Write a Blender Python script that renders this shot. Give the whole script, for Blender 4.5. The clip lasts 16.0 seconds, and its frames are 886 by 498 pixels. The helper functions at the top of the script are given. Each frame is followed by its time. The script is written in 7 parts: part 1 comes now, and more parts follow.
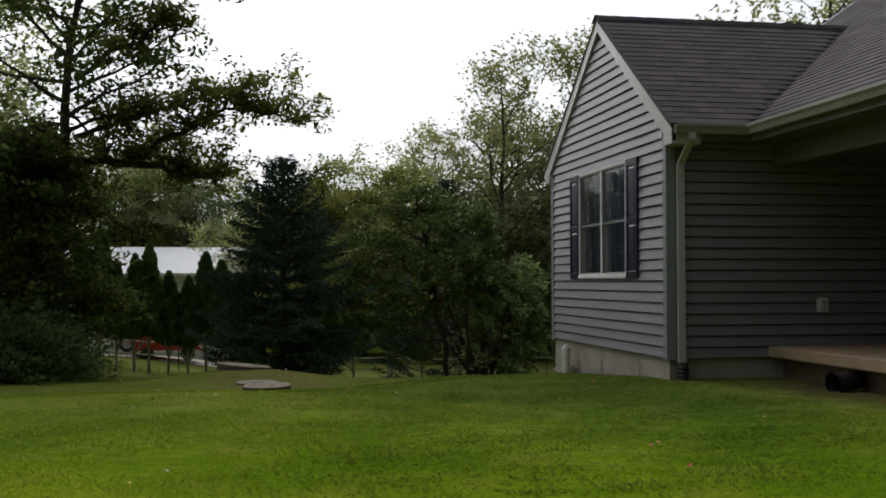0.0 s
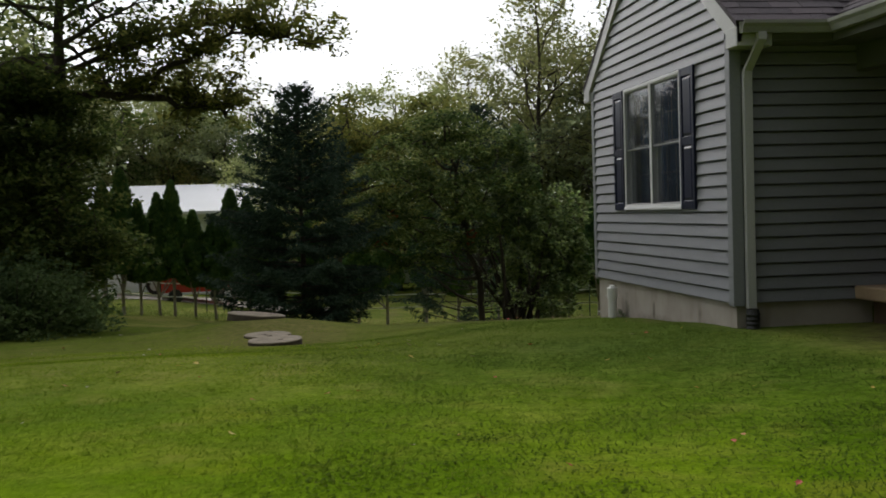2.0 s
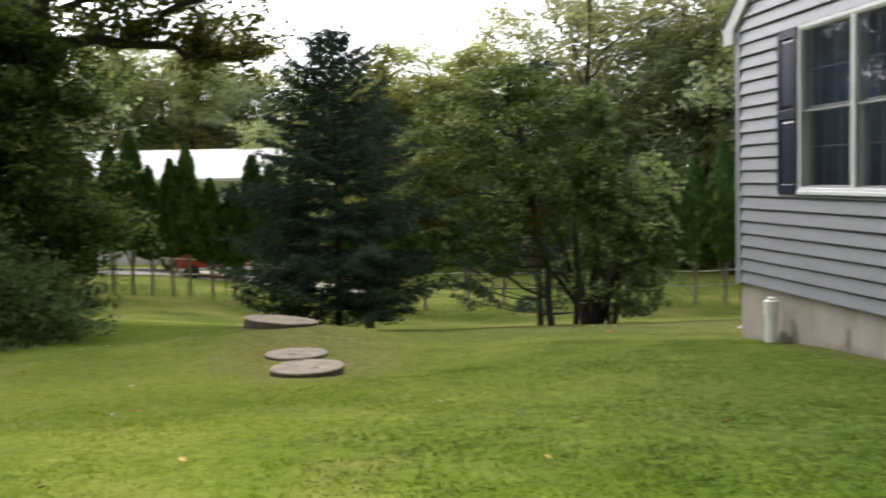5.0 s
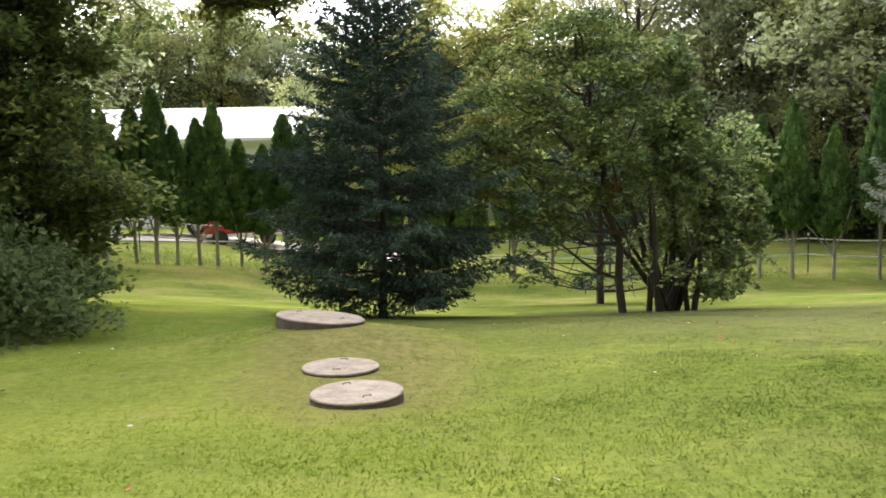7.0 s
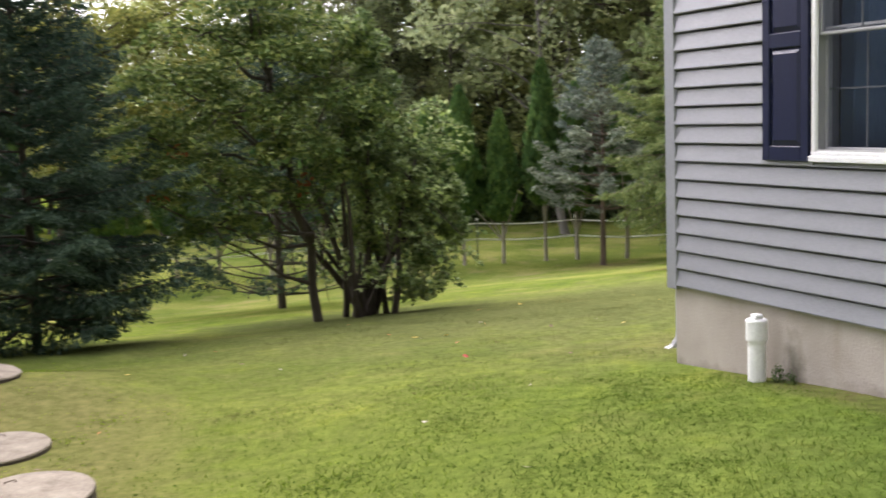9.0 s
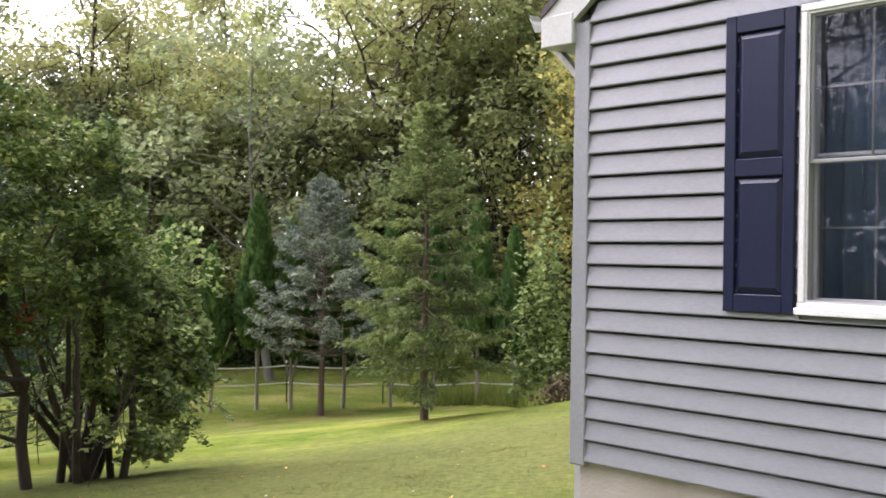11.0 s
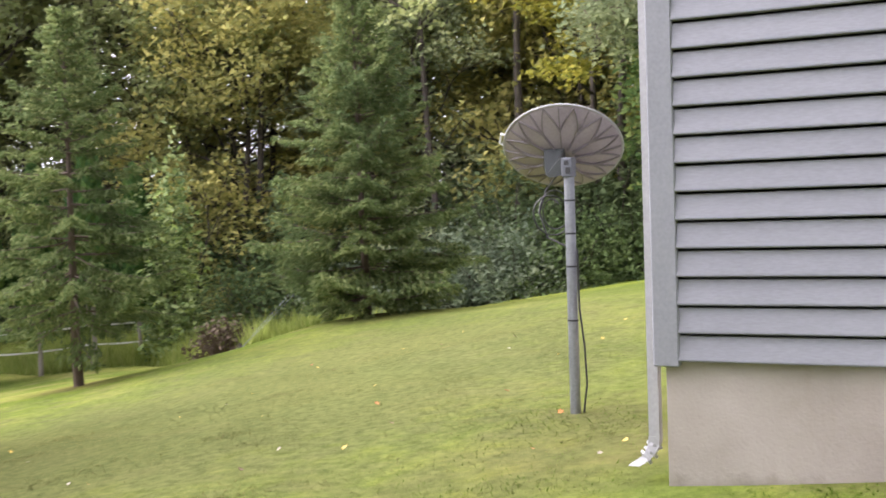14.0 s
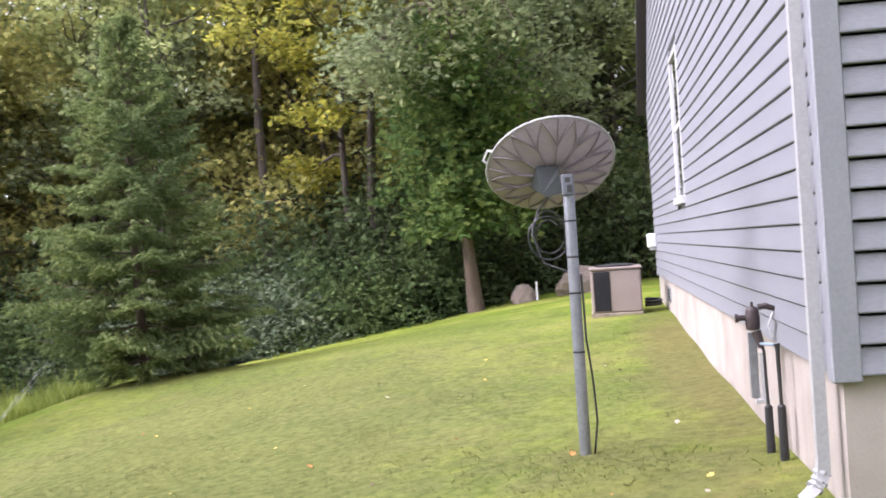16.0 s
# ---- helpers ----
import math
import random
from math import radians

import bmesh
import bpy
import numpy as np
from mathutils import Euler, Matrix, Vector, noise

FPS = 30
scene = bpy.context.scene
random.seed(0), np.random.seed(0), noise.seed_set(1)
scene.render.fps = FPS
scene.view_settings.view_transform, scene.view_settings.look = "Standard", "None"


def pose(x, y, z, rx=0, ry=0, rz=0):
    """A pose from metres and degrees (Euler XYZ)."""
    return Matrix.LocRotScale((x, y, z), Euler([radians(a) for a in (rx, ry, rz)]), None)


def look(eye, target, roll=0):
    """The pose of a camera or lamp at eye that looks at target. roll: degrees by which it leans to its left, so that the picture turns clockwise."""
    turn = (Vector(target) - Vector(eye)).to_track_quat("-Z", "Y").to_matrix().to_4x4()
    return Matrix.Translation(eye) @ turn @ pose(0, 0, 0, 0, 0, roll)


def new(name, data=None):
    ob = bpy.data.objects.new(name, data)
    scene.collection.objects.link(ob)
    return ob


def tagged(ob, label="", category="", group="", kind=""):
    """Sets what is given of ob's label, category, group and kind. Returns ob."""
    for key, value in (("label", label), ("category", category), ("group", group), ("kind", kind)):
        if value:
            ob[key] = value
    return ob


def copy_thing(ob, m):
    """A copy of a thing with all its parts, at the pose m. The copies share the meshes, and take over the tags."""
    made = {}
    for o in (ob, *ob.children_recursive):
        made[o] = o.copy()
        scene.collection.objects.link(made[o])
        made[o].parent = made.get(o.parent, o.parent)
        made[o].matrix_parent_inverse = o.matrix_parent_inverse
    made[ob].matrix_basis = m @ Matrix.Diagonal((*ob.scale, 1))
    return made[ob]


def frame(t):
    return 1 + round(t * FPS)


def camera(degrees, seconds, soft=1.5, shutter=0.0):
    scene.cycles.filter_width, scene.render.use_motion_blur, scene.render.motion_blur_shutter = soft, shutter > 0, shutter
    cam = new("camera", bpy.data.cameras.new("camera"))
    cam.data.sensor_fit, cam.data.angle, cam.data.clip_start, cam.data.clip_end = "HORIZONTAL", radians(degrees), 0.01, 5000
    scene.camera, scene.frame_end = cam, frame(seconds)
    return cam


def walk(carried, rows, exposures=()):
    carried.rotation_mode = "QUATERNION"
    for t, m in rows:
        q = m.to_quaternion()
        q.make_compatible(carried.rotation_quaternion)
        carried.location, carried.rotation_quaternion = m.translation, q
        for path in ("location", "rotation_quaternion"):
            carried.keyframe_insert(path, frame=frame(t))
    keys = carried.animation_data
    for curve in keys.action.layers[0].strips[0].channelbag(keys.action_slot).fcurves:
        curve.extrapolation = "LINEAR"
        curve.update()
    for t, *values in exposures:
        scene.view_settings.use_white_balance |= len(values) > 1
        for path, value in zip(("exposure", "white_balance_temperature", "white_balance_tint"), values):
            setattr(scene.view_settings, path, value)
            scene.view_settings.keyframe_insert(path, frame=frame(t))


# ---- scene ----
cam = camera(44.0, 16.0, soft=1.7, shutter=0.32)
PATH = [
    (0, (-4.756, -11.918, 1.287), (-4.403, -9.95, 1.346), -0.1),
    (0.5, (-4.594, -11.494, 1.29), (-4.275, -9.52, 1.316), 0.5),
    (1, (-4.434, -11.092, 1.274), (-4.107, -9.119, 1.254), 1.1),
    (1.5, (-4.359, -10.655, 1.342), (-4.071, -8.676, 1.287), -0.3),
    (2, (-4.243, -10.051, 1.376), (-3.965, -8.072, 1.307), -1.7),
    (2.5, (-4.138, -9.261, 1.41), (-3.743, -7.302, 1.333), -2.3),
    (3, (-4.185, -8.535, 1.438), (-3.739, -6.587, 1.357), -1.8),
    (3.5, (-4.2, -7.788, 1.451), (-3.727, -5.846, 1.368), -1.7),
    (4, (-4.277, -7.233, 1.518), (-3.797, -5.294, 1.421), -1.1),
    (4.5, (-4.358, -6.649, 1.553), (-3.938, -4.697, 1.439), -0.8),
    (5, (-4.371, -6.116, 1.538), (-4.136, -4.134, 1.408), -1.2),
    (5.2, (-4.346, -6.021, 1.565), (-4.208, -4.03, 1.427), -1.4),
    (7.3, (-4.53, -3.442, 1.662), (-4.326, -1.464, 1.454), -1.0),
    (7.5, (-4.516, -3.272, 1.666), (-4.261, -1.299, 1.461), -1.1),
    (8, (-4.531, -2.81, 1.692), (-4.135, -0.861, 1.484), -1.6),
    (8.5, (-4.611, -2.381, 1.708), (-4.032, -0.48, 1.483), -2.0),
    (9, (-4.624, -1.774, 1.685), (-3.834, 0.047, 1.44), -2.2),
    (9.5, (-4.595, -1.183, 1.638), (-3.581, 0.524, 1.395), -1.3),
    (10, (-4.586, -0.663, 1.655), (-3.446, 0.976, 1.532), -0.3),
    (10.2, (-4.619, -0.433, 1.657), (-3.434, 1.177, 1.588), 0.1),
    (12.3, (-4.907, 1.702, 1.33), (-3.447, 3.068, 1.314), -1.1),
    (12.5, (-4.902, 1.929, 1.292), (-3.398, 3.248, 1.263), -1.5),
    (13, (-4.943, 2.461, 1.204), (-3.321, 3.629, 1.136), -2.2),
    (13.5, (-4.948, 2.988, 1.148), (-3.223, 3.994, 1.052), -2.0),
    (14, (-4.916, 3.549, 1.129), (-3.102, 4.388, 1.053), -1.9),
    (14.5, (-4.862, 4.102, 1.147), (-2.983, 4.785, 1.107), -2.2),
    (15, (-4.719, 4.653, 1.149), (-2.796, 5.202, 1.13), -3.2),
    (15.5, (-4.671, 5.159, 1.097), (-2.718, 5.59, 1.095), -4.0),
    (16, (-4.659, 5.699, 1.031), (-2.678, 5.974, 1.03), -3.8),
]
walk(cam, [(t, look(eye, target, roll)) for t, eye, target, roll in PATH],
     exposures=[(0.0, -1.28, 6450, 12), (0.5, -1.46, 6500, 12), (1.0, -1.52, 6500, 12), (1.5, -1.34, 6500, 12), (2.0, -1.04, 6500, 12), (3.5, -0.48, 6450, 13), (4.0, -0.13, 6450, 13), (4.5, -0.1, 6450, 14), (5.0, 0.28, 6450, 15), (7.5, 0.97, 6450, 21), (8.5, 0.85, 6450, 22), (10.0, 0.97, 6350, 25), (12.5, 1.04, 6400, 26), (14.5, 1.08, 6200, 27), (16.0, 1.09, 6050, 29)])

# ---- light ----
world = bpy.data.worlds.new("overcast")
scene.world = world
world.use_nodes = True
wn, wl = world.node_tree.nodes, world.node_tree.links
sky = wn.new("ShaderNodeTexSky")
sky.sky_type, sky.sun_disc = "NISHITA", False
sky.sun_elevation, sky.sun_rotation = radians(34), radians(-15)
pale = wn.new("ShaderNodeMix")
pale.data_type = "RGBA"
pale.inputs[0].default_value = 0.7
pale.inputs[7].default_value = (20.0, 20.6, 21.4, 1)
fade = wn.new("ShaderNodeHueSaturation")
fade.inputs["Saturation"].default_value, fade.inputs["Value"].default_value = 0.3, 1.6
wl.new(sky.outputs[0], fade.inputs["Color"])
wl.new(fade.outputs[0], pale.inputs[6])
# the thin cloud is brighter towards the hidden sun
way, turn_to, glow_up, veil = (wn.new(k) for k in ("ShaderNodeTexCoord", "ShaderNodeVectorMath", "ShaderNodeMapRange", "ShaderNodeVectorMath"))
turn_to.operation, veil.operation = "DOT_PRODUCT", "SCALE"
turn_to.inputs[1].default_value = Vector((-0.25, 0.8, 0.55)).normalized()
glow_up.inputs["From Min"].default_value, glow_up.inputs["From Max"].default_value = -0.45, 1.0
glow_up.inputs["To Min"].default_value, glow_up.inputs["To Max"].default_value = 0.04, 1.45
wl.new(way.outputs["Generated"], turn_to.inputs[0])
wl.new(turn_to.outputs["Value"], glow_up.inputs["Value"])
wl.new(pale.outputs[2], veil.inputs[0])
wl.new(glow_up.outputs[0], veil.inputs["Scale"])
wl.new(veil.outputs[0], wn["Background"].inputs[0])
wn["Background"].inputs[1].default_value = 0.12
sun = new("sun", bpy.data.lights.new("sun", "SUN"))
sun.data.energy, sun.data.angle, sun.data.color = 2.7, radians(50), (1, 0.97, 0.92)
sun.matrix_world = look((-3.4, 13, 9.5), (0, 0, 0))

# ---- materials ----


def nodes_of(name):
    m = bpy.data.materials.new(name)
    m.use_nodes = True
    t = m.node_tree
    return m, t.nodes, t.links, t.nodes["Principled BSDF"]


def ramp(n, l, src, stops):
    r = n.new("ShaderNodeValToRGB")
    e = r.color_ramp.elements
    while len(e) < len(stops):
        e.new(0.5)
    for k, (p, c) in zip(e, stops):
        k.position, k.color = p, (*c, 1)
    l.new(src, r.inputs[0])
    return r.outputs[0]


def world_noise(n, l, scale, detail=4.0, stretch=(1, 1, 1), rough=0.55):
    tc, mp, nz = n.new("ShaderNodeNewGeometry"), n.new("ShaderNodeMapping"), n.new("ShaderNodeTexNoise")
    mp.inputs["Scale"].default_value = stretch
    nz.inputs["Scale"].default_value, nz.inputs["Detail"].default_value, nz.inputs["Roughness"].default_value = scale, detail, rough
    l.new(tc.outputs["Position"], mp.inputs[0])
    l.new(mp.outputs[0], nz.inputs["Vector"])
    return nz.outputs["Fac"]


def mixed(n, l, fac, a, b, how="MIX"):
    m = n.new("ShaderNodeMix")
    m.data_type, m.blend_type = "RGBA", how
    for i, v in ((0, fac), (6, a), (7, b)):
        if isinstance(v, (int, float)):
            m.inputs[i].default_value = v
        elif isinstance(v, tuple):
            m.inputs[i].default_value = (*v, 1)
        else:
            l.new(v, m.inputs[i])
    return m.outputs[2]


def bumped(n, l, p, height, strength=0.3, dist=0.01):
    b = n.new("ShaderNodeBump")
    b.inputs["Strength"].default_value, b.inputs["Distance"].default_value = strength, dist
    l.new(height, b.inputs["Height"])
    l.new(b.outputs[0], p.inputs["Normal"])


def plain(name, a, b, scale=6.0, rough=0.6, metal=0.0, bump=0.15, stretch=(1, 1, 1), fine=60.0, dist=0.004):
    """Two tones in large patches, fine grain on top and in the relief."""
    m, n, l, p = nodes_of(name)
    big = world_noise(n, l, scale, 4, stretch)
    small = world_noise(n, l, fine, 3, stretch)
    c = ramp(n, l, big, [(0.3, a), (0.7, b)])
    c = mixed(n, l, 0.25, c, ramp(n, l, small, [(0.3, tuple(v * 0.7 for v in a)), (0.7, tuple(min(1, v * 1.2) for v in b))]))
    l.new(c, p.inputs["Base Color"])
    p.inputs["Roughness"].default_value, p.inputs["Metallic"].default_value = rough, metal
    bumped(n, l, p, small, bump, dist)
    return m


def leafy(name, tones, glow=0.3, rough=0.55, patch=0.6, shine=0.03):
    """Leaves: each one takes its own tone; larger patches shift light and dark."""
    m, n, l, p = nodes_of(name)
    g = n.new("ShaderNodeNewGeometry")
    c = ramp(n, l, g.outputs["Random Per Island"], [(i / (len(tones) - 1) if len(tones) > 1 else 0, t) for i, t in enumerate(tones)])
    big = world_noise(n, l, patch, 3)
    dark = ramp(n, l, big, [(0.3, (0.6, 0.66, 0.66)), (0.72, (1.25, 1.2, 1.05))])
    c = mixed(n, l, 1.0, c, dark, "MULTIPLY")
    l.new(c, p.inputs["Base Color"])
    p.inputs["Roughness"].default_value = rough
    p.inputs["Specular IOR Level"].default_value = shine
    tr, mx = n.new("ShaderNodeBsdfTranslucent"), n.new("ShaderNodeMixShader")
    l.new(c, tr.inputs["Color"])
    mx.inputs[0].default_value = glow
    l.new(p.outputs[0], mx.inputs[1])
    l.new(tr.outputs[0], mx.inputs[2])
    l.new(mx.outputs[0], n["Material Output"].inputs[0])
    return m


M_SIDING = plain("vinyl_siding", (0.187, 0.191, 0.208), (0.217, 0.221, 0.239), 1.2, 0.5, 0, 0.12, (1, 1, 6), 30)
M_TRIM = plain("grey_trim", (0.205, 0.211, 0.228), (0.238, 0.244, 0.26), 2, 0.45, 0, 0.05)
M_MUNTIN = plain("muntin_grey", (0.19, 0.2, 0.22), (0.23, 0.24, 0.26), 3, 0.5)
M_WHITE = plain("white_vinyl", (0.63, 0.63, 0.63), (0.7, 0.7, 0.7), 3, 0.35, 0, 0.04)
M_FASCIA = plain("white_metal", (0.42, 0.42, 0.41), (0.5, 0.5, 0.49), 2, 0.4, 0, 0.05)
M_GUTTER = plain("weathered_gutter", (0.26, 0.265, 0.225), (0.34, 0.345, 0.3), 2, 0.45, 0, 0.05)
M_SPOUT = plain("light_grey_pipe", (0.32, 0.32, 0.32), (0.38, 0.38, 0.375), 3, 0.4, 0, 0.04)
M_SHUTTER = plain("navy_shutter", (0.006, 0.0085, 0.027), (0.011, 0.0145, 0.042), 5, 0.36, 0, 0.1, (1, 1, 0.3), 90)
M_SHUTTER.node_tree.nodes["Principled BSDF"].inputs["Specular IOR Level"].default_value = 0.32
M_SOFFIT = plain("green_soffit", (0.085, 0.09, 0.065), (0.12, 0.125, 0.09), 2, 0.6)
M_CONCRETE = plain("concrete", (0.17, 0.137, 0.097), (0.34, 0.29, 0.215), 7, 0.95, 0, 0.7, (1, 1, 1), 45, 0.008)
M_DECK = plain("tan_slab", (0.34, 0.24, 0.15), (0.42, 0.3, 0.19), 3, 0.85, 0, 0.3)
M_PVC = plain("white_pipe", (0.7, 0.7, 0.68), (0.8, 0.8, 0.78), 8, 0.35, 0, 0.03)
M_BRACKET = plain("green_grey_bracket", (0.028, 0.034, 0.032), (0.045, 0.052, 0.049), 8, 0.55, 0.2, 0.1)
M_STEEL = plain("galvanized_steel", (0.24, 0.255, 0.275), (0.34, 0.355, 0.375), 14, 0.45, 0.8, 0.1)
M_DISH = plain("dish_grey", (0.325, 0.278, 0.305), (0.395, 0.345, 0.375), 5, 0.6, 0.0, 0.1)
M_DISHRIM = plain("pale_dish_rim", (0.32, 0.32, 0.31), (0.4, 0.4, 0.385), 5, 0.5, 0.0, 0.05)
M_RIB = plain("dish_rib", (0.19, 0.165, 0.175), (0.25, 0.22, 0.23), 8, 0.6, 0.0, 0.1)
M_BLACK = plain("black_plastic", (0.012, 0.012, 0.013), (0.03, 0.03, 0.03), 9, 0.5)
M_REGULATOR = plain("dark_brown_metal", (0.035, 0.025, 0.025), (0.055, 0.04, 0.038), 9, 0.5, 0.2)
M_BLUEPIPE = plain("blue_grey_pipe", (0.16, 0.22, 0.28), (0.24, 0.3, 0.36), 9, 0.5)
# lid sides get a darker concrete that holds their shade under overhead light
M_LIDEDGE = plain("shaded_concrete_edge", (0.06, 0.047, 0.034), (0.12, 0.095, 0.07), 9, 0.95, 0, 0.7, (1, 1, 1), 45, 0.008)
M_ACBOX = plain("taupe_metal", (0.24, 0.19, 0.17), (0.28, 0.23, 0.2), 3, 0.5, 0.1, 0.05)
M_COIL = plain("black_coil", (0.006, 0.006, 0.008), (0.012, 0.012, 0.014), 9, 0.85)
M_CLAMP = plain("blue_grey_clamp", (0.1, 0.108, 0.12), (0.15, 0.16, 0.175), 9, 0.5, 0.3)
M_ROCK = plain("brown_rock", (0.15, 0.115, 0.09), (0.25, 0.205, 0.165), 5, 0.9, 0, 0.8, (1, 1, 1), 40, 0.02)
M_BARK = plain("grey_brown_bark", (0.038, 0.029, 0.022), (0.085, 0.07, 0.055), 6, 0.95, 0, 0.9, (1, 1, 0.25), 28, 0.02)
M_BARK_RED = plain("reddish_bark", (0.09, 0.064, 0.047), (0.155, 0.115, 0.088), 6, 0.95, 0, 0.9, (1, 1, 0.4), 28, 0.02)
M_BARK_PALE = plain("pale_bark", (0.2, 0.17, 0.14), (0.36, 0.33, 0.28), 5, 0.95, 0, 0.7, (1, 1, 0.3), 25, 0.02)
M_CURTAIN = plain("blue_curtain", (0.06, 0.115, 0.195), (0.095, 0.16, 0.255), 4, 0.9, 0, 0.2)
# near-black colour carries the darkness of the unlit rooms behind the glass
M_DARK = plain("painted_dark_room", (0.02, 0.02, 0.025), (0.03, 0.03, 0.035), 2, 0.9)
M_TAPE = plain("white_tape", (0.82, 0.82, 0.82), (0.88, 0.88, 0.88), 3, 0.6)
M_BARN = plain("white_barn_metal", (0.72, 0.73, 0.75), (0.8, 0.81, 0.83), 0.4, 0.5, 0, 0.05)
M_REDPAINT = plain("red_paint", (0.42, 0.035, 0.02), (0.55, 0.06, 0.03), 1, 0.5)
M_SILVER = plain("silver_paint", (0.5, 0.52, 0.55), (0.6, 0.62, 0.65), 1, 0.3, 0.4)
M_GREENHOUSE = plain("dark_green_metal", (0.03, 0.05, 0.03), (0.05, 0.07, 0.04), 1, 0.6)


def foundation_mat():
    m, n, l, p = nodes_of("rendered_foundation")
    big = world_noise(n, l, 2.2, 6)
    streak = world_noise(n, l, 5, 5, (1, 1, 0.22))
    fine = world_noise(n, l, 55, 3)
    c = ramp(n, l, big, [(0.25, (0.265, 0.23, 0.195)), (0.5, (0.335, 0.297, 0.255)), (0.75, (0.39, 0.35, 0.308))])
    c = mixed(n, l, ramp(n, l, streak, [(0.56, (0, 0, 0)), (0.72, (0.55, 0.55, 0.55))]), c, (0.24, 0.2, 0.16))
    g = n.new("ShaderNodeNewGeometry")
    blot = world_noise(n, l, 9, 5)
    for y, z, ry, rz, amount in ((3.5, 0.02, 0.1, 0.28, 0.9), (2.45, 0.12, 0.05, 0.13, 0.85), (1.0, 0.2, 0.06, 0.14, 0.5), (0.6, 0.05, 0.5, 0.1, 0.5), (4.3, -0.2, 0.5, 0.1, 0.6), (2.0, 0.0, 1.2, 0.09, 0.6)):
        d, sc, ln, ra, wob = (n.new(k) for k in ("ShaderNodeVectorMath", "ShaderNodeVectorMath", "ShaderNodeVectorMath", "ShaderNodeMapRange", "ShaderNodeMath"))
        d.operation, sc.operation, ln.operation, wob.operation = "SUBTRACT", "MULTIPLY", "LENGTH", "MULTIPLY_ADD"
        d.inputs[1].default_value, sc.inputs[1].default_value = (0, y, z), (0, 1 / ry, 1 / rz)
        l.new(g.outputs["Position"], d.inputs[0])
        l.new(d.outputs[0], sc.inputs[0])
        l.new(sc.outputs[0], ln.inputs[0])
        l.new(blot, wob.inputs[0])
        wob.inputs[1].default_value = 1.6
        l.new(ln.outputs["Value"], wob.inputs[2])
        ra.inputs["From Min"].default_value, ra.inputs["From Max"].default_value = 1.0, 1.9
        ra.inputs["To Min"].default_value, ra.inputs["To Max"].default_value = amount, 0.0
        l.new(wob.outputs[0], ra.inputs["Value"])
        c = mixed(n, l, ra.outputs[0], c, (0.09, 0.08, 0.055))
    l.new(c, p.inputs["Base Color"])
    p.inputs["Roughness"].default_value = 0.92
    bumped(n, l, p, fine, 0.5, 0.006)
    return m


M_FOUND = foundation_mat()


def shingle_mat(name, per_object):
    m, n, l, p = nodes_of(name)
    if per_object:
        src = n.new("ShaderNodeObjectInfo").outputs["Random"]
    else:
        src = n.new("ShaderNodeNewGeometry").outputs["Random Per Island"]
    c = ramp(n, l, src, [(0.0, (0.036, 0.029, 0.034)), (0.5, (0.055, 0.045, 0.052)), (1.0, (0.09, 0.073, 0.08))])
    big = world_noise(n, l, 0.9, 4)
    c = mixed(n, l, 1.0, c, ramp(n, l, big, [(0.3, (0.7, 0.68, 0.7)), (0.7, (1.3, 1.25, 1.25))]), "MULTIPLY")
    grit = world_noise(n, l, 160, 2)
    c = mixed(n, l, 0.35, c, ramp(n, l, grit, [(0.35, (0.015, 0.013, 0.015)), (0.7, (0.18, 0.155, 0.165))]))
    l.new(c, p.inputs["Base Color"])
    p.inputs["Roughness"].default_value = 0.9
    bumped(n, l, p, grit, 0.5, 0.004)
    return m


M_SHINGLE = shingle_mat("asphalt_shingle", True)
M_SHINGLE_FAR = shingle_mat("asphalt_shingle_field", False)


def glass_mat():
    m, n, l, p = nodes_of("window_glass")
    p.inputs["Base Color"].default_value = (0.9, 0.93, 0.95, 1)
    p.inputs["Roughness"].default_value, p.inputs["IOR"].default_value = 0.0, 1.5
    p.inputs["Transmission Weight"].default_value = 1.0
    bumped(n, l, p, world_noise(n, l, 1.5, 2), 0.02, 0.02)
    return m


M_GLASS = glass_mat()


def screen_mat():
    """Fine dark mesh, half open."""
    m, n, l, p = nodes_of("insect_mesh")
    p.inputs["Base Color"].default_value = (0.012, 0.015, 0.022, 1)
    p.inputs["Roughness"].default_value, p.inputs["Specular IOR Level"].default_value = 0.8, 0.1
    l.new(ramp(n, l, world_noise(n, l, 2.0, 3), [(0.3, (0.34, 0.34, 0.34)), (0.7, (0.42, 0.42, 0.42))]), p.inputs["Alpha"])
    return m


M_SCREEN = screen_mat()


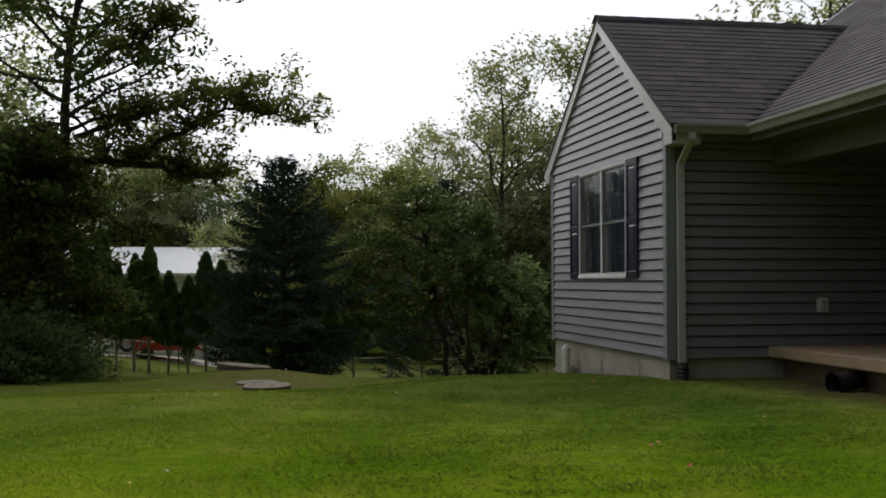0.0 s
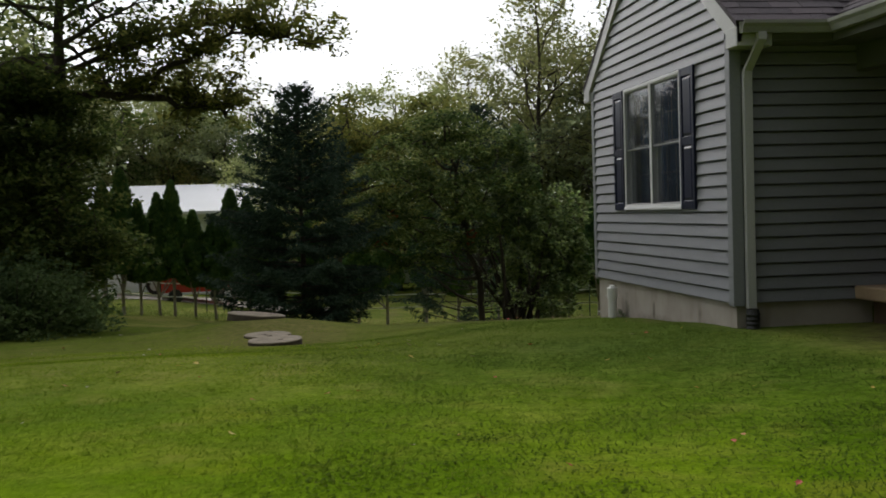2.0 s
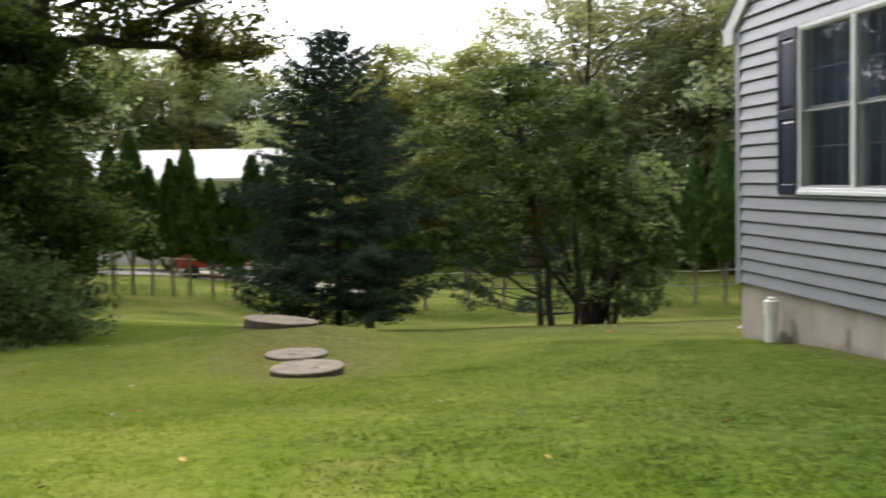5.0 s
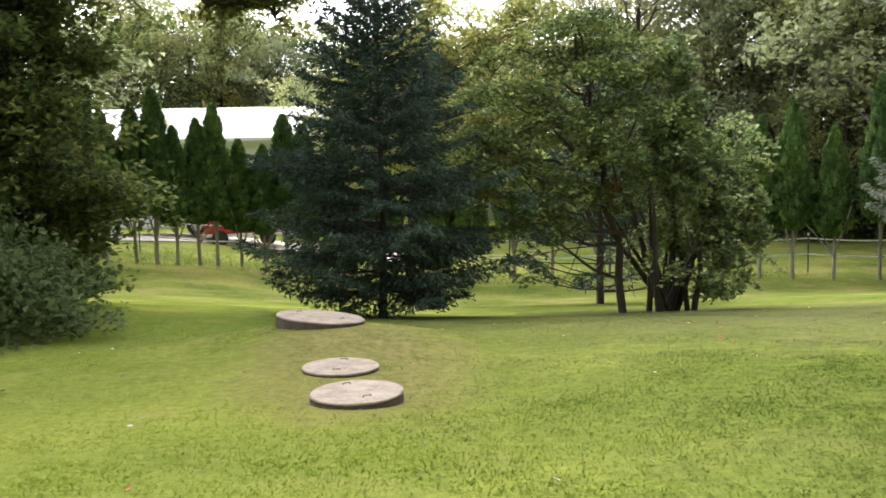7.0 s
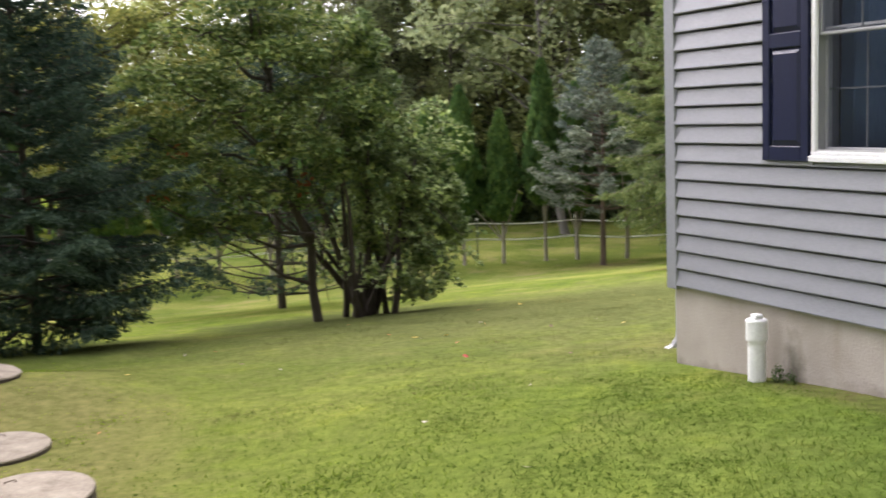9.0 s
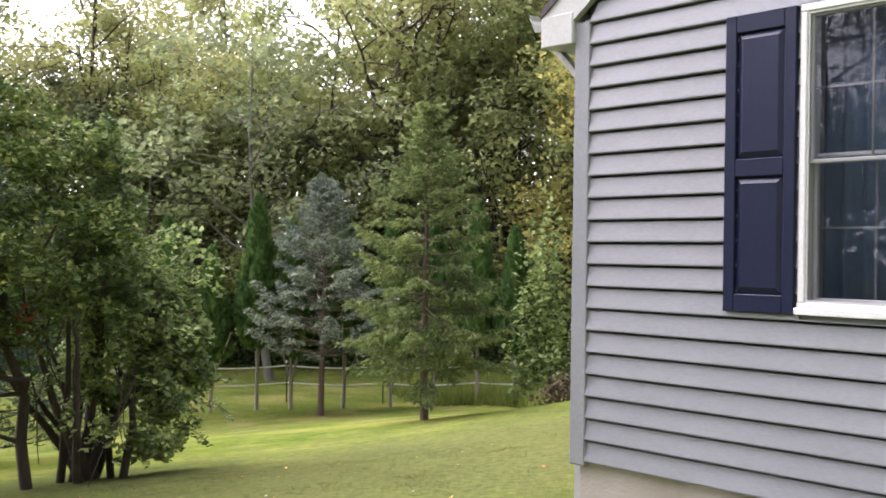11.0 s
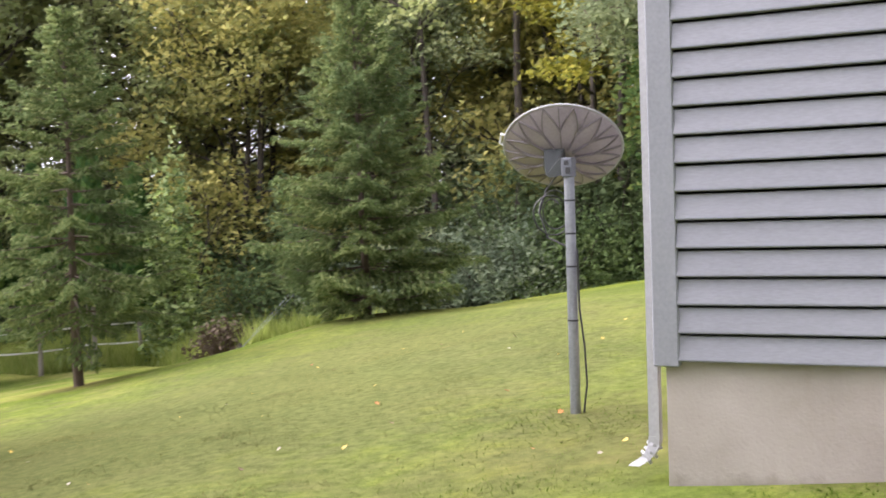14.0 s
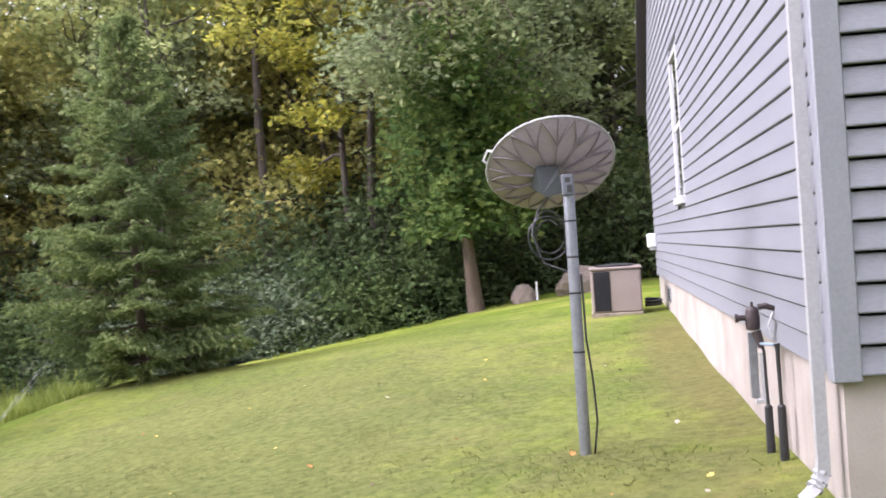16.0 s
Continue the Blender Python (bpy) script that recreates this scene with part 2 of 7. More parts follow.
def lawn_mat():
    m, n, l, p = nodes_of("lawn_ground")
    a = world_noise(n, l, 0.45, 5)
    b = world_noise(n, l, 3.2, 5)
    f = world_noise(n, l, 38, 5, (1, 1, 1), 0.75)
    c = ramp(n, l, a, [(0.32, (0.102, 0.152, 0.024)), (0.5, (0.155, 0.202, 0.033)), (0.66, (0.24, 0.264, 0.056))])
    c = mixed(n, l, ramp(n, l, b, [(0.55, (0, 0, 0)), (0.75, (0.5, 0.5, 0.5))]), c, (0.21, 0.22, 0.035))
    c = mixed(n, l, 1.0, c, ramp(n, l, f, [(0.3, (0.62, 0.66, 0.6)), (0.7, (1.25, 1.25, 1.2))]), "MULTIPLY")
    tuft = world_noise(n, l, 11, 5, (1, 1, 1), 0.7)
    c = mixed(n, l, 1.0, c, ramp(n, l, tuft, [(0.34, (0.74, 0.78, 0.72)), (0.52, (1.0, 1.0, 1.0)), (0.7, (1.2, 1.17, 1.15))]), "MULTIPLY")
    straw = world_noise(n, l, 1.1, 6, (1, 1, 1), 0.62)
    c = mixed(n, l, ramp(n, l, straw, [(0.52, (0, 0, 0)), (0.7, (0.55, 0.55, 0.55))]), c, (0.27, 0.235, 0.085))
    # bare earth along the house and round the lids; under trees also painted shade
    g = n.new("ShaderNodeNewGeometry")

    def spot(x, y, r0, r1, amount, sx=1.0, sy=1.0):
        d, s, ra = n.new("ShaderNodeVectorMath"), n.new("ShaderNodeVectorMath"), n.new("ShaderNodeMapRange")
        d.operation, s.operation = "SUBTRACT", "MULTIPLY"
        d.inputs[1].default_value, s.inputs[1].default_value = (x, y, 0), (1 / sx, 1 / sy, 0)
        l.new(g.outputs["Position"], d.inputs[0])
        l.new(d.outputs[0], s.inputs[0])
        ln = n.new("ShaderNodeVectorMath")
        ln.operation = "LENGTH"
        l.new(s.outputs[0], ln.inputs[0])
        wob = n.new("ShaderNodeMath")
        wob.operation = "MULTIPLY_ADD"
        l.new(b, wob.inputs[0])
        wob.inputs[1].default_value = 0.9
        l.new(ln.outputs["Value"], wob.inputs[2])
        ra.inputs["From Min"].default_value, ra.inputs["From Max"].default_value = r0 + 0.45, r1 + 0.45
        ra.inputs["To Min"].default_value, ra.inputs["To Max"].default_value = amount, 0.0
        l.new(wob.outputs[0], ra.inputs["Value"])
        return ra.outputs[0]

    earth = (0.13, 0.085, 0.05)
    for args in ((1.7, -2.0, 0.55, 1.0, 0.95, 1.7, 2.2), (-4.5, 5.4, 0.5, 1.05, 0.62, 1.15, 2.7), (0.0, 2.0, 0.6, 1.05, 0.85, 0.36, 2.4),
                 (6.0, 4.9, 0.4, 1.0, 0.65, 6.5, 0.62), (12.4, 13.0, 0.3, 1.0, 0.6, 1.8, 1.6), (8.3, 16.0, 0.2, 1.0, 0.5, 1.0, 1.0), (11.0, 23.3, 0.2, 1.0, 0.4, 1.0, 1.0),
                 (2.07, 5.85, 0.1, 1.0, 0.4, 0.7, 0.7), (0.7, 5.5, 0.2, 1.1, 0.5, 2.0, 0.9)):
        c = mixed(n, l, spot(*args), c, earth)
    c = mixed(n, l, mixed(n, l, 1.0, spot(-4.4, 5.6, 0.45, 1.05, 0.75, 1.2, 2.4), ramp(n, l, tuft, [(0.4, (0.35, 0.35, 0.35)), (0.62, (1, 1, 1))]), "MULTIPLY"), c, (0.27, 0.215, 0.105))
    # shade of the spruce and broadleaf tree, painted on the lawn as dark green
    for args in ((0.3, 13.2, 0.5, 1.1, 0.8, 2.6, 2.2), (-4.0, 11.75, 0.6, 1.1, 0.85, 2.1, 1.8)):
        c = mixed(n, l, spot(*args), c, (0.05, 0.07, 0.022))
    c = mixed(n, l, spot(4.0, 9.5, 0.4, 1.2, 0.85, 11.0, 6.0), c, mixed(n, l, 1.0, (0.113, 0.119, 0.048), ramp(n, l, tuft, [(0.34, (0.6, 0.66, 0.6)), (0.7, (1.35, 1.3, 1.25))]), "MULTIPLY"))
    # darker green by the house: lush growth plus wall shade put into the colour
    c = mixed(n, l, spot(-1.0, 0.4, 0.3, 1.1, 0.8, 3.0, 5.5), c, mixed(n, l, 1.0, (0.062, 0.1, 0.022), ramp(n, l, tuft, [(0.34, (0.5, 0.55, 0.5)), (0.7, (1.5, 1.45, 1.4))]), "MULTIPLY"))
    c = mixed(n, l, spot(-5.5, 9.6, 0.2, 1.0, 0.4, 4.0, 2.0), c, (0.08, 0.13, 0.02))
    c = mixed(n, l, spot(-5.5, 3.5, 0.4, 1.2, 0.6, 5.0, 5.0), c, mixed(n, l, 1.0, (0.13, 0.145, 0.034), ramp(n, l, tuft, [(0.34, (0.75, 0.8, 0.75)), (0.7, (1.25, 1.2, 1.2))]), "MULTIPLY"))
    c = mixed(n, l, spot(-4.0, -9.0, 0.5, 1.15, 0.9, 9.0, 7.5), c, (0.84, 1.04, 0.2), "MULTIPLY")
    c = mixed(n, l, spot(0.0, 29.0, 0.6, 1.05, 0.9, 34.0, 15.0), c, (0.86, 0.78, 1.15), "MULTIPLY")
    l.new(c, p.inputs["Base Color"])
    p.inputs["Roughness"].default_value = 0.95
    p.inputs["Specular IOR Level"].default_value = 0.0
    bumped(n, l, p, f, 0.35, 0.02)
    return m


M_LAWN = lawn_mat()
M_BLADE = leafy("grass_blades", [(0.128, 0.208, 0.012), (0.162, 0.25, 0.017), (0.205, 0.29, 0.026), (0.27, 0.325, 0.05)], 0.6, 0.6, 0.5, shine=0.0)
M_BLADE_REAR = leafy("rear_lawn_blades", [(0.118, 0.13, 0.043), (0.142, 0.153, 0.054), (0.17, 0.176, 0.068), (0.213, 0.206, 0.094)], 0.55, 0.6, 0.5, shine=0.0)
# blades by the house: lush green, with the shade there mixed into the tones
M_BLADE_LUSH = leafy("lush_grass_blades", [(0.074, 0.126, 0.019), (0.1, 0.157, 0.025), (0.13, 0.184, 0.033), (0.175, 0.21, 0.05)], 0.55, 0.6, 0.5, shine=0.0)
M_TALLGRASS = leafy("tall_grass", [(0.2, 0.26, 0.065), (0.27, 0.33, 0.09), (0.36, 0.39, 0.13)], 0.55, 0.6, 0.5, shine=0.0)
M_OAK = leafy("oak_leaves", [(0.056, 0.088, 0.028), (0.094, 0.138, 0.04), (0.15, 0.194, 0.056), (0.22, 0.25, 0.075)], 0.55)
# olive tone lighter than the oak's crown, with skylight on its limbs painted in
M_OAK_LIMB = leafy("olive_oak_leaves", [(0.1, 0.12, 0.035), (0.16, 0.18, 0.05), (0.24, 0.25, 0.07), (0.32, 0.31, 0.085)], 0.65)
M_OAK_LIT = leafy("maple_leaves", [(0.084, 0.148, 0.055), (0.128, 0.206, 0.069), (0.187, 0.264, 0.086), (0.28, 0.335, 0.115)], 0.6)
M_MAPLE = leafy("layered_maple_leaves", [(0.06, 0.098, 0.034), (0.105, 0.16, 0.05), (0.185, 0.245, 0.075), (0.31, 0.35, 0.115)], 0.2, 0.45, 1.3)
M_VINE = leafy("vine_leaves", [(0.09, 0.145, 0.06), (0.18, 0.25, 0.1), (0.38, 0.45, 0.23), (0.3, 0.4, 0.11)], 0.35, 0.35)
M_SPRUCE = leafy("dark_spruce_needles", [(0.03, 0.055, 0.04), (0.052, 0.088, 0.064), (0.105, 0.15, 0.11)], 0.22, 0.6)
M_SPRUCE_BLUE = leafy("blue_spruce_needles", [(0.13, 0.165, 0.135), (0.215, 0.255, 0.21), (0.35, 0.39, 0.335)], 0.25, 0.6)
M_SPRUCE_GREEN = leafy("green_spruce_needles", [(0.105, 0.15, 0.06), (0.165, 0.215, 0.085), (0.26, 0.3, 0.13)], 0.4, 0.6)
M_DEADTWIG = plain("dead_twigs", (0.062, 0.042, 0.025), (0.11, 0.076, 0.045), 6, 0.95)
M_ARBOR = leafy("arborvitae_sprays", [(0.06, 0.12, 0.045), (0.09, 0.17, 0.058), (0.15, 0.235, 0.07)], 0.3)
# pale, bluish tones: haze over the woods is put into the leaf colours
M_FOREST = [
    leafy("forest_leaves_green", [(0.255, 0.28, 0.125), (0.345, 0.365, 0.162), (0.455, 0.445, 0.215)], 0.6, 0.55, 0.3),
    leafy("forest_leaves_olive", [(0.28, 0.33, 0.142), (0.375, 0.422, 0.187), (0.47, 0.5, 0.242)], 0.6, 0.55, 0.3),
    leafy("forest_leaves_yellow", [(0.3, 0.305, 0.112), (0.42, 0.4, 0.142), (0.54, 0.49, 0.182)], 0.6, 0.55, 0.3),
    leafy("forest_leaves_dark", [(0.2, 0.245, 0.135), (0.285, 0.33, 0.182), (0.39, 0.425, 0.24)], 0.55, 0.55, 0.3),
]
# dark leaf tones paint the shaded gaps between the woodland shrubs
M_UNDER_SHADED = leafy("shaded_understorey_leaves", [(0.062, 0.092, 0.044), (0.098, 0.136, 0.062), (0.15, 0.19, 0.09)], 0.4, 0.5)
M_BUSH = leafy("shrub_leaves", [(0.08, 0.125, 0.053), (0.118, 0.174, 0.07), (0.17, 0.225, 0.1)], 0.4, 0.5)
M_SILVERBUSH = leafy("olive_grey_leaves", [(0.12, 0.16, 0.1), (0.172, 0.212, 0.14), (0.235, 0.275, 0.192)], 0.35, 0.5)

# ---- building helpers ----


def holder(name, place=(0, 0, 0)):
    ob = new(name)
    ob.location = place
    ob.empty_display_size = 0.2
    return ob


def mesh_from(name, v, f, mat=None, smooth=False):
    me = bpy.data.meshes.new(name)
    me.from_pydata(v if isinstance(v, list) else np.asarray(v).tolist(), [], f if isinstance(f, list) else np.asarray(f).tolist())
    if mat:
        me.materials.append(mat)
    if smooth:
        me.polygons.foreach_set("use_smooth", [True] * len(me.polygons))
    me.update()
    return me


def piece(name, me, parent=None, place=(0, 0, 0), label=""):
    ob = new(name, me)
    ob.location = place
    if parent:
        ob.parent = parent
    return tagged(ob, label)


def finish(bm, name, mat, smooth=False):
    me = bpy.data.meshes.new(name)
    bmesh.ops.recalc_face_normals(bm, faces=bm.faces)
    bm.to_mesh(me)
    bm.free()
    me.materials.append(mat)
    if smooth:
        me.polygons.foreach_set("use_smooth", [True] * len(me.polygons))
    return me


def part(name, bm, mat, parent=None, label="", smooth=False, place=(0, 0, 0)):
    return piece(name, finish(bm, name, mat, smooth), parent, place, label)


def box(bm, lo, hi, bevel=0.0, turn=None):
    lo, hi = Vector(lo), Vector(hi)
    m = Matrix.Translation((lo + hi) / 2) @ Matrix.Diagonal((*(hi - lo), 1))
    if turn is not None:
        m = turn @ m
    r = bmesh.ops.create_cube(bm, size=1, matrix=m)
    if bevel:
        es = list({e for v in r["verts"] for e in v.link_edges})
        bmesh.ops.bevel(bm, geom=es, offset=bevel, segments=1, affect="EDGES")
    return bm


def tube(bm, pts, radius, sides=8, cap=True):
    """A round bar along points; radius may be a list."""
    pts = [Vector(p) for p in pts]
    rad = radius if isinstance(radius, (list, tuple)) else [radius] * len(pts)
    rings, side = [], None
    for i, p in enumerate(pts):
        d = (pts[min(i + 1, len(pts) - 1)] - pts[max(i - 1, 0)]).normalized()
        if side is None:
            side = d.orthogonal().normalized()
        side = (side - d * side.dot(d)).normalized()
        up = d.cross(side)
        rings.append([bm.verts.new(p + (side * math.cos(a) + up * math.sin(a)) * rad[i]) for a in (2 * math.pi * k / sides for k in range(sides))])
    for a, b in zip(rings, rings[1:]):
        for k in range(sides):
            bm.faces.new((a[k], a[(k + 1) % sides], b[(k + 1) % sides], b[k]))
    if cap:
        bm.faces.new(rings[0][::-1])
        bm.faces.new(rings[-1])
    return bm


def lathe(bm, profile, sides=20, centre=(0, 0, 0)):
    """Turns (radius, height) pairs about the upright axis."""
    c = Vector(centre)
    rings = []
    for r, z in profile:
        rings.append([bm.verts.new(c + Vector((r * math.cos(2 * math.pi * k / sides), r * math.sin(2 * math.pi * k / sides), z))) for k in range(sides)])
    for a, b in zip(rings, rings[1:]):
        for k in range(sides):
            bm.faces.new((a[k], a[(k + 1) % sides], b[(k + 1) % sides], b[k]))
    bm.faces.new(rings[0][::-1])
    bm.faces.new(rings[-1])
    return bm


# ---- ground ----
GY = [-60, -12, -5, 0, 2.5, 3.7, 4.6, 6, 7.7, 9.7, 11, 12.5, 14.5, 18, 22, 24, 26, 30, 60, 400]
GZ = [0.35, 0.24, 0.15, 0.12, 0.04, -0.06, -0.18, -0.31, -0.44, -0.68, -0.88, -1.1, -1.4, -1.82, -2.42, -2.62, -2.6, -2.6, -2.2, -1.0]


def step(a, b, v):
    u = np.clip((v - a) / (b - a), 0, 1)
    return u * u * (3 - 2 * u)


def ground_z(x, y):
    x, y = np.asarray(x, float), np.asarray(y, float)
    z = sum(np.interp(y + d, GY, GZ) for d in np.linspace(-1.6, 1.6, 9)) / 9
    z = z + step(3, 20, x) * 0.8 * step(3.5, 9, y) * (1 - step(13, 19, y)) - 0.75 * step(8, 20, x) * (1 - step(15, 22, y)) * step(3.0, 9.5, y) + 0.2 * np.exp(-((x - 12.2) / 2) ** 2 - ((y - 13.3) / 1.6) ** 2) + step(4, 14, x) * 0.16 * step(3, 5, y) * (1 - step(5, 9, y))
    z = z + step(-1, -12, x) * (0.6 * step(5, 14, y) + 0.44 * step(18, 24, y)) - 0.15 * step(-1.5, -3.6, x) * step(-0.3, 2.4, y) * (1 - step(7, 11, y)) + 0.05 * step(-1.5, -3.6, x) * step(4, 5.5, y) * (1 - step(7, 11, y))
    z = z + 0.285 * np.exp(-(((x + 4.7) / 1.7) ** 2) - ((y - 7.2) / 1.3) ** 2) - 0.02 * np.exp(-(((x + 4.4) / 0.9) ** 2) - ((y - 3.9) / 0.7) ** 2) + 0.05 * step(-1.2, 0, x) * (1 - step(0, 2, y))
    z = z + step(30, 75, x) * 3.0 - 1.1 * step(33, 50, y) * (1 - step(53, 60, y)) * step(-1, -7, x)
    z = z + 0.012 * np.sin(x * 2.1 + np.sin(y * 1.3)) * np.sin(y * 1.7 + 0.5 * np.sin(x * 0.9))
    return z


def gz(x, y):
    return float(ground_z(x, y))


def axis(lo, hi, fine_lo, fine_hi, fine, coarse):
    out = list(np.arange(fine_lo, fine_hi, fine))
    v, s = fine_hi, fine
    while v < hi:
        out.append(v)
        s = min(s * 1.25, coarse)
        v += s
    v, s = fine_lo, fine
    while v > lo:
        s = min(s * 1.25, coarse)
        v -= s
        out.append(v)
    return np.array(sorted(out))


gx, gy = axis(-400, 400, -11, 14, 0.22, 40), axis(-120, 500, -9, 30, 0.22, 40)
XX, YY = np.meshgrid(gx, gy)
ZZ = ground_z(XX, YY)
inside = (XX > 0.35) & (YY < 4.4) & (XX < 12.6) & (YY > 0.4)
ZZ = np.where(inside, ZZ - 0.3, ZZ)
ni, nj = len(gx), len(gy)
idx = np.arange(ni * nj).reshape(nj, ni)
quads = np.stack([idx[:-1, :-1], idx[:-1, 1:], idx[1:, 1:], idx[1:, :-1]], -1).reshape(-1, 4)
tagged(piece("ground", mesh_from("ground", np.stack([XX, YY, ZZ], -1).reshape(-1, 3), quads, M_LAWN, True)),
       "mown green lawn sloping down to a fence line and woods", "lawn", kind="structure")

# ---- house ----
S, C, W = 0.40, 0.127, 4.75          # siding foot, board height, width of the wing
EAVE, RIDGE, MID = 2.97, 4.90, 2.375
TOPZ = RIDGE - 0.06
ENDX, ROOFX = 13.0, 7.1


def board_mesh(a0, a1, b0, b1, face):
    """One siding board; a: ends at the foot, b: ends at the top. face: which way it looks."""
    prof = [(-0.014, 0.0), (0.019, 0.0), (0.025, 0.003), (0.026, 0.01), (0.004, C - 0.0125), (-0.014, C - 0.0105), (-0.014, C)]
    if face == "n":
        prof = [(-0.014, 0.0), (0.013, 0.0), (0.017, 0.003), (0.018, 0.008), (0.006, C - 0.007), (-0.014, C - 0.0055), (-0.014, C)]
    v = []
    for e0, e1 in ((a0, b0), (a1, b1)):
        for o, z in prof:
            u = e0 + (e1 - e0) * z / C
            v.append({"w": (-o, u, z), "s": (u, -o, z), "n": (u, o, z), "f": (-o, u, z)}[face])
    k = len(prof)
    f = [(i, (i + 1) % k, k + (i + 1) % k, k + i) for i in range(k)]
    f += [tuple(range(k))[::-1], tuple(range(k, 2 * k))]
    me = mesh_from("siding_board", v, f, M_SIDING)
    bm = bmesh.new()
    bm.from_mesh(me)
    bmesh.ops.recalc_face_normals(bm, faces=bm.faces)
    bm.to_mesh(me)
    bm.free()
    return me


WIN = (1.31, 3.30, 1.32, 2.82)       # the twin window's outer frame on the gable wall
bm = bmesh.new()
T, G = 0.15, 0.015
for lo, hi in (((G, G, S), (T, WIN[0] + 0.03, EAVE)), ((G, WIN[1] - 0.03, S), (T, W - G, EAVE)),
               ((G, WIN[0] + 0.03, S), (T, WIN[1] - 0.03, WIN[2] + 0.03)), ((G, WIN[0] + 0.03, WIN[3] - 0.03), (T, WIN[1] - 0.03, EAVE))):
    box(bm, lo, hi)
vs = [bm.verts.new(p) for p in ((G, 0.05, EAVE), (G, W - 0.05, EAVE), (G, MID, TOPZ - 0.1), (T, 0.05, EAVE), (T, W - 0.05, EAVE), (T, MID, TOPZ - 0.1))]
for f in ((0, 1, 2), (5, 4, 3), (0, 3, 4, 1), (1, 4, 5, 2), (2, 5, 3, 0)):
    bm.faces.new([vs[i] for i in f])
wall_w = tagged(part("wall_west", bm, M_SIDING), "gable wall clad in light grey vinyl siding", "wall", kind="structure")

bm = bmesh.new()
box(bm, (T, G, S), (4.6, T, EAVE))
wall_s = tagged(part("wall_south", bm, M_SIDING), "shaded grey vinyl-sided wall beside the porch", "wall", kind="structure")
bm = bmesh.new()
# the two southern boxes are unseen walls added to keep daylight off the porch
box(bm, (4.6, -2.75, 0.1), (4.75, T, EAVE + 0.4))
box(bm, (1.3, -2.9, 0.1), (4.75, -2.75, EAVE))
box(bm, (1.15, -14, 0.1), (1.3, -2.75, EAVE))
tagged(part("wall_porch", bm, M_SIDING), "porch back wall, with unseen walls added to keep the recess dark", "wall", kind="structure")
HIGH = EAVE + (ROOFX - 0.9) * 0.69
BW = (6.75, 7.75, 1.38, 2.95)        # window in the rear wall
bm = bmesh.new()
for lo, hi in (((T, W - T, S), (BW[0], W - G, EAVE)), ((BW[1], W - T, S), (ENDX, W - G, EAVE)), ((BW[0], W - T, S), (BW[1], W - G, BW[2])), ((BW[0], W - T, BW[3]), (BW[1], W - G, EAVE))):
    box(bm, lo, hi)
vs = [bm.verts.new(p) for y in (W - G, W - T) for p in ((0.9, y, EAVE), (ENDX, y, EAVE), (ROOFX, y, HIGH))]
for f in ((0, 1, 2), (5, 4, 3), (0, 3, 4, 1), (1, 4, 5, 2), (2, 5, 3, 0)):
    bm.faces.new([vs[i] for i in f])
wall_n = tagged(part("wall_north", bm, M_SIDING), "long rear wall clad in pale grey vinyl siding", "wall", kind="structure")
bm = bmesh.new()
box(bm, (ENDX - T, -14, 0.0), (ENDX, W - T, EAVE))
box(bm, (0.9, -14.15, 0.0), (ENDX, -14, EAVE))
tagged(part("wall_east", bm, M_SIDING), "plain grey sided outer wall of the house", "wall", kind="structure")

# foundation
bm = bmesh.new()
box(bm, (0.02, 0.02, -0.9), (0.25, W - 0.02, S))
box(bm, (0.25, 0.02, -0.9), (1.42, 0.25, S))
box(bm, (0.25, W - 0.25, -0.9), (ENDX - 0.02, W - 0.02, S))
tagged(part("foundation", bm, M_FOUND), "stained rendered concrete foundation below the siding", "foundation", kind="structure")

# corner posts
def corner_post(x0, x1, y0, y1, z0, z1):
    bm = bmesh.new()
    box(bm, (x0, y0, z0), (x1, y1, z1), 0.006)
    return tagged(part("corner_trim", bm, M_TRIM), "grey vinyl corner post of the siding", "corner trim", kind="structure")


corner_post(-0.028, 0.09, -0.028, 0.09, S - 0.025, EAVE - 0.02)
corner_post(-0.028, 0.09, W - 0.09, W + 0.028, S - 0.025, EAVE - 0.02)

# roofs
def slab(name, pts, thick, mat, label):
    """A roof deck from its four upper corners."""
    bm = bmesh.new()
    top = [bm.verts.new(p) for p in pts]
    low = [bm.verts.new((p[0], p[1], p[2] - thick)) for p in pts]
    bm.faces.new(top)
    bm.faces.new(low[::-1])
    k = len(pts)
    for i in range(k):
        bm.faces.new((top[i], low[i], low[(i + 1) % k], top[(i + 1) % k]))
    return tagged(part(name, bm, mat), label, "roof", kind="structure")


OV = 0.28                            # eave overhang
PITCH = (RIDGE - 3.06) / (MID + OV)
VX = 0.9                             # the porch roof's eave line
MP = (RIDGE - 3.06) / (3.68 - VX)    # its pitch
roof_s = slab("roof_south", [(-0.06, -OV, 3.06), (VX, -OV, 3.06), (3.68, MID, RIDGE), (-0.06, MID, RIDGE)], 0.05, M_SHINGLE_FAR, "dark purple-grey asphalt shingle roof slope of the gable wing")
slab("roof_north", [(-0.06, MID, RIDGE), (3.68, MID, RIDGE), (VX, W + OV, 3.06), (-0.06, W + OV, 3.06)], 0.05, M_SHINGLE_FAR, "asphalt shingle roof slope behind the ridge")
RZ = 3.06 + (ROOFX - VX) * MP
roof_m = slab("roof_main", [(VX, -14, 3.06), (ROOFX, -14, RZ), (ROOFX, W + 0.15, RZ), (3.68, W + 0.15, RIDGE), (3.68, MID, RIDGE), (VX, -OV, 3.06)], 0.05, M_SHINGLE_FAR, "dark asphalt shingle roof over the porch and main house")
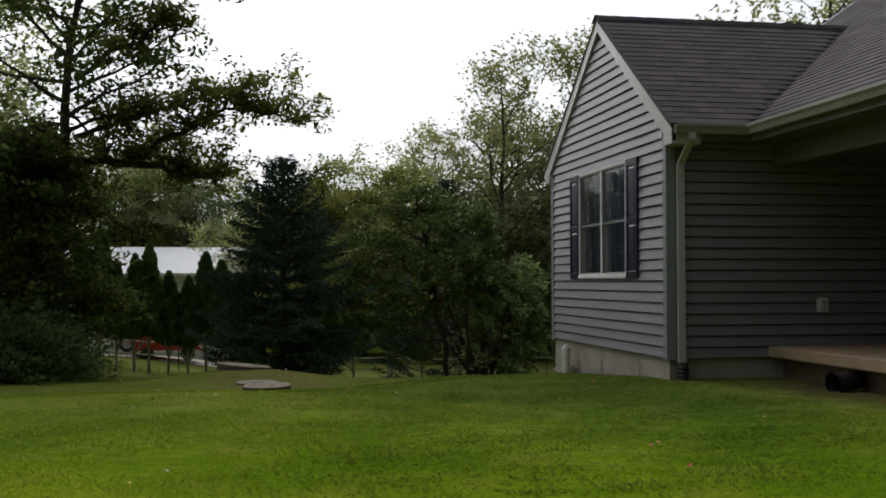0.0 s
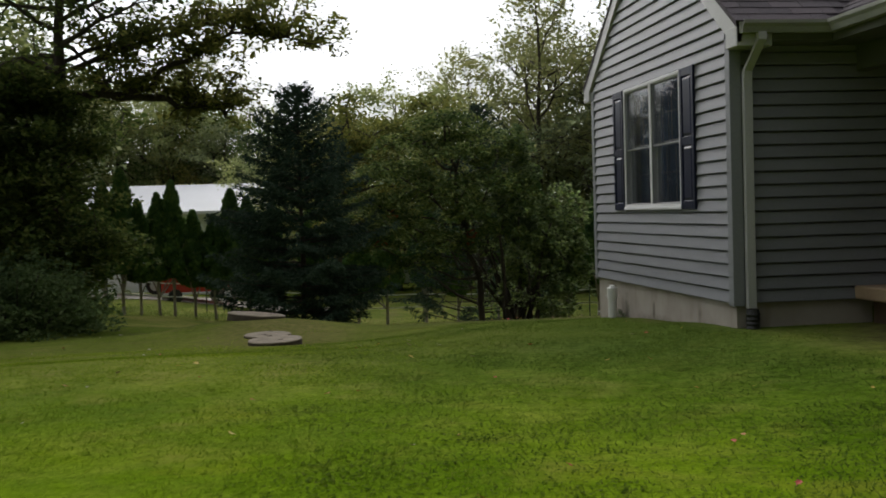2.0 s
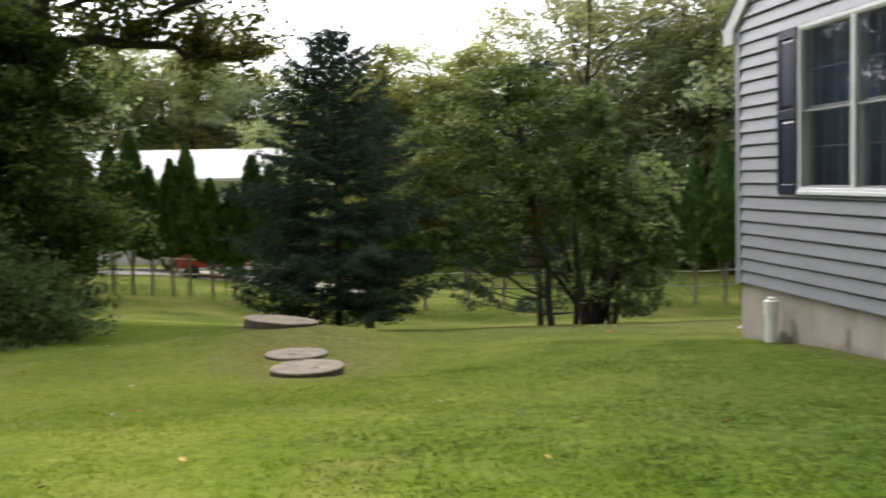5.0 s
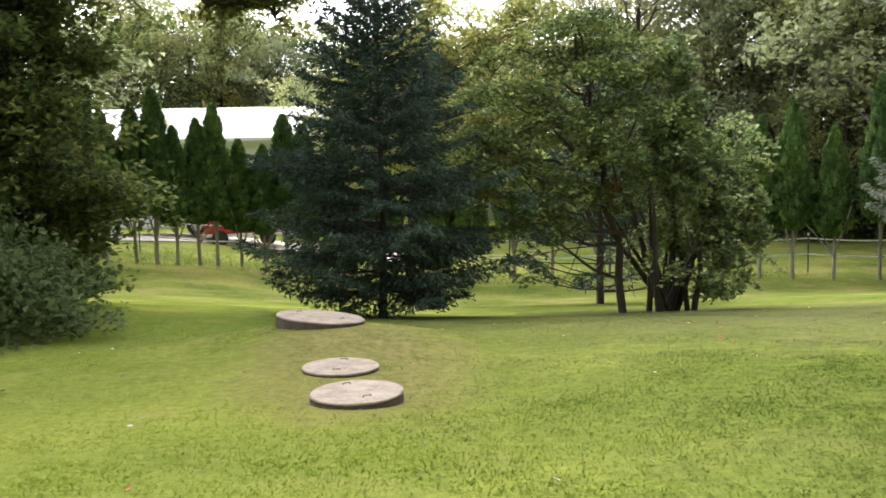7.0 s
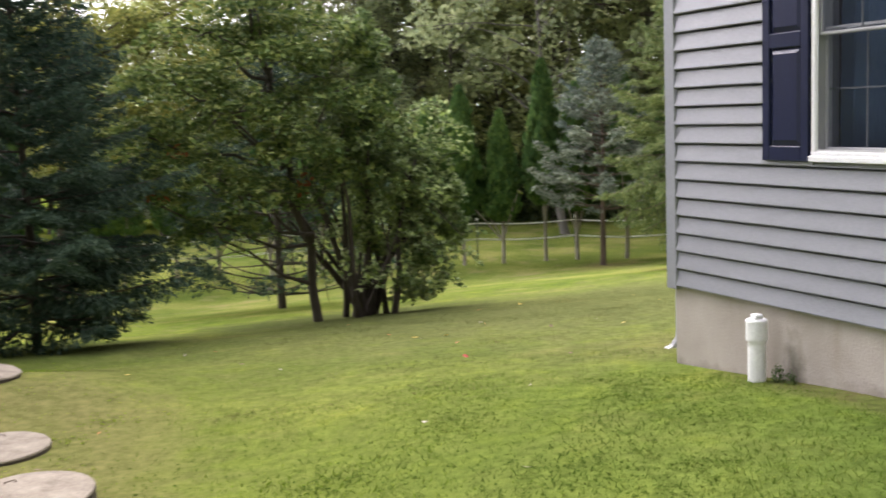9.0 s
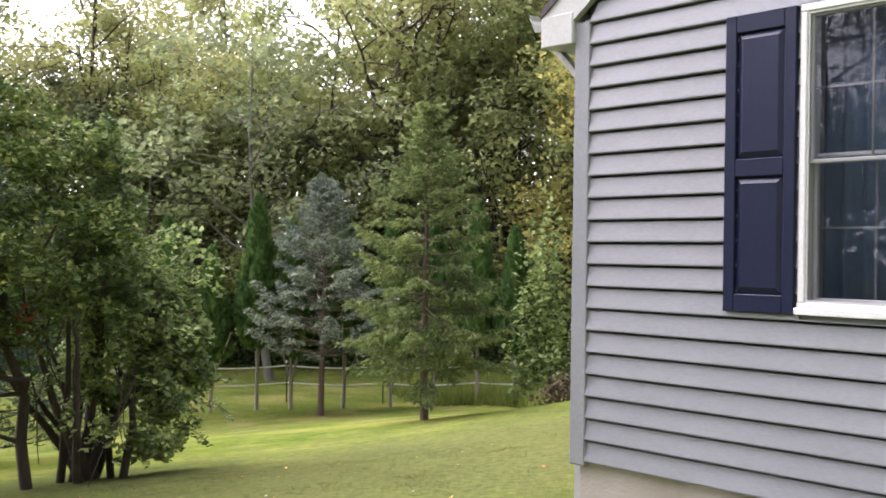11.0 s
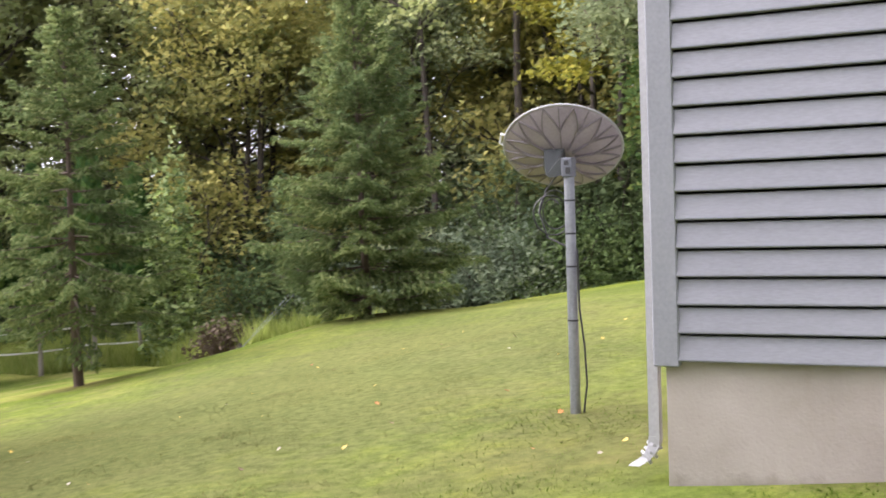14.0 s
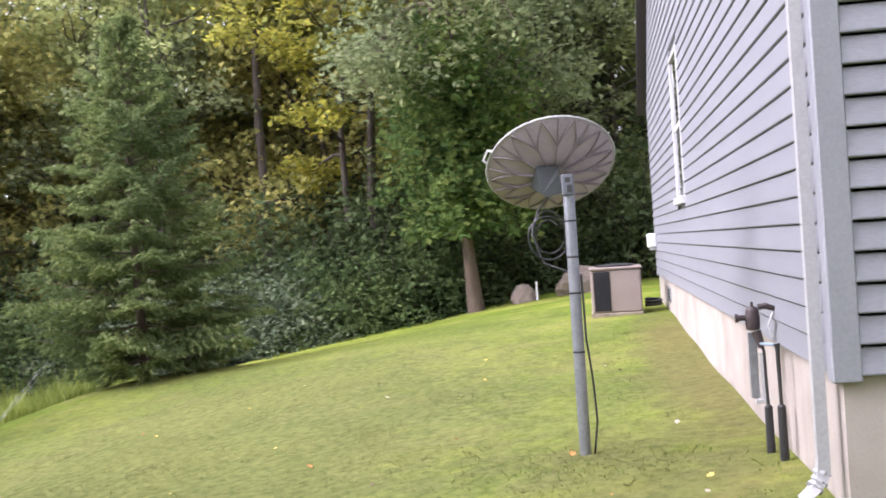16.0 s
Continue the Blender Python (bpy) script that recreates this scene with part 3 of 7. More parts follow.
slab("roof_east", [(ROOFX, -14, RZ), (ENDX + 0.3, -14, 3.0), (ENDX + 0.3, W + 0.15, 3.0), (ROOFX, W + 0.15, RZ)], 0.05, M_SHINGLE_FAR, "far slope of the main shingle roof")

# rake boards, returns, fascia and gutters
def rake(y_eave):
    bm = bmesh.new()
    d = 0.19
    a, b = (y_eave, 3.04), (MID, RIDGE - 0.015)
    pts = [(a[0], a[1]), (b[0], b[1]), (b[0], b[1] - d), (a[0] + (0.12 if y_eave < MID else -0.12), a[1] - d * 0.9), (a[0], a[1] - d * 0.9)]
    front = [bm.verts.new((-0.05, y, z)) for y, z in pts]
    back = [bm.verts.new((-0.005, y, z)) for y, z in pts]
    bm.faces.new(front)
    bm.faces.new(back[::-1])
    for i in range(5):
        bm.faces.new((front[i], back[i], back[(i + 1) % 5], front[(i + 1) % 5]))
    ob = tagged(part("rake_board", bm, M_FASCIA), "white metal-clad rake board along the gable", "rake board", kind="structure")
    bm = bmesh.new()
    s = 1 if y_eave > MID else -1
    lo, hi = sorted((y_eave, y_eave - s * 0.26))
    box(bm, (-0.056, lo, 2.83), (0.3, hi, 3.02), 0.008)
    part("eave_return", bm, M_FASCIA, ob, "boxed white eave return")
    return ob


rake(-OV)
rake(W + OV)


def gutter(p, q, out):
    """A K-style gutter from p to q; out: unit vector away from the fascia."""
    p, q, out = Vector(p), Vector(q), Vector(out)
    prof = [(0, 0.0), (0, -0.11), (0.075, -0.11), (0.095, -0.06), (0.12, -0.03), (0.12, 0.0), (0.112, 0.0), (0.11, -0.028), (0.085, -0.06), (0.068, -0.102), (0.008, -0.102), (0.008, 0)]
    bm = bmesh.new()
    ends = [[bm.verts.new(e + out * o + Vector((0, 0, z))) for o, z in prof] for e in (p, q)]
    k = len(prof)
    for i in range(k):
        bm.faces.new((ends[0][i], ends[0][(i + 1) % k], ends[1][(i + 1) % k], ends[1][i]))
    bm.faces.new(ends[0][::-1])
    bm.faces.new(ends[1])
    return tagged(part("gutter", bm, M_GUTTER), "dull white aluminium gutter along the eave", "gutter")


gutter((-0.03, -OV, 3.055), (VX, -OV, 3.055), (0, -1, 0))
gutter((VX, -OV - 0.12, 3.055), (VX, -13.9, 3.055), (-1, 0, 0))
gutter((-0.03, W + OV, 3.055), (VX, W + OV, 3.055), (0, 1, 0))
bm = bmesh.new()
box(bm, (0.3, -OV, 2.885), (VX + 0.02, -OV + 0.02, 3.03))
box(bm, (VX, -13.9, 2.87), (VX + 0.02, -OV, 3.03))
tagged(part("fascia", bm, M_SOFFIT), "dull green-grey fascia board under the roof edge", "fascia", kind="structure")
bm = bmesh.new()
box(bm, (0.3, -OV + 0.02, 2.87), (VX, 0.0, 2.885))
box(bm, (VX + 0.02, -13.9, 2.87), (1.28, 0.0, 2.885))
tagged(part("soffit", bm, M_SOFFIT), "dull green-grey soffit under the eaves", "soffit", kind="structure")
bm = bmesh.new()
box(bm, (1.28, -2.74, 2.62), (1.42, -0.005, 2.9), 0.008)
tagged(part("porch_beam", bm, M_SOFFIT), "green-grey boxed beam along the porch edge", "beam", kind="structure")
bm = bmesh.new()
box(bm, (1.42, -2.74, 2.7), (4.6, -0.005, 2.74))
tagged(part("ceiling", bm, M_SOFFIT), "flat porch ceiling in deep shade", "ceiling", kind="structure")

# porch slab
bm = bmesh.new()
box(bm, (1.22, -2.74, 0.40), (4.6, -0.006, 0.53), 0.012)
porch = tagged(part("porch_floor", bm, M_DECK), "tan concrete porch floor with a thick edge", "porch", kind="structure")
bm = bmesh.new()
box(bm, (1.42, -2.74, -0.4), (4.6, -0.006, 0.40))
tagged(part("porch_base", bm, plain("brown_block", (0.13, 0.085, 0.06), (0.2, 0.13, 0.09), 3, 0.95, 0, 0.5)), "recessed brown masonry under the porch floor", "porch base", kind="structure")


def square_pipe(bm, pts, wx, wy):
    rings = []
    for p in pts:
        p = Vector(p)
        rings.append([bm.verts.new(p + Vector((sx * wx / 2, sy * wy / 2, 0))) for sx, sy in ((-1, -1), (1, -1), (1, 1), (-1, 1))])
    for a, b in zip(rings, rings[1:]):
        for k in range(4):
            bm.faces.new((a[k], a[(k + 1) % 4], b[(k + 1) % 4], b[k]))
    bm.faces.new(rings[0][::-1])
    bm.faces.new(rings[-1])
    bmesh.ops.bevel(bm, geom=[e for e in bm.edges if len(e.link_faces) == 2 and e.calc_face_angle(0) > 0.5], offset=0.008, segments=1, affect="EDGES")
    return bm


spout = tagged(holder("downspout"), "white downspout running down the near corner into a black drain", "downspout")
part("pipe", square_pipe(bmesh.new(), [(0.16, -0.34, 2.95), (0.16, -0.34, 2.88), (0.13, -0.075, 2.62), (0.13, -0.07, 2.5), (0.13, -0.07, 0.36)], 0.08, 0.062), M_FASCIA, spout)
bm = bmesh.new()
lathe(bm, [(0.05, 0.1)] + [(0.062 + 0.008 * (i % 2), 0.1 + i * 0.022) for i in range(11)] + [(0.055, 0.35)], 14, (0.14, -0.08, 0))
part("drain_adapter", bm, M_BLACK, spout, "black corrugated drain pipe")
spout2 = tagged(holder("downspout"), "light grey downspout on the rear corner with a kicked-out foot", "downspout")
part("pipe", square_pipe(bmesh.new(), [(0.12, W + 0.34, 2.96), (0.12, W + 0.33, 2.88), (0.12, W + 0.07, 2.62), (0.12, W + 0.062, 2.5), (0.12, W + 0.062, 0.02)], 0.06, 0.05), M_SPOUT, spout2)
bm = bmesh.new()
bend = [(0.12, W + 0.062, 0.03), (0.12, W + 0.066, -0.01), (0.112, W + 0.08, -0.045), (0.105, W + 0.1, -0.07), (0.09, W + 0.125, -0.09), (0.075, W + 0.15, -0.105)]
square_pipe(bm, bend, 0.063, 0.053)
part("elbow", bm, M_SPOUT, spout2)
for p, q in zip(bend[1:4], bend[2:5]):
    bm = bmesh.new()
    tube(bm, [p, tuple(a + (b - a) * 0.35 for a, b in zip(p, q))], 0.039, 8)
    part("elbow_rib", bm, M_SPOUT, spout2)

# window in the gable wall
def sash(parent, y0, y1, z0, z1, x, cols, rows):
    bm = bmesh.new()
    w, d = 0.02, 0.035
    for lo, hi in (((x, y0, z0), (x + d, y0 + w, z1)), ((x, y1 - w, z0), (x + d, y1, z1)), ((x, y0 + w, z0), (x + d, y1 - w, z0 + w)), ((x, y0 + w, z1 - w), (x + d, y1 - w, z1))):
        box(bm, lo, hi, 0.004)
    ob = part("sash", bm, M_WHITE, parent)
    bm = bmesh.new()
    box(bm, (x + 0.012, y0 + w - 0.004, z0 + w - 0.004), (x + 0.018, y1 - w + 0.004, z1 - w + 0.004))
    pane = part("pane", bm, M_GLASS, ob, "clear glass pane")
    pane.visible_shadow = False
    bm = bmesh.new()
    for i in range(1, cols):
        y = y0 + w + (y1 - y0 - 2 * w) * i / cols
        box(bm, (x + 0.0185, y - 0.005, z0 + w), (x + 0.026, y + 0.005, z1 - w))
    for i in range(1, rows):
        z = z0 + w + (z1 - z0 - 2 * w) * i / rows
        box(bm, (x + 0.0188, y0 + w, z - 0.005), (x + 0.0263, y1 - w, z + 0.005))
    part("muntin_grid", bm, M_MUNTIN, ob, "thin grey muntin bars inside the glass")


window = tagged(holder("window_1"), "white vinyl twin double-hung window with blue curtains behind", "window", kind="structure")
y0, y1, z0, z1 = WIN
bm = bmesh.new()
F = 0.037
box(bm, (-0.035, y0, z0 + 0.06), (0.1, y0 + F, z1 - F), 0.005)
box(bm, (-0.035, y1 - F, z0 + 0.06), (0.1, y1, z1 - F), 0.005)
box(bm, (-0.035, y0, z1 - F), (0.1, y1, z1), 0.005)
ymid = (y0 + y1) / 2
box(bm, (-0.032, ymid - 0.028, z0 + 0.06), (0.1, ymid + 0.028, z1 - F), 0.005)
part("window_frame", bm, M_WHITE, window)
bm = bmesh.new()
box(bm, (-0.05, y0 - 0.01, z0), (0.1, y1 + 0.01, z0 + 0.035), 0.004)
box(bm, (-0.038, y0, z0 + 0.035), (0.1, y1, z0 + 0.06), 0.003)
part("window_sill", bm, M_WHITE, window)
zm = (z0 + z1) / 2 - 0.0
for a, b in ((y0 + F, ymid - 0.028), (ymid + 0.028, y1 - F)):
    sash(window, a + 0.004, b - 0.004, zm - 0.02, z1 - F - 0.004, -0.012, 3, 2)
    sash(window, a + 0.004, b - 0.004, z0 + 0.064, zm + 0.03, 0.03, 3, 2)
    mesh_me = mesh_from("insect_screen", [(-0.022, a + 0.006, z0 + 0.062), (-0.022, b - 0.006, z0 + 0.062), (-0.022, b - 0.006, z1 - F - 0.002), (-0.022, a + 0.006, z1 - F - 0.002)], [(0, 3, 2, 1)], M_SCREEN)
    screen = piece("insect_screen", mesh_me, window, (0, 0, 0), "dark half-transparent insect screen")
    bm = bmesh.new()
    for lo, hi in (((-0.027, a + 0.001, z0 + 0.061), (-0.018, a + 0.012, z1 - F - 0.001)), ((-0.027, b - 0.012, z0 + 0.061), (-0.018, b - 0.001, z1 - F - 0.001)),
                   ((-0.027, a + 0.012, z0 + 0.061), (-0.018, b - 0.012, z0 + 0.072)), ((-0.027, a + 0.012, z1 - F - 0.012), (-0.018, b - 0.012, z1 - F - 0.001))):
        box(bm, lo, hi)
    part("screen_frame", bm, M_FASCIA, screen)


def curtain(name, y0, y1, z0, z1, x, folds, seed):
    rng = random.Random(seed)
    n, ph = 120, [rng.random() * 6 for _ in range(4)]
    v, f = [], []
    for i in range(n + 1):
        u = i / n
        wave = math.sin(u * folds * 6.28 + ph[0] + 1.2 * math.sin(u * 9 + ph[1])) * 0.02 + math.sin(u * folds * 15 + ph[2]) * 0.006
        for k, z in enumerate((z1, (z0 + z1) / 2, z0)):
            v.append((x + wave * (0.7 + 0.3 * k), y0 + (y1 - y0) * u, z))
    for i in range(n):
        for k in range(2):
            a = i * 3 + k
            f.append((a, a + 3, a + 4, a + 1))
    me = mesh_from(name, v, f, M_CURTAIN, True)
    ob = tagged(piece(name, me), "blue-grey fabric curtain hanging behind the window glass", "curtain", "window curtains")
    so = ob.modifiers.new("thick", "SOLIDIFY")
    so.thickness = 0.004
    return ob


curtain("curtain", y0 + 0.02, ymid - 0.02, z0 + 0.02, z1 - 0.02, 0.2, 7, 3)
curtain("curtain", ymid + 0.02, y1 - 0.02, z0 + 0.02, z1 - 0.02, 0.2, 7, 5)
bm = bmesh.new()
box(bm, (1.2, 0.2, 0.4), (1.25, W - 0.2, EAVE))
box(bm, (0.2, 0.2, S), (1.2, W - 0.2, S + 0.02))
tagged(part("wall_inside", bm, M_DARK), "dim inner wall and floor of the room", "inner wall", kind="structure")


def shutter(ya, yb):
    ob = tagged(holder("shutter", (0, 0, 0)), "dark navy raised-panel shutter beside the window", "shutter", "window shutters")
    bm = bmesh.new()
    x0, x1 = -0.045, -0.017
    st = 0.065
    rails = [(z0, z0 + 0.09), (z0 + 0.68, z0 + 0.77), (z1 - 0.09, z1)]
    box(bm, (x0, ya, z0), (x1, ya + st, z1), 0.004)
    box(bm, (x0, yb - st, z0), (x1, yb, z1), 0.004)
    for a, b in rails:
        box(bm, (x0 + 0.0005, ya + st, a), (x1, yb - st, b), 0.004)
    part("shutter_frame", bm, M_SHUTTER, ob)
    for (_, a), (b, _) in zip(rails, rails[1:]):
        bm = bmesh.new()
        lo, hi = [bm.verts.new((x1 - 0.006, y, z)) for y, z in ((ya + st, a), (yb - st, a), (yb - st, b), (ya + st, b))], None
        g = 0.035
        hi = [bm.verts.new((x0 + 0.004, y, z)) for y, z in ((ya + st + g, a + g), (yb - st - g, a + g), (yb - st - g, b - g), (ya + st + g, b - g))]
        bm.faces.new(hi)
        for i in range(4):
            bm.faces.new((lo[i], lo[(i + 1) % 4], hi[(i + 1) % 4], hi[i]))
        part("raised_panel", bm, M_SHUTTER, ob)


shutter(y1 + 0.015, y1 + 0.42)
shutter(y0 - 0.42, y0 - 0.015)

# rear window
window2 = tagged(holder("window_2"), "tall narrow-looking white double-hung window in the rear wall", "window", kind="structure")
bm = bmesh.new()
a, b, c0, c1 = BW
for lo, hi in (((a - 0.02, W - 0.1, c0), (a + 0.03, W + 0.022, c1)), ((b - 0.03, W - 0.1, c0), (b + 0.02, W + 0.022, c1)), ((a + 0.03, W - 0.1, c1 - 0.05), (b - 0.03, W + 0.022, c1)), ((a - 0.03, W - 0.1, c0 - 0.05), (b + 0.03, W + 0.06, c0 + 0.03)), ((a + 0.07, W - 0.08, (c0 + c1) / 2 - 0.03), (b - 0.07, W + 0.01, (c0 + c1) / 2 + 0.03))):
    box(bm, lo, hi, 0.005)
part("window_frame", bm, M_FASCIA, window2)
bm = bmesh.new()
box(bm, (a + 0.04, W - 0.006, c0 + 0.02), (b - 0.04, W + 0.0, c1 - 0.05))
part("pane", bm, M_GLASS, window2).visible_shadow = False
bm = bmesh.new()
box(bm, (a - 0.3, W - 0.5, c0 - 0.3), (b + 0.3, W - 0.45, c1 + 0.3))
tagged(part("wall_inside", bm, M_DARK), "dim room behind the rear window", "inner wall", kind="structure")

# ---- things on and by the house ----
pipe = tagged(holder("cleanout_pipe", (-0.115, 3.69, -0.25)), "white capped plastic cleanout pipe standing by the foundation", "pipe")
bm = bmesh.new()
lathe(bm, [(0.056, 0), (0.056, 0.47), (0.05, 0.47)], 20)
part("pipe", bm, M_PVC, pipe, smooth=False)
bm = bmesh.new()
lathe(bm, [(0.068, 0.44), (0.068, 0.565), (0.06, 0.575), (0.03, 0.575)], 20)
part("coupling", bm, M_PVC, pipe)
bm = bmesh.new()
box(bm, (-0.03, -0.03, 0.575), (0.03, 0.03, 0.605), 0.006)
part("plug", bm, M_PVC, pipe)

outlet = tagged(holder("outlet_box", (1.9, -0.02, 1.0)), "white weatherproof outlet box on the siding", "outlet")
bm = bmesh.new()
box(bm, (-0.075, -0.02, -0.085), (0.075, 0.0, 0.085), 0.008)
part("cover_plate", bm, M_WHITE, outlet)
bm = bmesh.new()
box(bm, (-0.03, -0.045, -0.055), (0.03, -0.02, 0.055), 0.008)
part("flip_cover", bm, M_FASCIA, outlet)

meter = tagged(holder("gas_regulator", (1.45, W, 0.0)), "dark gas regulator and thin riser pipes on the rear wall", "gas regulator")
bm = bmesh.new()
lathe(bm, [(0.02, 0.475), (0.036, 0.48), (0.039, 0.5), (0.039, 0.55), (0.034, 0.585), (0.024, 0.6), (0.008, 0.605), (0.006, 0.63)], 16, (0.03, 0.13, 0))
part("regulator_body", bm, M_REGULATOR, meter)
bm = bmesh.new()
tube(bm, [(0.03, 0.165, 0.545), (0.03, 0.205, 0.545), (0.03, 0.206, 0.545), (0.03, 0.222, 0.545)], [0.016, 0.016, 0.024, 0.024], 12)
part("vent_stub", bm, M_REGULATOR, meter)
bm = bmesh.new()
tube(bm, [(0.02, 0.1, 0.6), (0.02, 0.06, 0.605), (0.03, -0.02, 0.575)], [0.016, 0.018, 0.012], 10)
part("wall_arm", bm, M_REGULATOR, meter)
bm = bmesh.new()
tube(bm, [(0.03, 0.115, 0.47), (0.02, 0.1, 0.41), (0.01, 0.095, 0.38)], [0.026, 0.022, 0.016], 10)
part("outlet_neck", bm, M_REGULATOR, meter)
bm = bmesh.new()
tube(bm, [(0.01, 0.095, 0.40), (0.0, 0.085, 0.36), (0, 0.08, 0.02)], 0.0085, 8)
part("riser_pipe", bm, M_BLACK, meter)
bm = bmesh.new()
tube(bm, [(0.01, 0.1, 0.402), (-0.12, 0.07, 0.41), (-0.25, 0.055, 0.415)], 0.009, 8)
part("cross_pipe", bm, M_BLUEPIPE, meter, "blue-grey painted cross pipe")
bm = bmesh.new()
tube(bm, [(-0.25, 0.055, 0.425), (-0.25, 0.052, 0.4), (-0.25, 0.05, 0.05)], [0.018, 0.012, 0.0085], 8)
part("riser_pipe", bm, M_BLACK, meter)
for x, y, z0, z1 in ((0.0, 0.08, -0.26, 0.06), (-0.25, 0.05, -0.26, 0.1)):
    bm = bmesh.new()
    tube(bm, [(x, y, z1 + 0.01), (x, y, z1), (x, y, z0)], [0.012, 0.022, 0.024], 12)
    part("pipe_sleeve", bm, M_BLACK, meter)
bm = bmesh.new()
box(bm, (0.06, 0.11, 0.1), (0.1, 0.155, 0.46), 0.004)
part("conduit", bm, M_STEEL, meter)
bm = bmesh.new()
box(bm, (0.06, 0.075, 0.08), (0.09, 0.1, 0.34), 0.003)
box(bm, (0.05, 0.06, 0.07), (0.1, 0.135, 0.095), 0.003)
part("conduit_bracket", bm, M_FASCIA, meter, "pale metal bracket")
bm = bmesh.new()
tube(bm, [(-0.02, 0.03, 0.57), (-0.03, 0.06, 0.5), (-0.02, 0.04, 0.44)], 0.004, 6)
part("wire", bm, M_FASCIA, meter)

vent = tagged(holder("wall_vent", (12.6, W + 0.05, 0.95)), "small white vent hood on the rear siding", "vent")
bm = bmesh.new()
box(bm, (-0.1, -0.04, -0.12), (0.1, 0.1, 0.1), 0.02)
part("hood", bm, M_WHITE, vent)
bm = bmesh.new()
box(bm, (-0.06, -0.03, -0.16), (0.06, 0.07, -0.125), 0.005)
part("flap", bm, M_FASCIA, vent)
fv = tagged(holder("foundation_vent", (10.6, W - 0.01, 0.2)), "dark slotted vent in the foundation", "vent")
bm = bmesh.new()
box(bm, (-0.2, -0.02, -0.1), (0.2, 0.006, 0.1), 0.004)
part("vent_frame", bm, M_STEEL, fv)
for i in range(4):
    bm = bmesh.new()
    box(bm, (-0.17, 0.006, -0.08 + i * 0.042), (0.17, 0.014, -0.055 + i * 0.042))
    part("slat", bm, M_BLACK, fv)

# satellite dish on its pole
DX, DY = 2.07, 5.84
dz = gz(DX, DY)
dish = tagged(holder("satellite_dish", (DX, DY, dz)), "grey satellite dish on a steel pole in the lawn", "satellite dish")
bm = bmesh.new()
tube(bm, [(0, 0, -0.3), (0, 0, 1.68)], 0.035, 16)
part("pole", bm, M_STEEL, dish)
for z in (0.98, 1.2, 1.42, 0.62):
    bm = bmesh.new()
    tube(bm, [(0, 0, z), (0, 0, z + 0.012)], 0.0372, 16)
    part("pole_band", bm, M_BLACK, dish)
aim = Matrix.Rotation(radians(14), 4, "Z") @ Matrix.Rotation(radians(40), 4, "Y")
DC = Matrix.Translation((0.15, 0.09, 1.725)) @ aim


def dish_point(u, a, rx=0.405, ry=0.405, depth=0.09):
    return Vector((-rx * u * math.sin(a), ry * u * math.cos(a), depth * u * u))


bm = bmesh.new()
rings = []
for off in (0.0, 0.008):
    for u in (0.02, 0.25, 0.5, 0.75, 0.94, 1.0):
        rings.append([bm.verts.new(DC @ (dish_point(u, 2 * math.pi * k / 40) + Vector((0, 0, off)))) for k in range(40)])
n = len(rings) // 2
order = rings[:n] + rings[n:][::-1]
for p, q in zip(order, order[1:] + order[:1]):
    for k in range(40):
        bm.faces.new((p[k], p[(k + 1) % 40], q[(k + 1) % 40], q[k]))
reflector = part("reflector", bm, M_DISH, dish, "round grey reflector with a ribbed back", True)
bm = bmesh.new()
tube(bm, [DC @ (dish_point(1.0, 2 * math.pi * k / 40) + Vector((0, 0, 0.002))) for k in range(41)], 0.009, 6, False)
part("rim", bm, M_DISHRIM, reflector)


def rib(p, q):
    bm = bmesh.new()
    (u0, a0), (u1, a1) = p, q
    left, right = [], []
    for i in range(6):
        s = i / 5
        c = dish_point(u0 + (u1 - u0) * s, a0 + (a1 - a0) * s)
        left.append((c, c + Vector((0, 0, -0.028 * (1 - 0.6 * (u0 + (u1 - u0) * s))))))
    d = (left[-1][0] - left[0][0]).normalized().cross(Vector((0, 0, 1))) * 0.004
    vs = [[bm.verts.new(DC @ w) for w in (c - d, c + d, b + d, b - d)] for c, b in left]
    for a, b in zip(vs, vs[1:]):
        for k in range(4):
            bm.faces.new((a[k], a[(k + 1) % 4], b[(k + 1) % 4], b[k]))
    bm.faces.new(vs[0][::-1])
    bm.faces.new(vs[-1])
    part("rib", bm, M_RIB, reflector)


for k in range(12):
    a = 2 * math.pi * k / 12
    rib((0.2, a), (0.97, a))
    rib((0.55, a), (0.97, a + math.pi / 12))
    rib((0.55, a), (0.97, a - math.pi / 12))
bm = bmesh.new()
box(bm, (-0.052, -0.038, 1.58), (0.045, 0.038, 1.71), 0.008)
clamp = part("mount_clamp", bm, M_CLAMP, dish)
bm = bmesh.new()
box(bm, (-0.056, -0.016, 1.66), (-0.051, 0.016, 1.69), 0.001)
box(bm, (-0.056, -0.026, 1.6), (-0.051, 0.006, 1.645), 0.001)
part("slot", bm, M_BLACK, clamp)
bm = bmesh.new()
lo = [(0.0, 0.03, 1.6), (0.0, 0.13, 1.58), (0.0, 0.16, 1.6), (0.0, 0.05, 1.72)]
hi = [DC @ Vector((0.09, -0.02, -0.01)), DC @ Vector((0.09, 0.14, -0.01)), DC @ Vector((-0.09, 0.12, -0.01)), DC @ Vector((-0.09, -0.02, -0.01))]
va, vb = [bm.verts.new(p) for p in lo], [bm.verts.new(p) for p in hi]
for k in range(4):
    bm.faces.new((va[k], va[(k + 1) % 4], vb[(k + 1) % 4], vb[k]))
bm.faces.new(va[::-1])
bm.faces.new(vb)
part("back_bracket", bm, M_BRACKET, dish, "grey-green tapered steel bracket")
bm = bmesh.new()
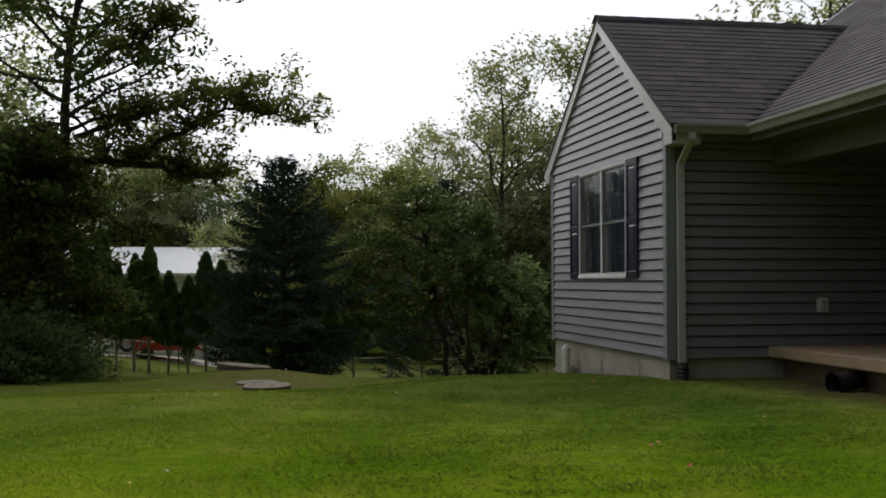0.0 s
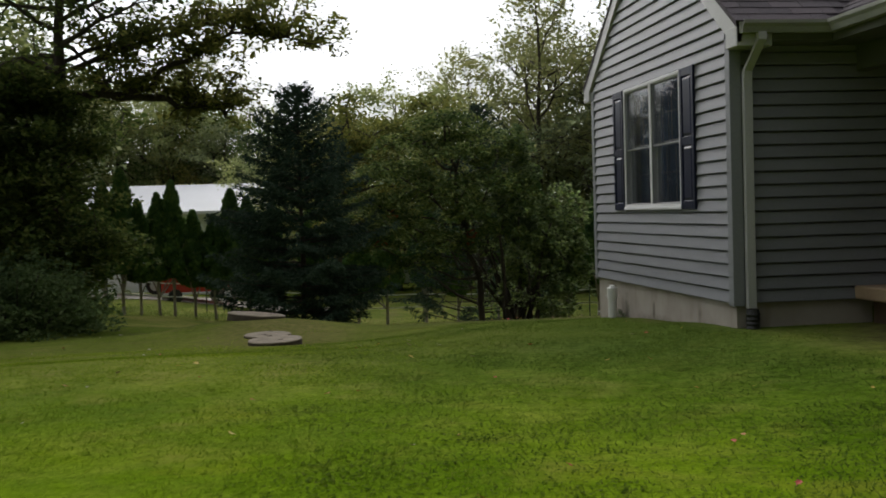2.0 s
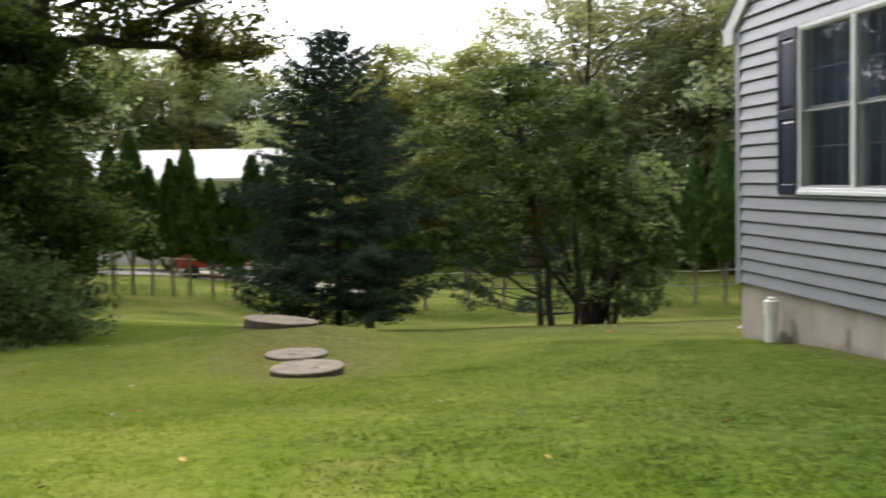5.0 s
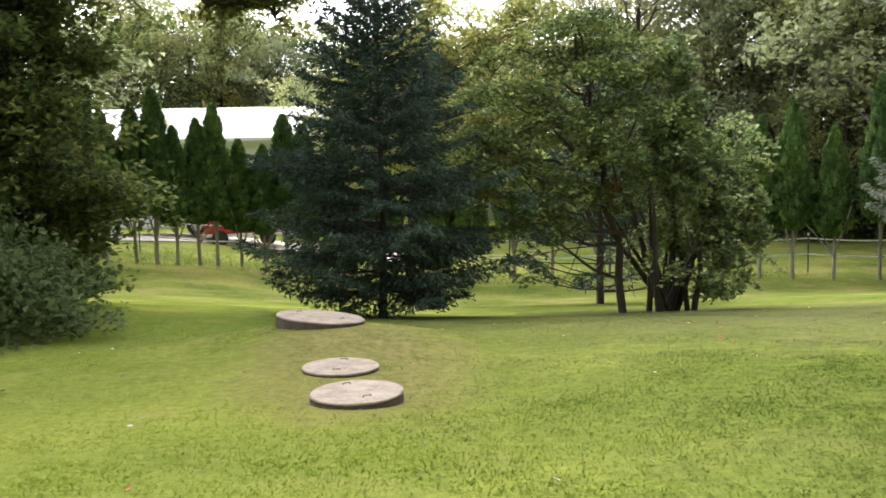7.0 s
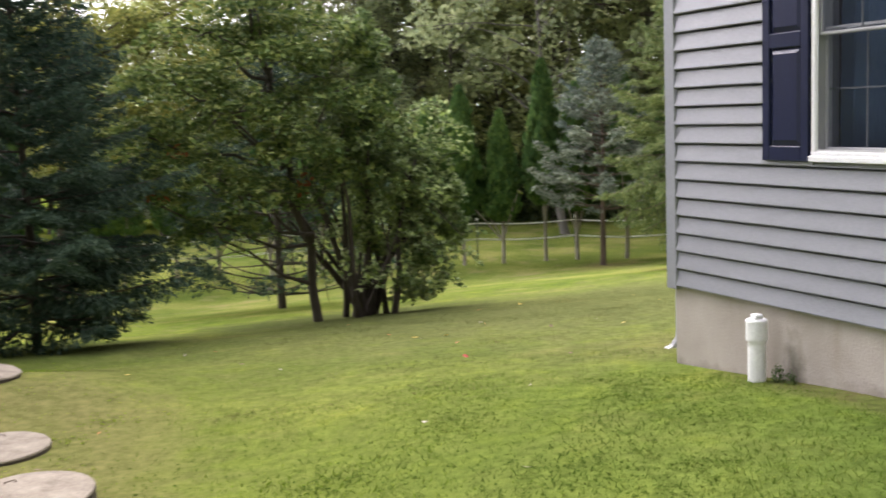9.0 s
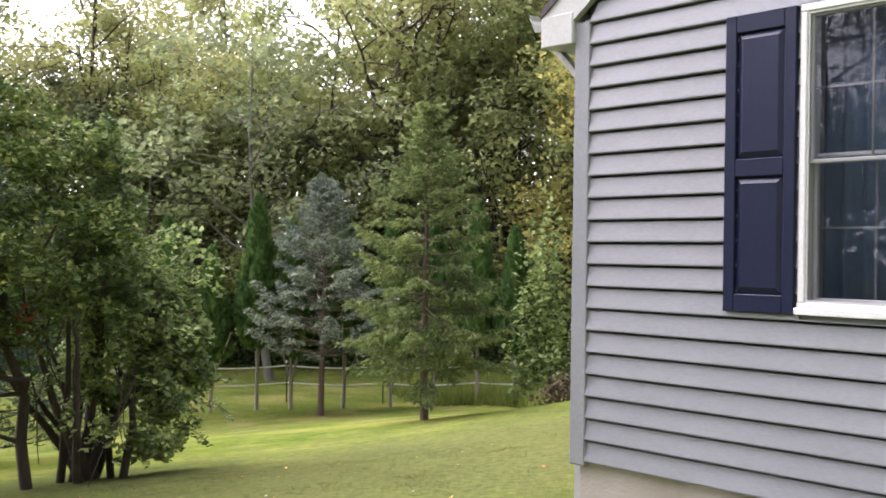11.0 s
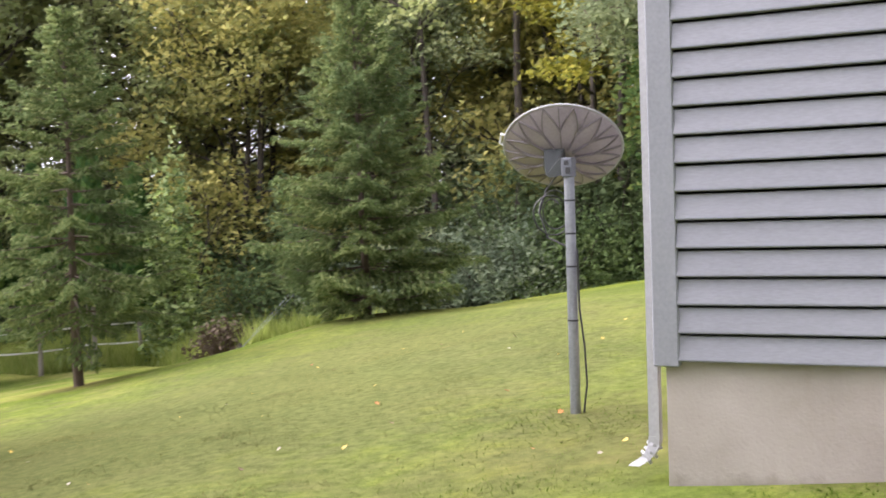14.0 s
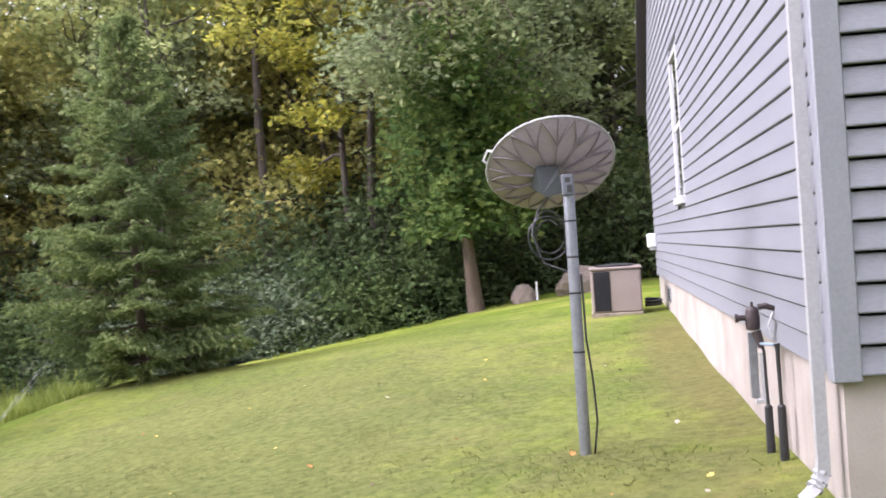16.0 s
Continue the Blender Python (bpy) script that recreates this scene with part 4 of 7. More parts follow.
tube(bm, [DC @ (dish_point(1.0, 0.35) + Vector((0, 0, 0.0))), DC @ (dish_point(1.07, 0.33)), DC @ (dish_point(1.07, 0.12)), DC @ (dish_point(1.0, 0.1))], 0.008, 6)
part("rim_handle", bm, M_WHITE, reflector, "small white handle on the rim")
bm = bmesh.new()
tube(bm, [DC @ Vector((0.3, 0, 0.06)), DC @ Vector((0.22, 0, 0.2)), DC @ Vector((0.06, 0, 0.36))], 0.016, 8)
part("feed_arm", bm, M_STEEL, dish)
bm = bmesh.new()
box(bm, (-0.05, -0.05, 0.33), (0.06, 0.05, 0.42), 0.015, DC)
part("feed_horn", bm, M_BLACK, dish)
bm = bmesh.new()
ring = [(0.06 + 0.05 * math.sin(a * 0.7), 0.14 + (0.1 + 0.025 * math.sin(a * 0.31)) * math.cos(a), 1.34 + (0.13 + 0.03 * math.cos(a * 0.23)) * math.sin(a)) for a in (i * 0.35 for i in range(44))]
tube(bm, ring, 0.0055, 5)
tube(bm, [(0.1, 0.1, 1.62), (0.1, 0.2, 1.5), (0.07, 0.24, 1.35), (0.05, 0.18, 1.18), (0.03, 0.04, 1.12)], 0.007, 5)
part("cable_coil", bm, M_BLACK, dish, "coiled black coaxial cable")
bm = bmesh.new()
tube(bm, [(-0.01, -0.045, 1.1), (-0.01, -0.05, 0.7), (0.0, -0.075, 0.45), (0.0, -0.085, 0.2), (0.0, -0.06, 0.02), (0.0, -0.05, -0.1)], 0.007, 5)
part("cable", bm, M_BLACK, dish)

# air conditioner
ax_, ay_ = 11.15, 5.45
ac = tagged(holder("air_conditioner", (ax_, ay_, gz(ax_, ay_) + 0.02)), "taupe air conditioning unit standing on a pad by the rear wall", "air conditioner")
bm = bmesh.new()
box(bm, (-0.36, -0.36, -0.12), (0.36, 0.36, 0.02), 0.01)
part("pad", bm, M_CONCRETE, ac)
bm = bmesh.new()
box(bm, (-0.35, -0.35, 0.02), (0.35, 0.35, 0.62), 0.02)
part("cabinet", bm, M_ACBOX, ac)
bm = bmesh.new()
box(bm, (-0.37, -0.37, 0.62), (0.37, 0.37, 0.66), 0.012)
part("top_cover", bm, M_ACBOX, ac)
bm = bmesh.new()
box(bm, (-0.358, 0.08, 0.05), (-0.35, 0.31, 0.6))
part("louver_panel", bm, M_COIL, ac, "dark louvred coil panel")
for i in range(9):
    bm = bmesh.new()
    box(bm, (-0.364, 0.09, 0.07 + i * 0.055), (-0.3585, 0.3, 0.08 + i * 0.055))
    part("louver", bm, M_COIL, ac)
bm = bmesh.new()
lathe(bm, [(0.27, 0.66), (0.29, 0.67), (0.29, 0.68), (0.1, 0.7)], 24)
part("fan_grille", bm, M_BLACK, ac)
hose = tagged(holder("garden_hose_pile", (11.2, 4.93, gz(11.2, 4.95) + 0.05)), "dark bundled pipe lying by the air conditioner", "hose")
bm = bmesh.new()
tube(bm, [(0.16 * math.cos(i * 0.5), 0.11 * math.sin(i * 0.5), 0.02 + 0.0035 * i) for i in range(30)], 0.022, 6)
part("coil", bm, M_BLACK, hose)

# concrete lids
def lid(x, y, r, top, thick, tilt, label):
    ob = tagged(holder("concrete_lid", (x, y, top)), label, "concrete lid", "septic lids")
    ob.rotation_euler = (radians(tilt[0]), radians(tilt[1]), random.random() * 6)
    bm = bmesh.new()
    lathe(bm, [(r * 0.9, -0.018), (r, -0.0145), (r * 0.995, -0.006), (r * 0.975, 0.0), (r * 0.5, 0.006), (0.02, 0.008)], 44)
    for v in bm.verts:
        v.co += Vector((noise.noise(v.co * 6), noise.noise(v.co * 6 + Vector((9, 0, 0))), noise.noise(v.co * 5 + Vector((0, 9, 0))))) * 0.007
    part("disc", bm, M_CONCRETE, ob)
    bm = bmesh.new()
    lathe(bm, [(r * 0.97, -thick - 0.05), (r * 0.995, -thick + 0.015), (r * 0.992, -0.02), (r * 0.9, -0.022)], 44)
    for v in bm.verts:
        v.co += Vector((noise.noise(v.co * 7), noise.noise(v.co * 7 + Vector((9, 0, 0))), 0)) * 0.006
    part("edge_ring", bm, M_LIDEDGE, ob, "concrete lid edge coloured dark for its shade")
    for s in (-1, 1):
        bm = bmesh.new()
        tube(bm, [(s * r * 0.6, -0.03, -0.005), (s * r * 0.6, -0.03, 0.018), (s * r * 0.6, 0.03, 0.018), (s * r * 0.6, 0.03, -0.005)], 0.004, 6)
        part("lift_handle", bm, M_ROCK, ob, "rusted steel lifting loop")
    return ob


lid(-4.46, 4.2, 0.35, -0.205, 0.095, (2, 1), "round weathered concrete lid raised out of the grass")
lid(-4.58, 5.45, 0.33, -0.27, 0.05, (0, 1), "round concrete lid lying flush in the lawn")
lid(-4.78, 7.3, 0.45, -0.14, 0.12, (4, -4), "large round concrete lid on a low mound")

# ---- plants: growing helpers ----


def tubes_np(lines, sides=6):
    """lines: list of (points n x 3, radii n). Returns vertices and quads of tapered tubes."""
    vs, fs, base = [], [], 0
    ang = np.arange(sides) * 2 * np.pi / sides
    for pts, rad in lines:
        pts, rad = np.asarray(pts, float), np.asarray(rad, float)
        d = np.gradient(pts, axis=0)
        d /= np.linalg.norm(d, axis=1, keepdims=True) + 1e-9
        ref = np.where(np.abs(d[:, 2:3]) > 0.9, np.array([[1.0, 0, 0]]), np.array([[0, 0, 1.0]]))
        a = np.cross(d, ref)
        a /= np.linalg.norm(a, axis=1, keepdims=True) + 1e-9
        b = np.cross(d, a)
        ring = pts[:, None] + rad[:, None, None] * (a[:, None] * np.cos(ang)[None, :, None] + b[:, None] * np.sin(ang)[None, :, None])
        vs.append(ring.reshape(-1, 3))
        n = len(pts)
        i, k = np.meshgrid(np.arange(n - 1), np.arange(sides), indexing="ij")
        k2 = (k + 1) % sides
        fs.append(np.stack([i * sides + k, i * sides + k2, (i + 1) * sides + k2, (i + 1) * sides + k], -1).reshape(-1, 4) + base)
        base += n * sides
    return np.concatenate(vs), np.concatenate(fs)


def leaves_np(rng, at, length, width, up=0.4, along=None, droop=0.0, small=False):
    """A folded rhombic leaf at each place, turned at random, facing up more or less."""
    n = len(at)
    nrm = rng.normal(size=(n, 3)) * (1 - up) + np.array([0, 0, up * 2.0])
    nrm /= np.linalg.norm(nrm, axis=1, keepdims=True) + 1e-9
    d = rng.normal(size=(n, 3)) if along is None else along + rng.normal(size=(n, 3)) * 0.35
    d[:, 2] -= droop
    d -= nrm * (d * nrm).sum(1, keepdims=True)
    d /= np.linalg.norm(d, axis=1, keepdims=True) + 1e-9
    s = np.cross(nrm, d)
    ln = (length * rng.uniform(0.65, 1.3, n))[:, None]
    wd = (width * rng.uniform(0.65, 1.3, n))[:, None]
    if small:
        v = np.stack([at - d * ln * 0.4 - s * wd * 0.62, at - d * ln * 0.4 + s * wd * 0.62, at + d * ln * 0.62], 1).reshape(-1, 3)
        return v, np.arange(n * 3).reshape(-1, 3)
    v = np.stack([at - d * ln / 2, at + s * wd / 2 + d * ln * 0.05 + nrm * wd * 0.18, at + d * ln / 2, at - s * wd / 2 + d * ln * 0.05 + nrm * wd * 0.18], 1).reshape(-1, 3)
    return v, np.arange(n * 4).reshape(-1, 4)


def bent(rng, p, d, length, n, sag=0.0, wander=0.12):
    """A wandering line from p along d."""
    pts, d = [np.array(p, float)], np.array(d, float)
    d /= np.linalg.norm(d) + 1e-9
    for i in range(n):
        d = d + rng.normal(size=3) * wander + np.array([0, 0, -sag])
        d /= np.linalg.norm(d) + 1e-9
        pts.append(pts[-1] + d * length / n)
    return np.array(pts)


def broadleaf(seed, height, spread, bare, limbs, per_twig, leaf, clump, up=0.5, rise=0.5, trunk_r=None, lean=(0, 0), flat=0.55, subs=5, twigs=4, top=0.9, thin=1.0, sides=6, small=False):
    """A leafy tree: trunk, limbs, branches, twigs, and leaves in clumps about the twigs. Returns bark and leaf arrays."""
    rng = np.random.default_rng(seed)
    tr = trunk_r or height * 0.018
    n = 9
    zs = np.linspace(0, height * top, n)
    wob = np.cumsum(rng.normal(size=(n, 2)) * height * 0.008, axis=0)
    trunk = np.stack([wob[:, 0] + lean[0] * zs, wob[:, 1] + lean[1] * zs, zs], -1)
    trunk[0, 2] = -0.25
    radii = tr * (1 - 0.86 * (zs / zs[-1]) ** 0.8)
    radii[0] = tr * 1.35
    lines, spots = [(trunk, radii)], []
    for i in range(limbs):
        u = bare + (1 - bare) * (i + rng.uniform(0, 0.9)) / limbs
        h = u * height * top
        p = np.array([np.interp(h, zs, trunk[:, k]) for k in range(3)])
        az = i * 2.4 + rng.uniform(-0.5, 0.5)
        el = rise * (0.15 + 1.1 * u) + rng.uniform(-0.15, 0.2)
        reach = spread * (0.35 + 0.85 * math.sin(math.pi * min(1, 0.18 + 0.8 * (u - bare) / (1 - bare + 1e-6)))) * rng.uniform(0.75, 1.15)
        d = np.array([math.cos(az) * math.cos(el), math.sin(az) * math.cos(el), math.sin(el)])
        limb = bent(rng, p, d, reach, 7, 0.0, 0.16)
        r0 = max(0.012, np.interp(h, zs, radii) * 0.55)
        lines.append((limb, np.linspace(r0, 0.008, 8)))
        for j in range(subs):
            s = rng.uniform(0.25, 1.0)
            q = np.array([np.interp(s * 7, np.arange(8), limb[:, k]) for k in range(3)])
            dd = (limb[min(7, int(s * 7) + 1)] - limb[int(s * 7 * 0.9)]) + rng.normal(size=3) * reach * 0.14
            sub = bent(rng, q, dd, reach * rng.uniform(0.22, 0.45), 4, 0.02, 0.2)
            lines.append((sub, np.linspace(r0 * 0.4, 0.005, 5)))
            for k in range(twigs):
                e = sub[rng.integers(1, 5)]
                spots.append(e + rng.normal(size=3) * np.array([clump, clump, clump * flat]) * 0.8)
            spots.append(sub[-1])
        spots.append(limb[-1])
    spots.append(trunk[-1])
    spots = np.array(spots)
    keep = rng.random(len(spots)) < thin
    spots = spots[keep]
    at = np.repeat(spots, per_twig, axis=0)
    at = at + rng.normal(size=at.shape) * np.array([clump, clump, clump * flat]) * 0.55
    at = at[at[:, 2] > 0.12 * height * bare + 0.1]
    return tubes_np(lines, sides), leaves_np(rng, at, leaf, leaf * 0.62, up, None, 0.25, small)


def plate_limb(seed, path, r0, tufts, leaf, size, lift=0.5):
    """A long crooked limb with curving side branches that carry leafy tufts."""
    rng = np.random.default_rng(seed)
    path = np.array(path, float)
    u = np.linspace(0, len(path) - 1, 14)
    line = np.stack([np.interp(u, np.arange(len(path)), path[:, k]) for k in range(3)], -1) + rng.normal(size=(14, 3)) * 0.05
    lines, at = [(line, np.linspace(r0, 0.02, 14))], []
    for i in range(tufts):
        p = line[rng.integers(3, 14)]
        d = np.array([rng.normal() * 0.6 + 0.15, rng.normal() * 0.8, rng.uniform(0.05, 0.5 + lift)])
        tw = bent(rng, p, d, rng.uniform(0.45, 1.0 + 0.4 * lift), 6, 0.05, 0.22)
        lines.append((tw, np.linspace(0.022, 0.005, 7)))
        for q in tw[2:]:
            if rng.random() < 0.75:
                at.append(q + rng.normal(size=(19, 3)) * np.array([size, size, size * 0.45]))
    return tubes_np(lines, 6), leaves_np(rng, np.concatenate(at), leaf, leaf * 0.6, 0.5, None, 0.25)


def plant(name, arrays, bark, foliage, label, category, group="", kind="", leafname="crown"):
    (bv, bf), (lv, lf) = arrays
    ob = holder(name)
    piece("trunk", mesh_from("trunk", bv, bf, bark, True), ob)
    piece(leafname, mesh_from(leafname, lv, lf, foliage), ob)
    return tagged(ob, label, category, group, kind)


def stand(x, y, turn=0.0, size=1.0, sink=0.0):
    return Matrix.Translation((x, y, gz(x, y) - sink)) @ Matrix.Rotation(turn, 4, "Z") @ Matrix.Diagonal((size, size, size, 1))


def put(ob, x, y, turn=0.0, size=1.0):
    ob.location, ob.rotation_euler, ob.scale = (x, y, gz(x, y)), (0, 0, turn), (size, size, size)
    return ob


def copy_at(ob, x, y, turn, size, tall=1.0):
    new_one = copy_thing(ob, Matrix.Translation((x, y, gz(x, y))) @ Matrix.Rotation(turn, 4, "Z"))
    new_one.scale = (size, size, size * tall)
    return new_one


def spruce(seed, height, radius, bare, density=1.0, droop=0.25, sprig=0.13, dead=0.0, power=0.85, wid=0.24):
    """A spruce: whorls of drooping boughs, each a flat spray of side twigs set with needle sprigs."""
    rng = np.random.default_rng(seed)
    zs = np.linspace(-0.25, height, 8)
    trunk = np.stack([np.cumsum(rng.normal(size=8) * 0.012), np.cumsum(rng.normal(size=8) * 0.012), zs], -1)
    lines = [(trunk, np.linspace(height * 0.0155, 0.008, 8))]
    at, along = [], []
    z, az = bare * height, 0.0
    while z < height * 0.985:
        u = (z - bare * height) / (height * (1 - bare))
        reach = radius * (1 - u) ** power * (0.55 + 0.45 * min(1, u * 7 + 0.35)) + 0.1
        n = int(5 + 3 * (1 - u))
        for k in range(n):
            az += 2 * math.pi / n + rng.uniform(-0.25, 0.25)
            ln = reach * rng.uniform(0.7, 1.12)
            el = -droop * (1 - u) + 0.75 * u ** 1.5 + rng.uniform(-0.1, 0.1)
            d = np.array([math.cos(az) * math.cos(el), math.sin(az) * math.cos(el), math.sin(el)])
            p = np.array([0, 0, z + rng.uniform(-0.06, 0.06)])
            m = max(4, int(ln / 0.16))
            line = bent(rng, p, d, ln, m, -0.035 * (1 - u), 0.05)
            lines.append((line, np.linspace(0.011 + 0.008 * (1 - u), 0.004, m + 1)))
            side = np.cross(d, [0, 0, 1.0])
            side /= np.linalg.norm(side) + 1e-9
            start = 0.12 + dead * (1 - u)
            for i in range(1, m + 1):
                s = i / m
                if s < start:
                    continue
                w = ln * 0.42 * (1.12 - s) + 0.07
                for sgn in (-1, 1):
                    q = d * 0.75 + side * sgn * 0.8 + np.array([0, 0, -0.22])
                    q /= np.linalg.norm(q)
                    steps = max(2, int(w / (0.075 / density)))
                    t = (np.arange(steps) + rng.random(steps)) / steps
                    pts = line[i] + q * (t * w)[:, None] + rng.normal(size=(steps, 3)) * 0.022
                    at.append(pts)
                    along.append(np.tile(q, (steps, 1)))
            tip = line[-1] + d * rng.uniform(-0.12, 0.1, 5)[:, None] + rng.normal(size=(5, 3)) * 0.03
            at.append(tip)
            along.append(np.tile(d, (5, 1)))
        z += height * (0.034 + 0.016 * (1 - u))
    topz = np.linspace(0.9, 1.0, 10) * height
    at.append(np.stack([rng.normal(size=10) * 0.04, rng.normal(size=10) * 0.04, topz], -1))
    along.append(np.tile([0, 0, 1.0], (10, 1)))
    at, along = np.concatenate(at), np.concatenate(along)
    v, f = leaves_np(rng, at, sprig, sprig * wid, 0.35, along * 1.6, 0.15)
    v2, f2 = leaves_np(rng, at + rng.normal(size=at.shape) * 0.02 - [0, 0, 0.02], sprig, sprig * wid, -0.1, along * 1.2, 0.25)
    return tubes_np(lines, 5), (np.concatenate([v, v2]), np.concatenate([f, f2 + len(v)]))


def arborvitae(seed, height, radius, bare, count):
    """A slim upright evergreen on a bare stem, made of small upright sprays."""
    rng = np.random.default_rng(seed)
    zs = np.linspace(-0.2, height * 0.9, 6)
    trunk = np.stack([np.cumsum(rng.normal(size=6) * 0.02), np.cumsum(rng.normal(size=6) * 0.02), zs], -1)
    u = rng.random(count) ** 1.1
    prof = np.minimum(1, (u + 0.02) / 0.14) ** 0.5 * (1 - u) ** 0.62
    a = rng.random(count) * 2 * np.pi
    lump = 1 + 0.22 * np.sin(a * 3 + u * 9 + seed) + 0.15 * np.sin(a * 5 - u * 21)
    r = radius * prof * lump * np.sqrt(rng.uniform(0.25, 1, count))
    at = np.stack([r * np.cos(a), r * np.sin(a), bare * height + u * height * (1 - bare)], -1)
    along = np.stack([np.cos(a) * 0.45, np.sin(a) * 0.45, np.ones(count)], -1)
    d = along + rng.normal(size=(count, 3)) * 0.22
    d /= np.linalg.norm(d, axis=1, keepdims=True)
    out = np.stack([np.cos(a), np.sin(a), np.zeros(count)], -1) + rng.normal(size=(count, 3)) * 0.5
    s = np.cross(d, out)
    s /= np.linalg.norm(s, axis=1, keepdims=True) + 1e-9
    ln, wd = 0.2 * rng.uniform(0.6, 1.3, count)[:, None], 0.075 * rng.uniform(0.6, 1.3, count)[:, None]
    v = np.stack([at - d * ln / 2, at + s * wd, at + d * ln / 2, at - s * wd], 1).reshape(-1, 3)
    stems = [(trunk, np.linspace(0.055, 0.02, 6))]
    for k in range(3):
        e = bent(rng, (0, 0, bare * height * 0.5), (rng.normal() * 0.25, rng.normal() * 0.25, 1), height * 0.4, 4, 0, 0.08)
        stems.append((e, np.linspace(0.028, 0.01, 5)))
    return tubes_np(stems, 6), (v, np.arange(count * 4).reshape(-1, 4))


def shrub(seed, rx, ry, rz, count, leaf, stems=14, lift=0.0, hollow=0.55, small=False):
    """A bush: stems from the ground, leaves in a lumpy dome."""
    rng = np.random.default_rng(seed)
    d = rng.normal(size=(count, 3))
    d[:, 2] = np.abs(d[:, 2]) * 1.0
    d /= np.linalg.norm(d, axis=1, keepdims=True)
    az = np.arctan2(d[:, 1], d[:, 0])
    lump = 1 + 0.2 * np.sin(az * 3 + seed) * (1 - d[:, 2]) + 0.16 * np.sin(az * 7 + d[:, 2] * 8 + seed) + 0.12 * np.sin(d[:, 2] * 17 + az * 4)
    r = np.cbrt(rng.uniform(hollow ** 3, 1, count)) * lump + rng.normal(size=count) * 0.05
    at = d * r[:, None] * np.array([rx, ry, rz]) + [0, 0, lift]
    at[:, 2] = np.maximum(at[:, 2], 0.03)
    v, f = leaves_np(rng, at, leaf, leaf * 0.6, 0.45, None, 0.2, small)
    lines = []
    for i in range(stems):
        a = i * 2.4
        e = np.array([math.cos(a) * rx * 0.8, math.sin(a) * ry * 0.8, rz * rng.uniform(0.6, 1.0) + lift])
        p = np.array([math.cos(a) * 0.1 * rx, math.sin(a) * 0.1 * ry, -0.15])
        lines.append((bent(rng, p, e - p, np.linalg.norm(e - p) * 0.9, 5, 0, 0.1), np.linspace(0.02, 0.005, 6)))
    return tubes_np(lines, 5), (v, f)


# ---- plants near the lawn ----
put(plant("spruce_tree", spruce(11, 4.75, 2.0, 0.085, 3.9, 0.14, 0.115, 0.08, 0.58, 0.2), M_BARK, M_SPRUCE,
          "dense dark green spruce with boughs down to the grass", "spruce tree"), -4.0, 11.75)
put(plant("spruce_tree", spruce(12, 5.95, 2.0, 0.26, 1.8, -0.02, 0.16, 0.5, 0.72, 0.28), M_BARK_RED, M_SPRUCE_BLUE,
          "blue spruce with silvery tips and bare brown inner boughs", "spruce tree"), 11.0, 23.4)
put(plant("spruce_tree", spruce(13, 5.9, 1.75, 0.2, 2.2, 0.36, 0.145, 0.22, 0.78, 0.28), M_BARK_RED, M_SPRUCE_GREEN,
          "thin green spruce with drooping boughs over a bare trunk", "spruce tree"), 8.3, 16.1)
put(plant("spruce_tree", spruce(14, 5.9, 2.15, 0.05, 2.0, 0.12, 0.15, 0.06, 0.78, 0.28), M_BARK_RED, M_SPRUCE_GREEN,
          "broad full green spruce at the edge of the woods", "spruce tree"), 12.4, 13.1)
put(plant("spruce_tree", spruce(15, 6.0, 2.7, 0.05, 1.4, 0.06, 0.125, 0.5, 0.75), M_BARK, M_SPRUCE,
          "spruce with bare lower boughs behind the broadleaf tree", "spruce tree"), 0.8, 18.5)


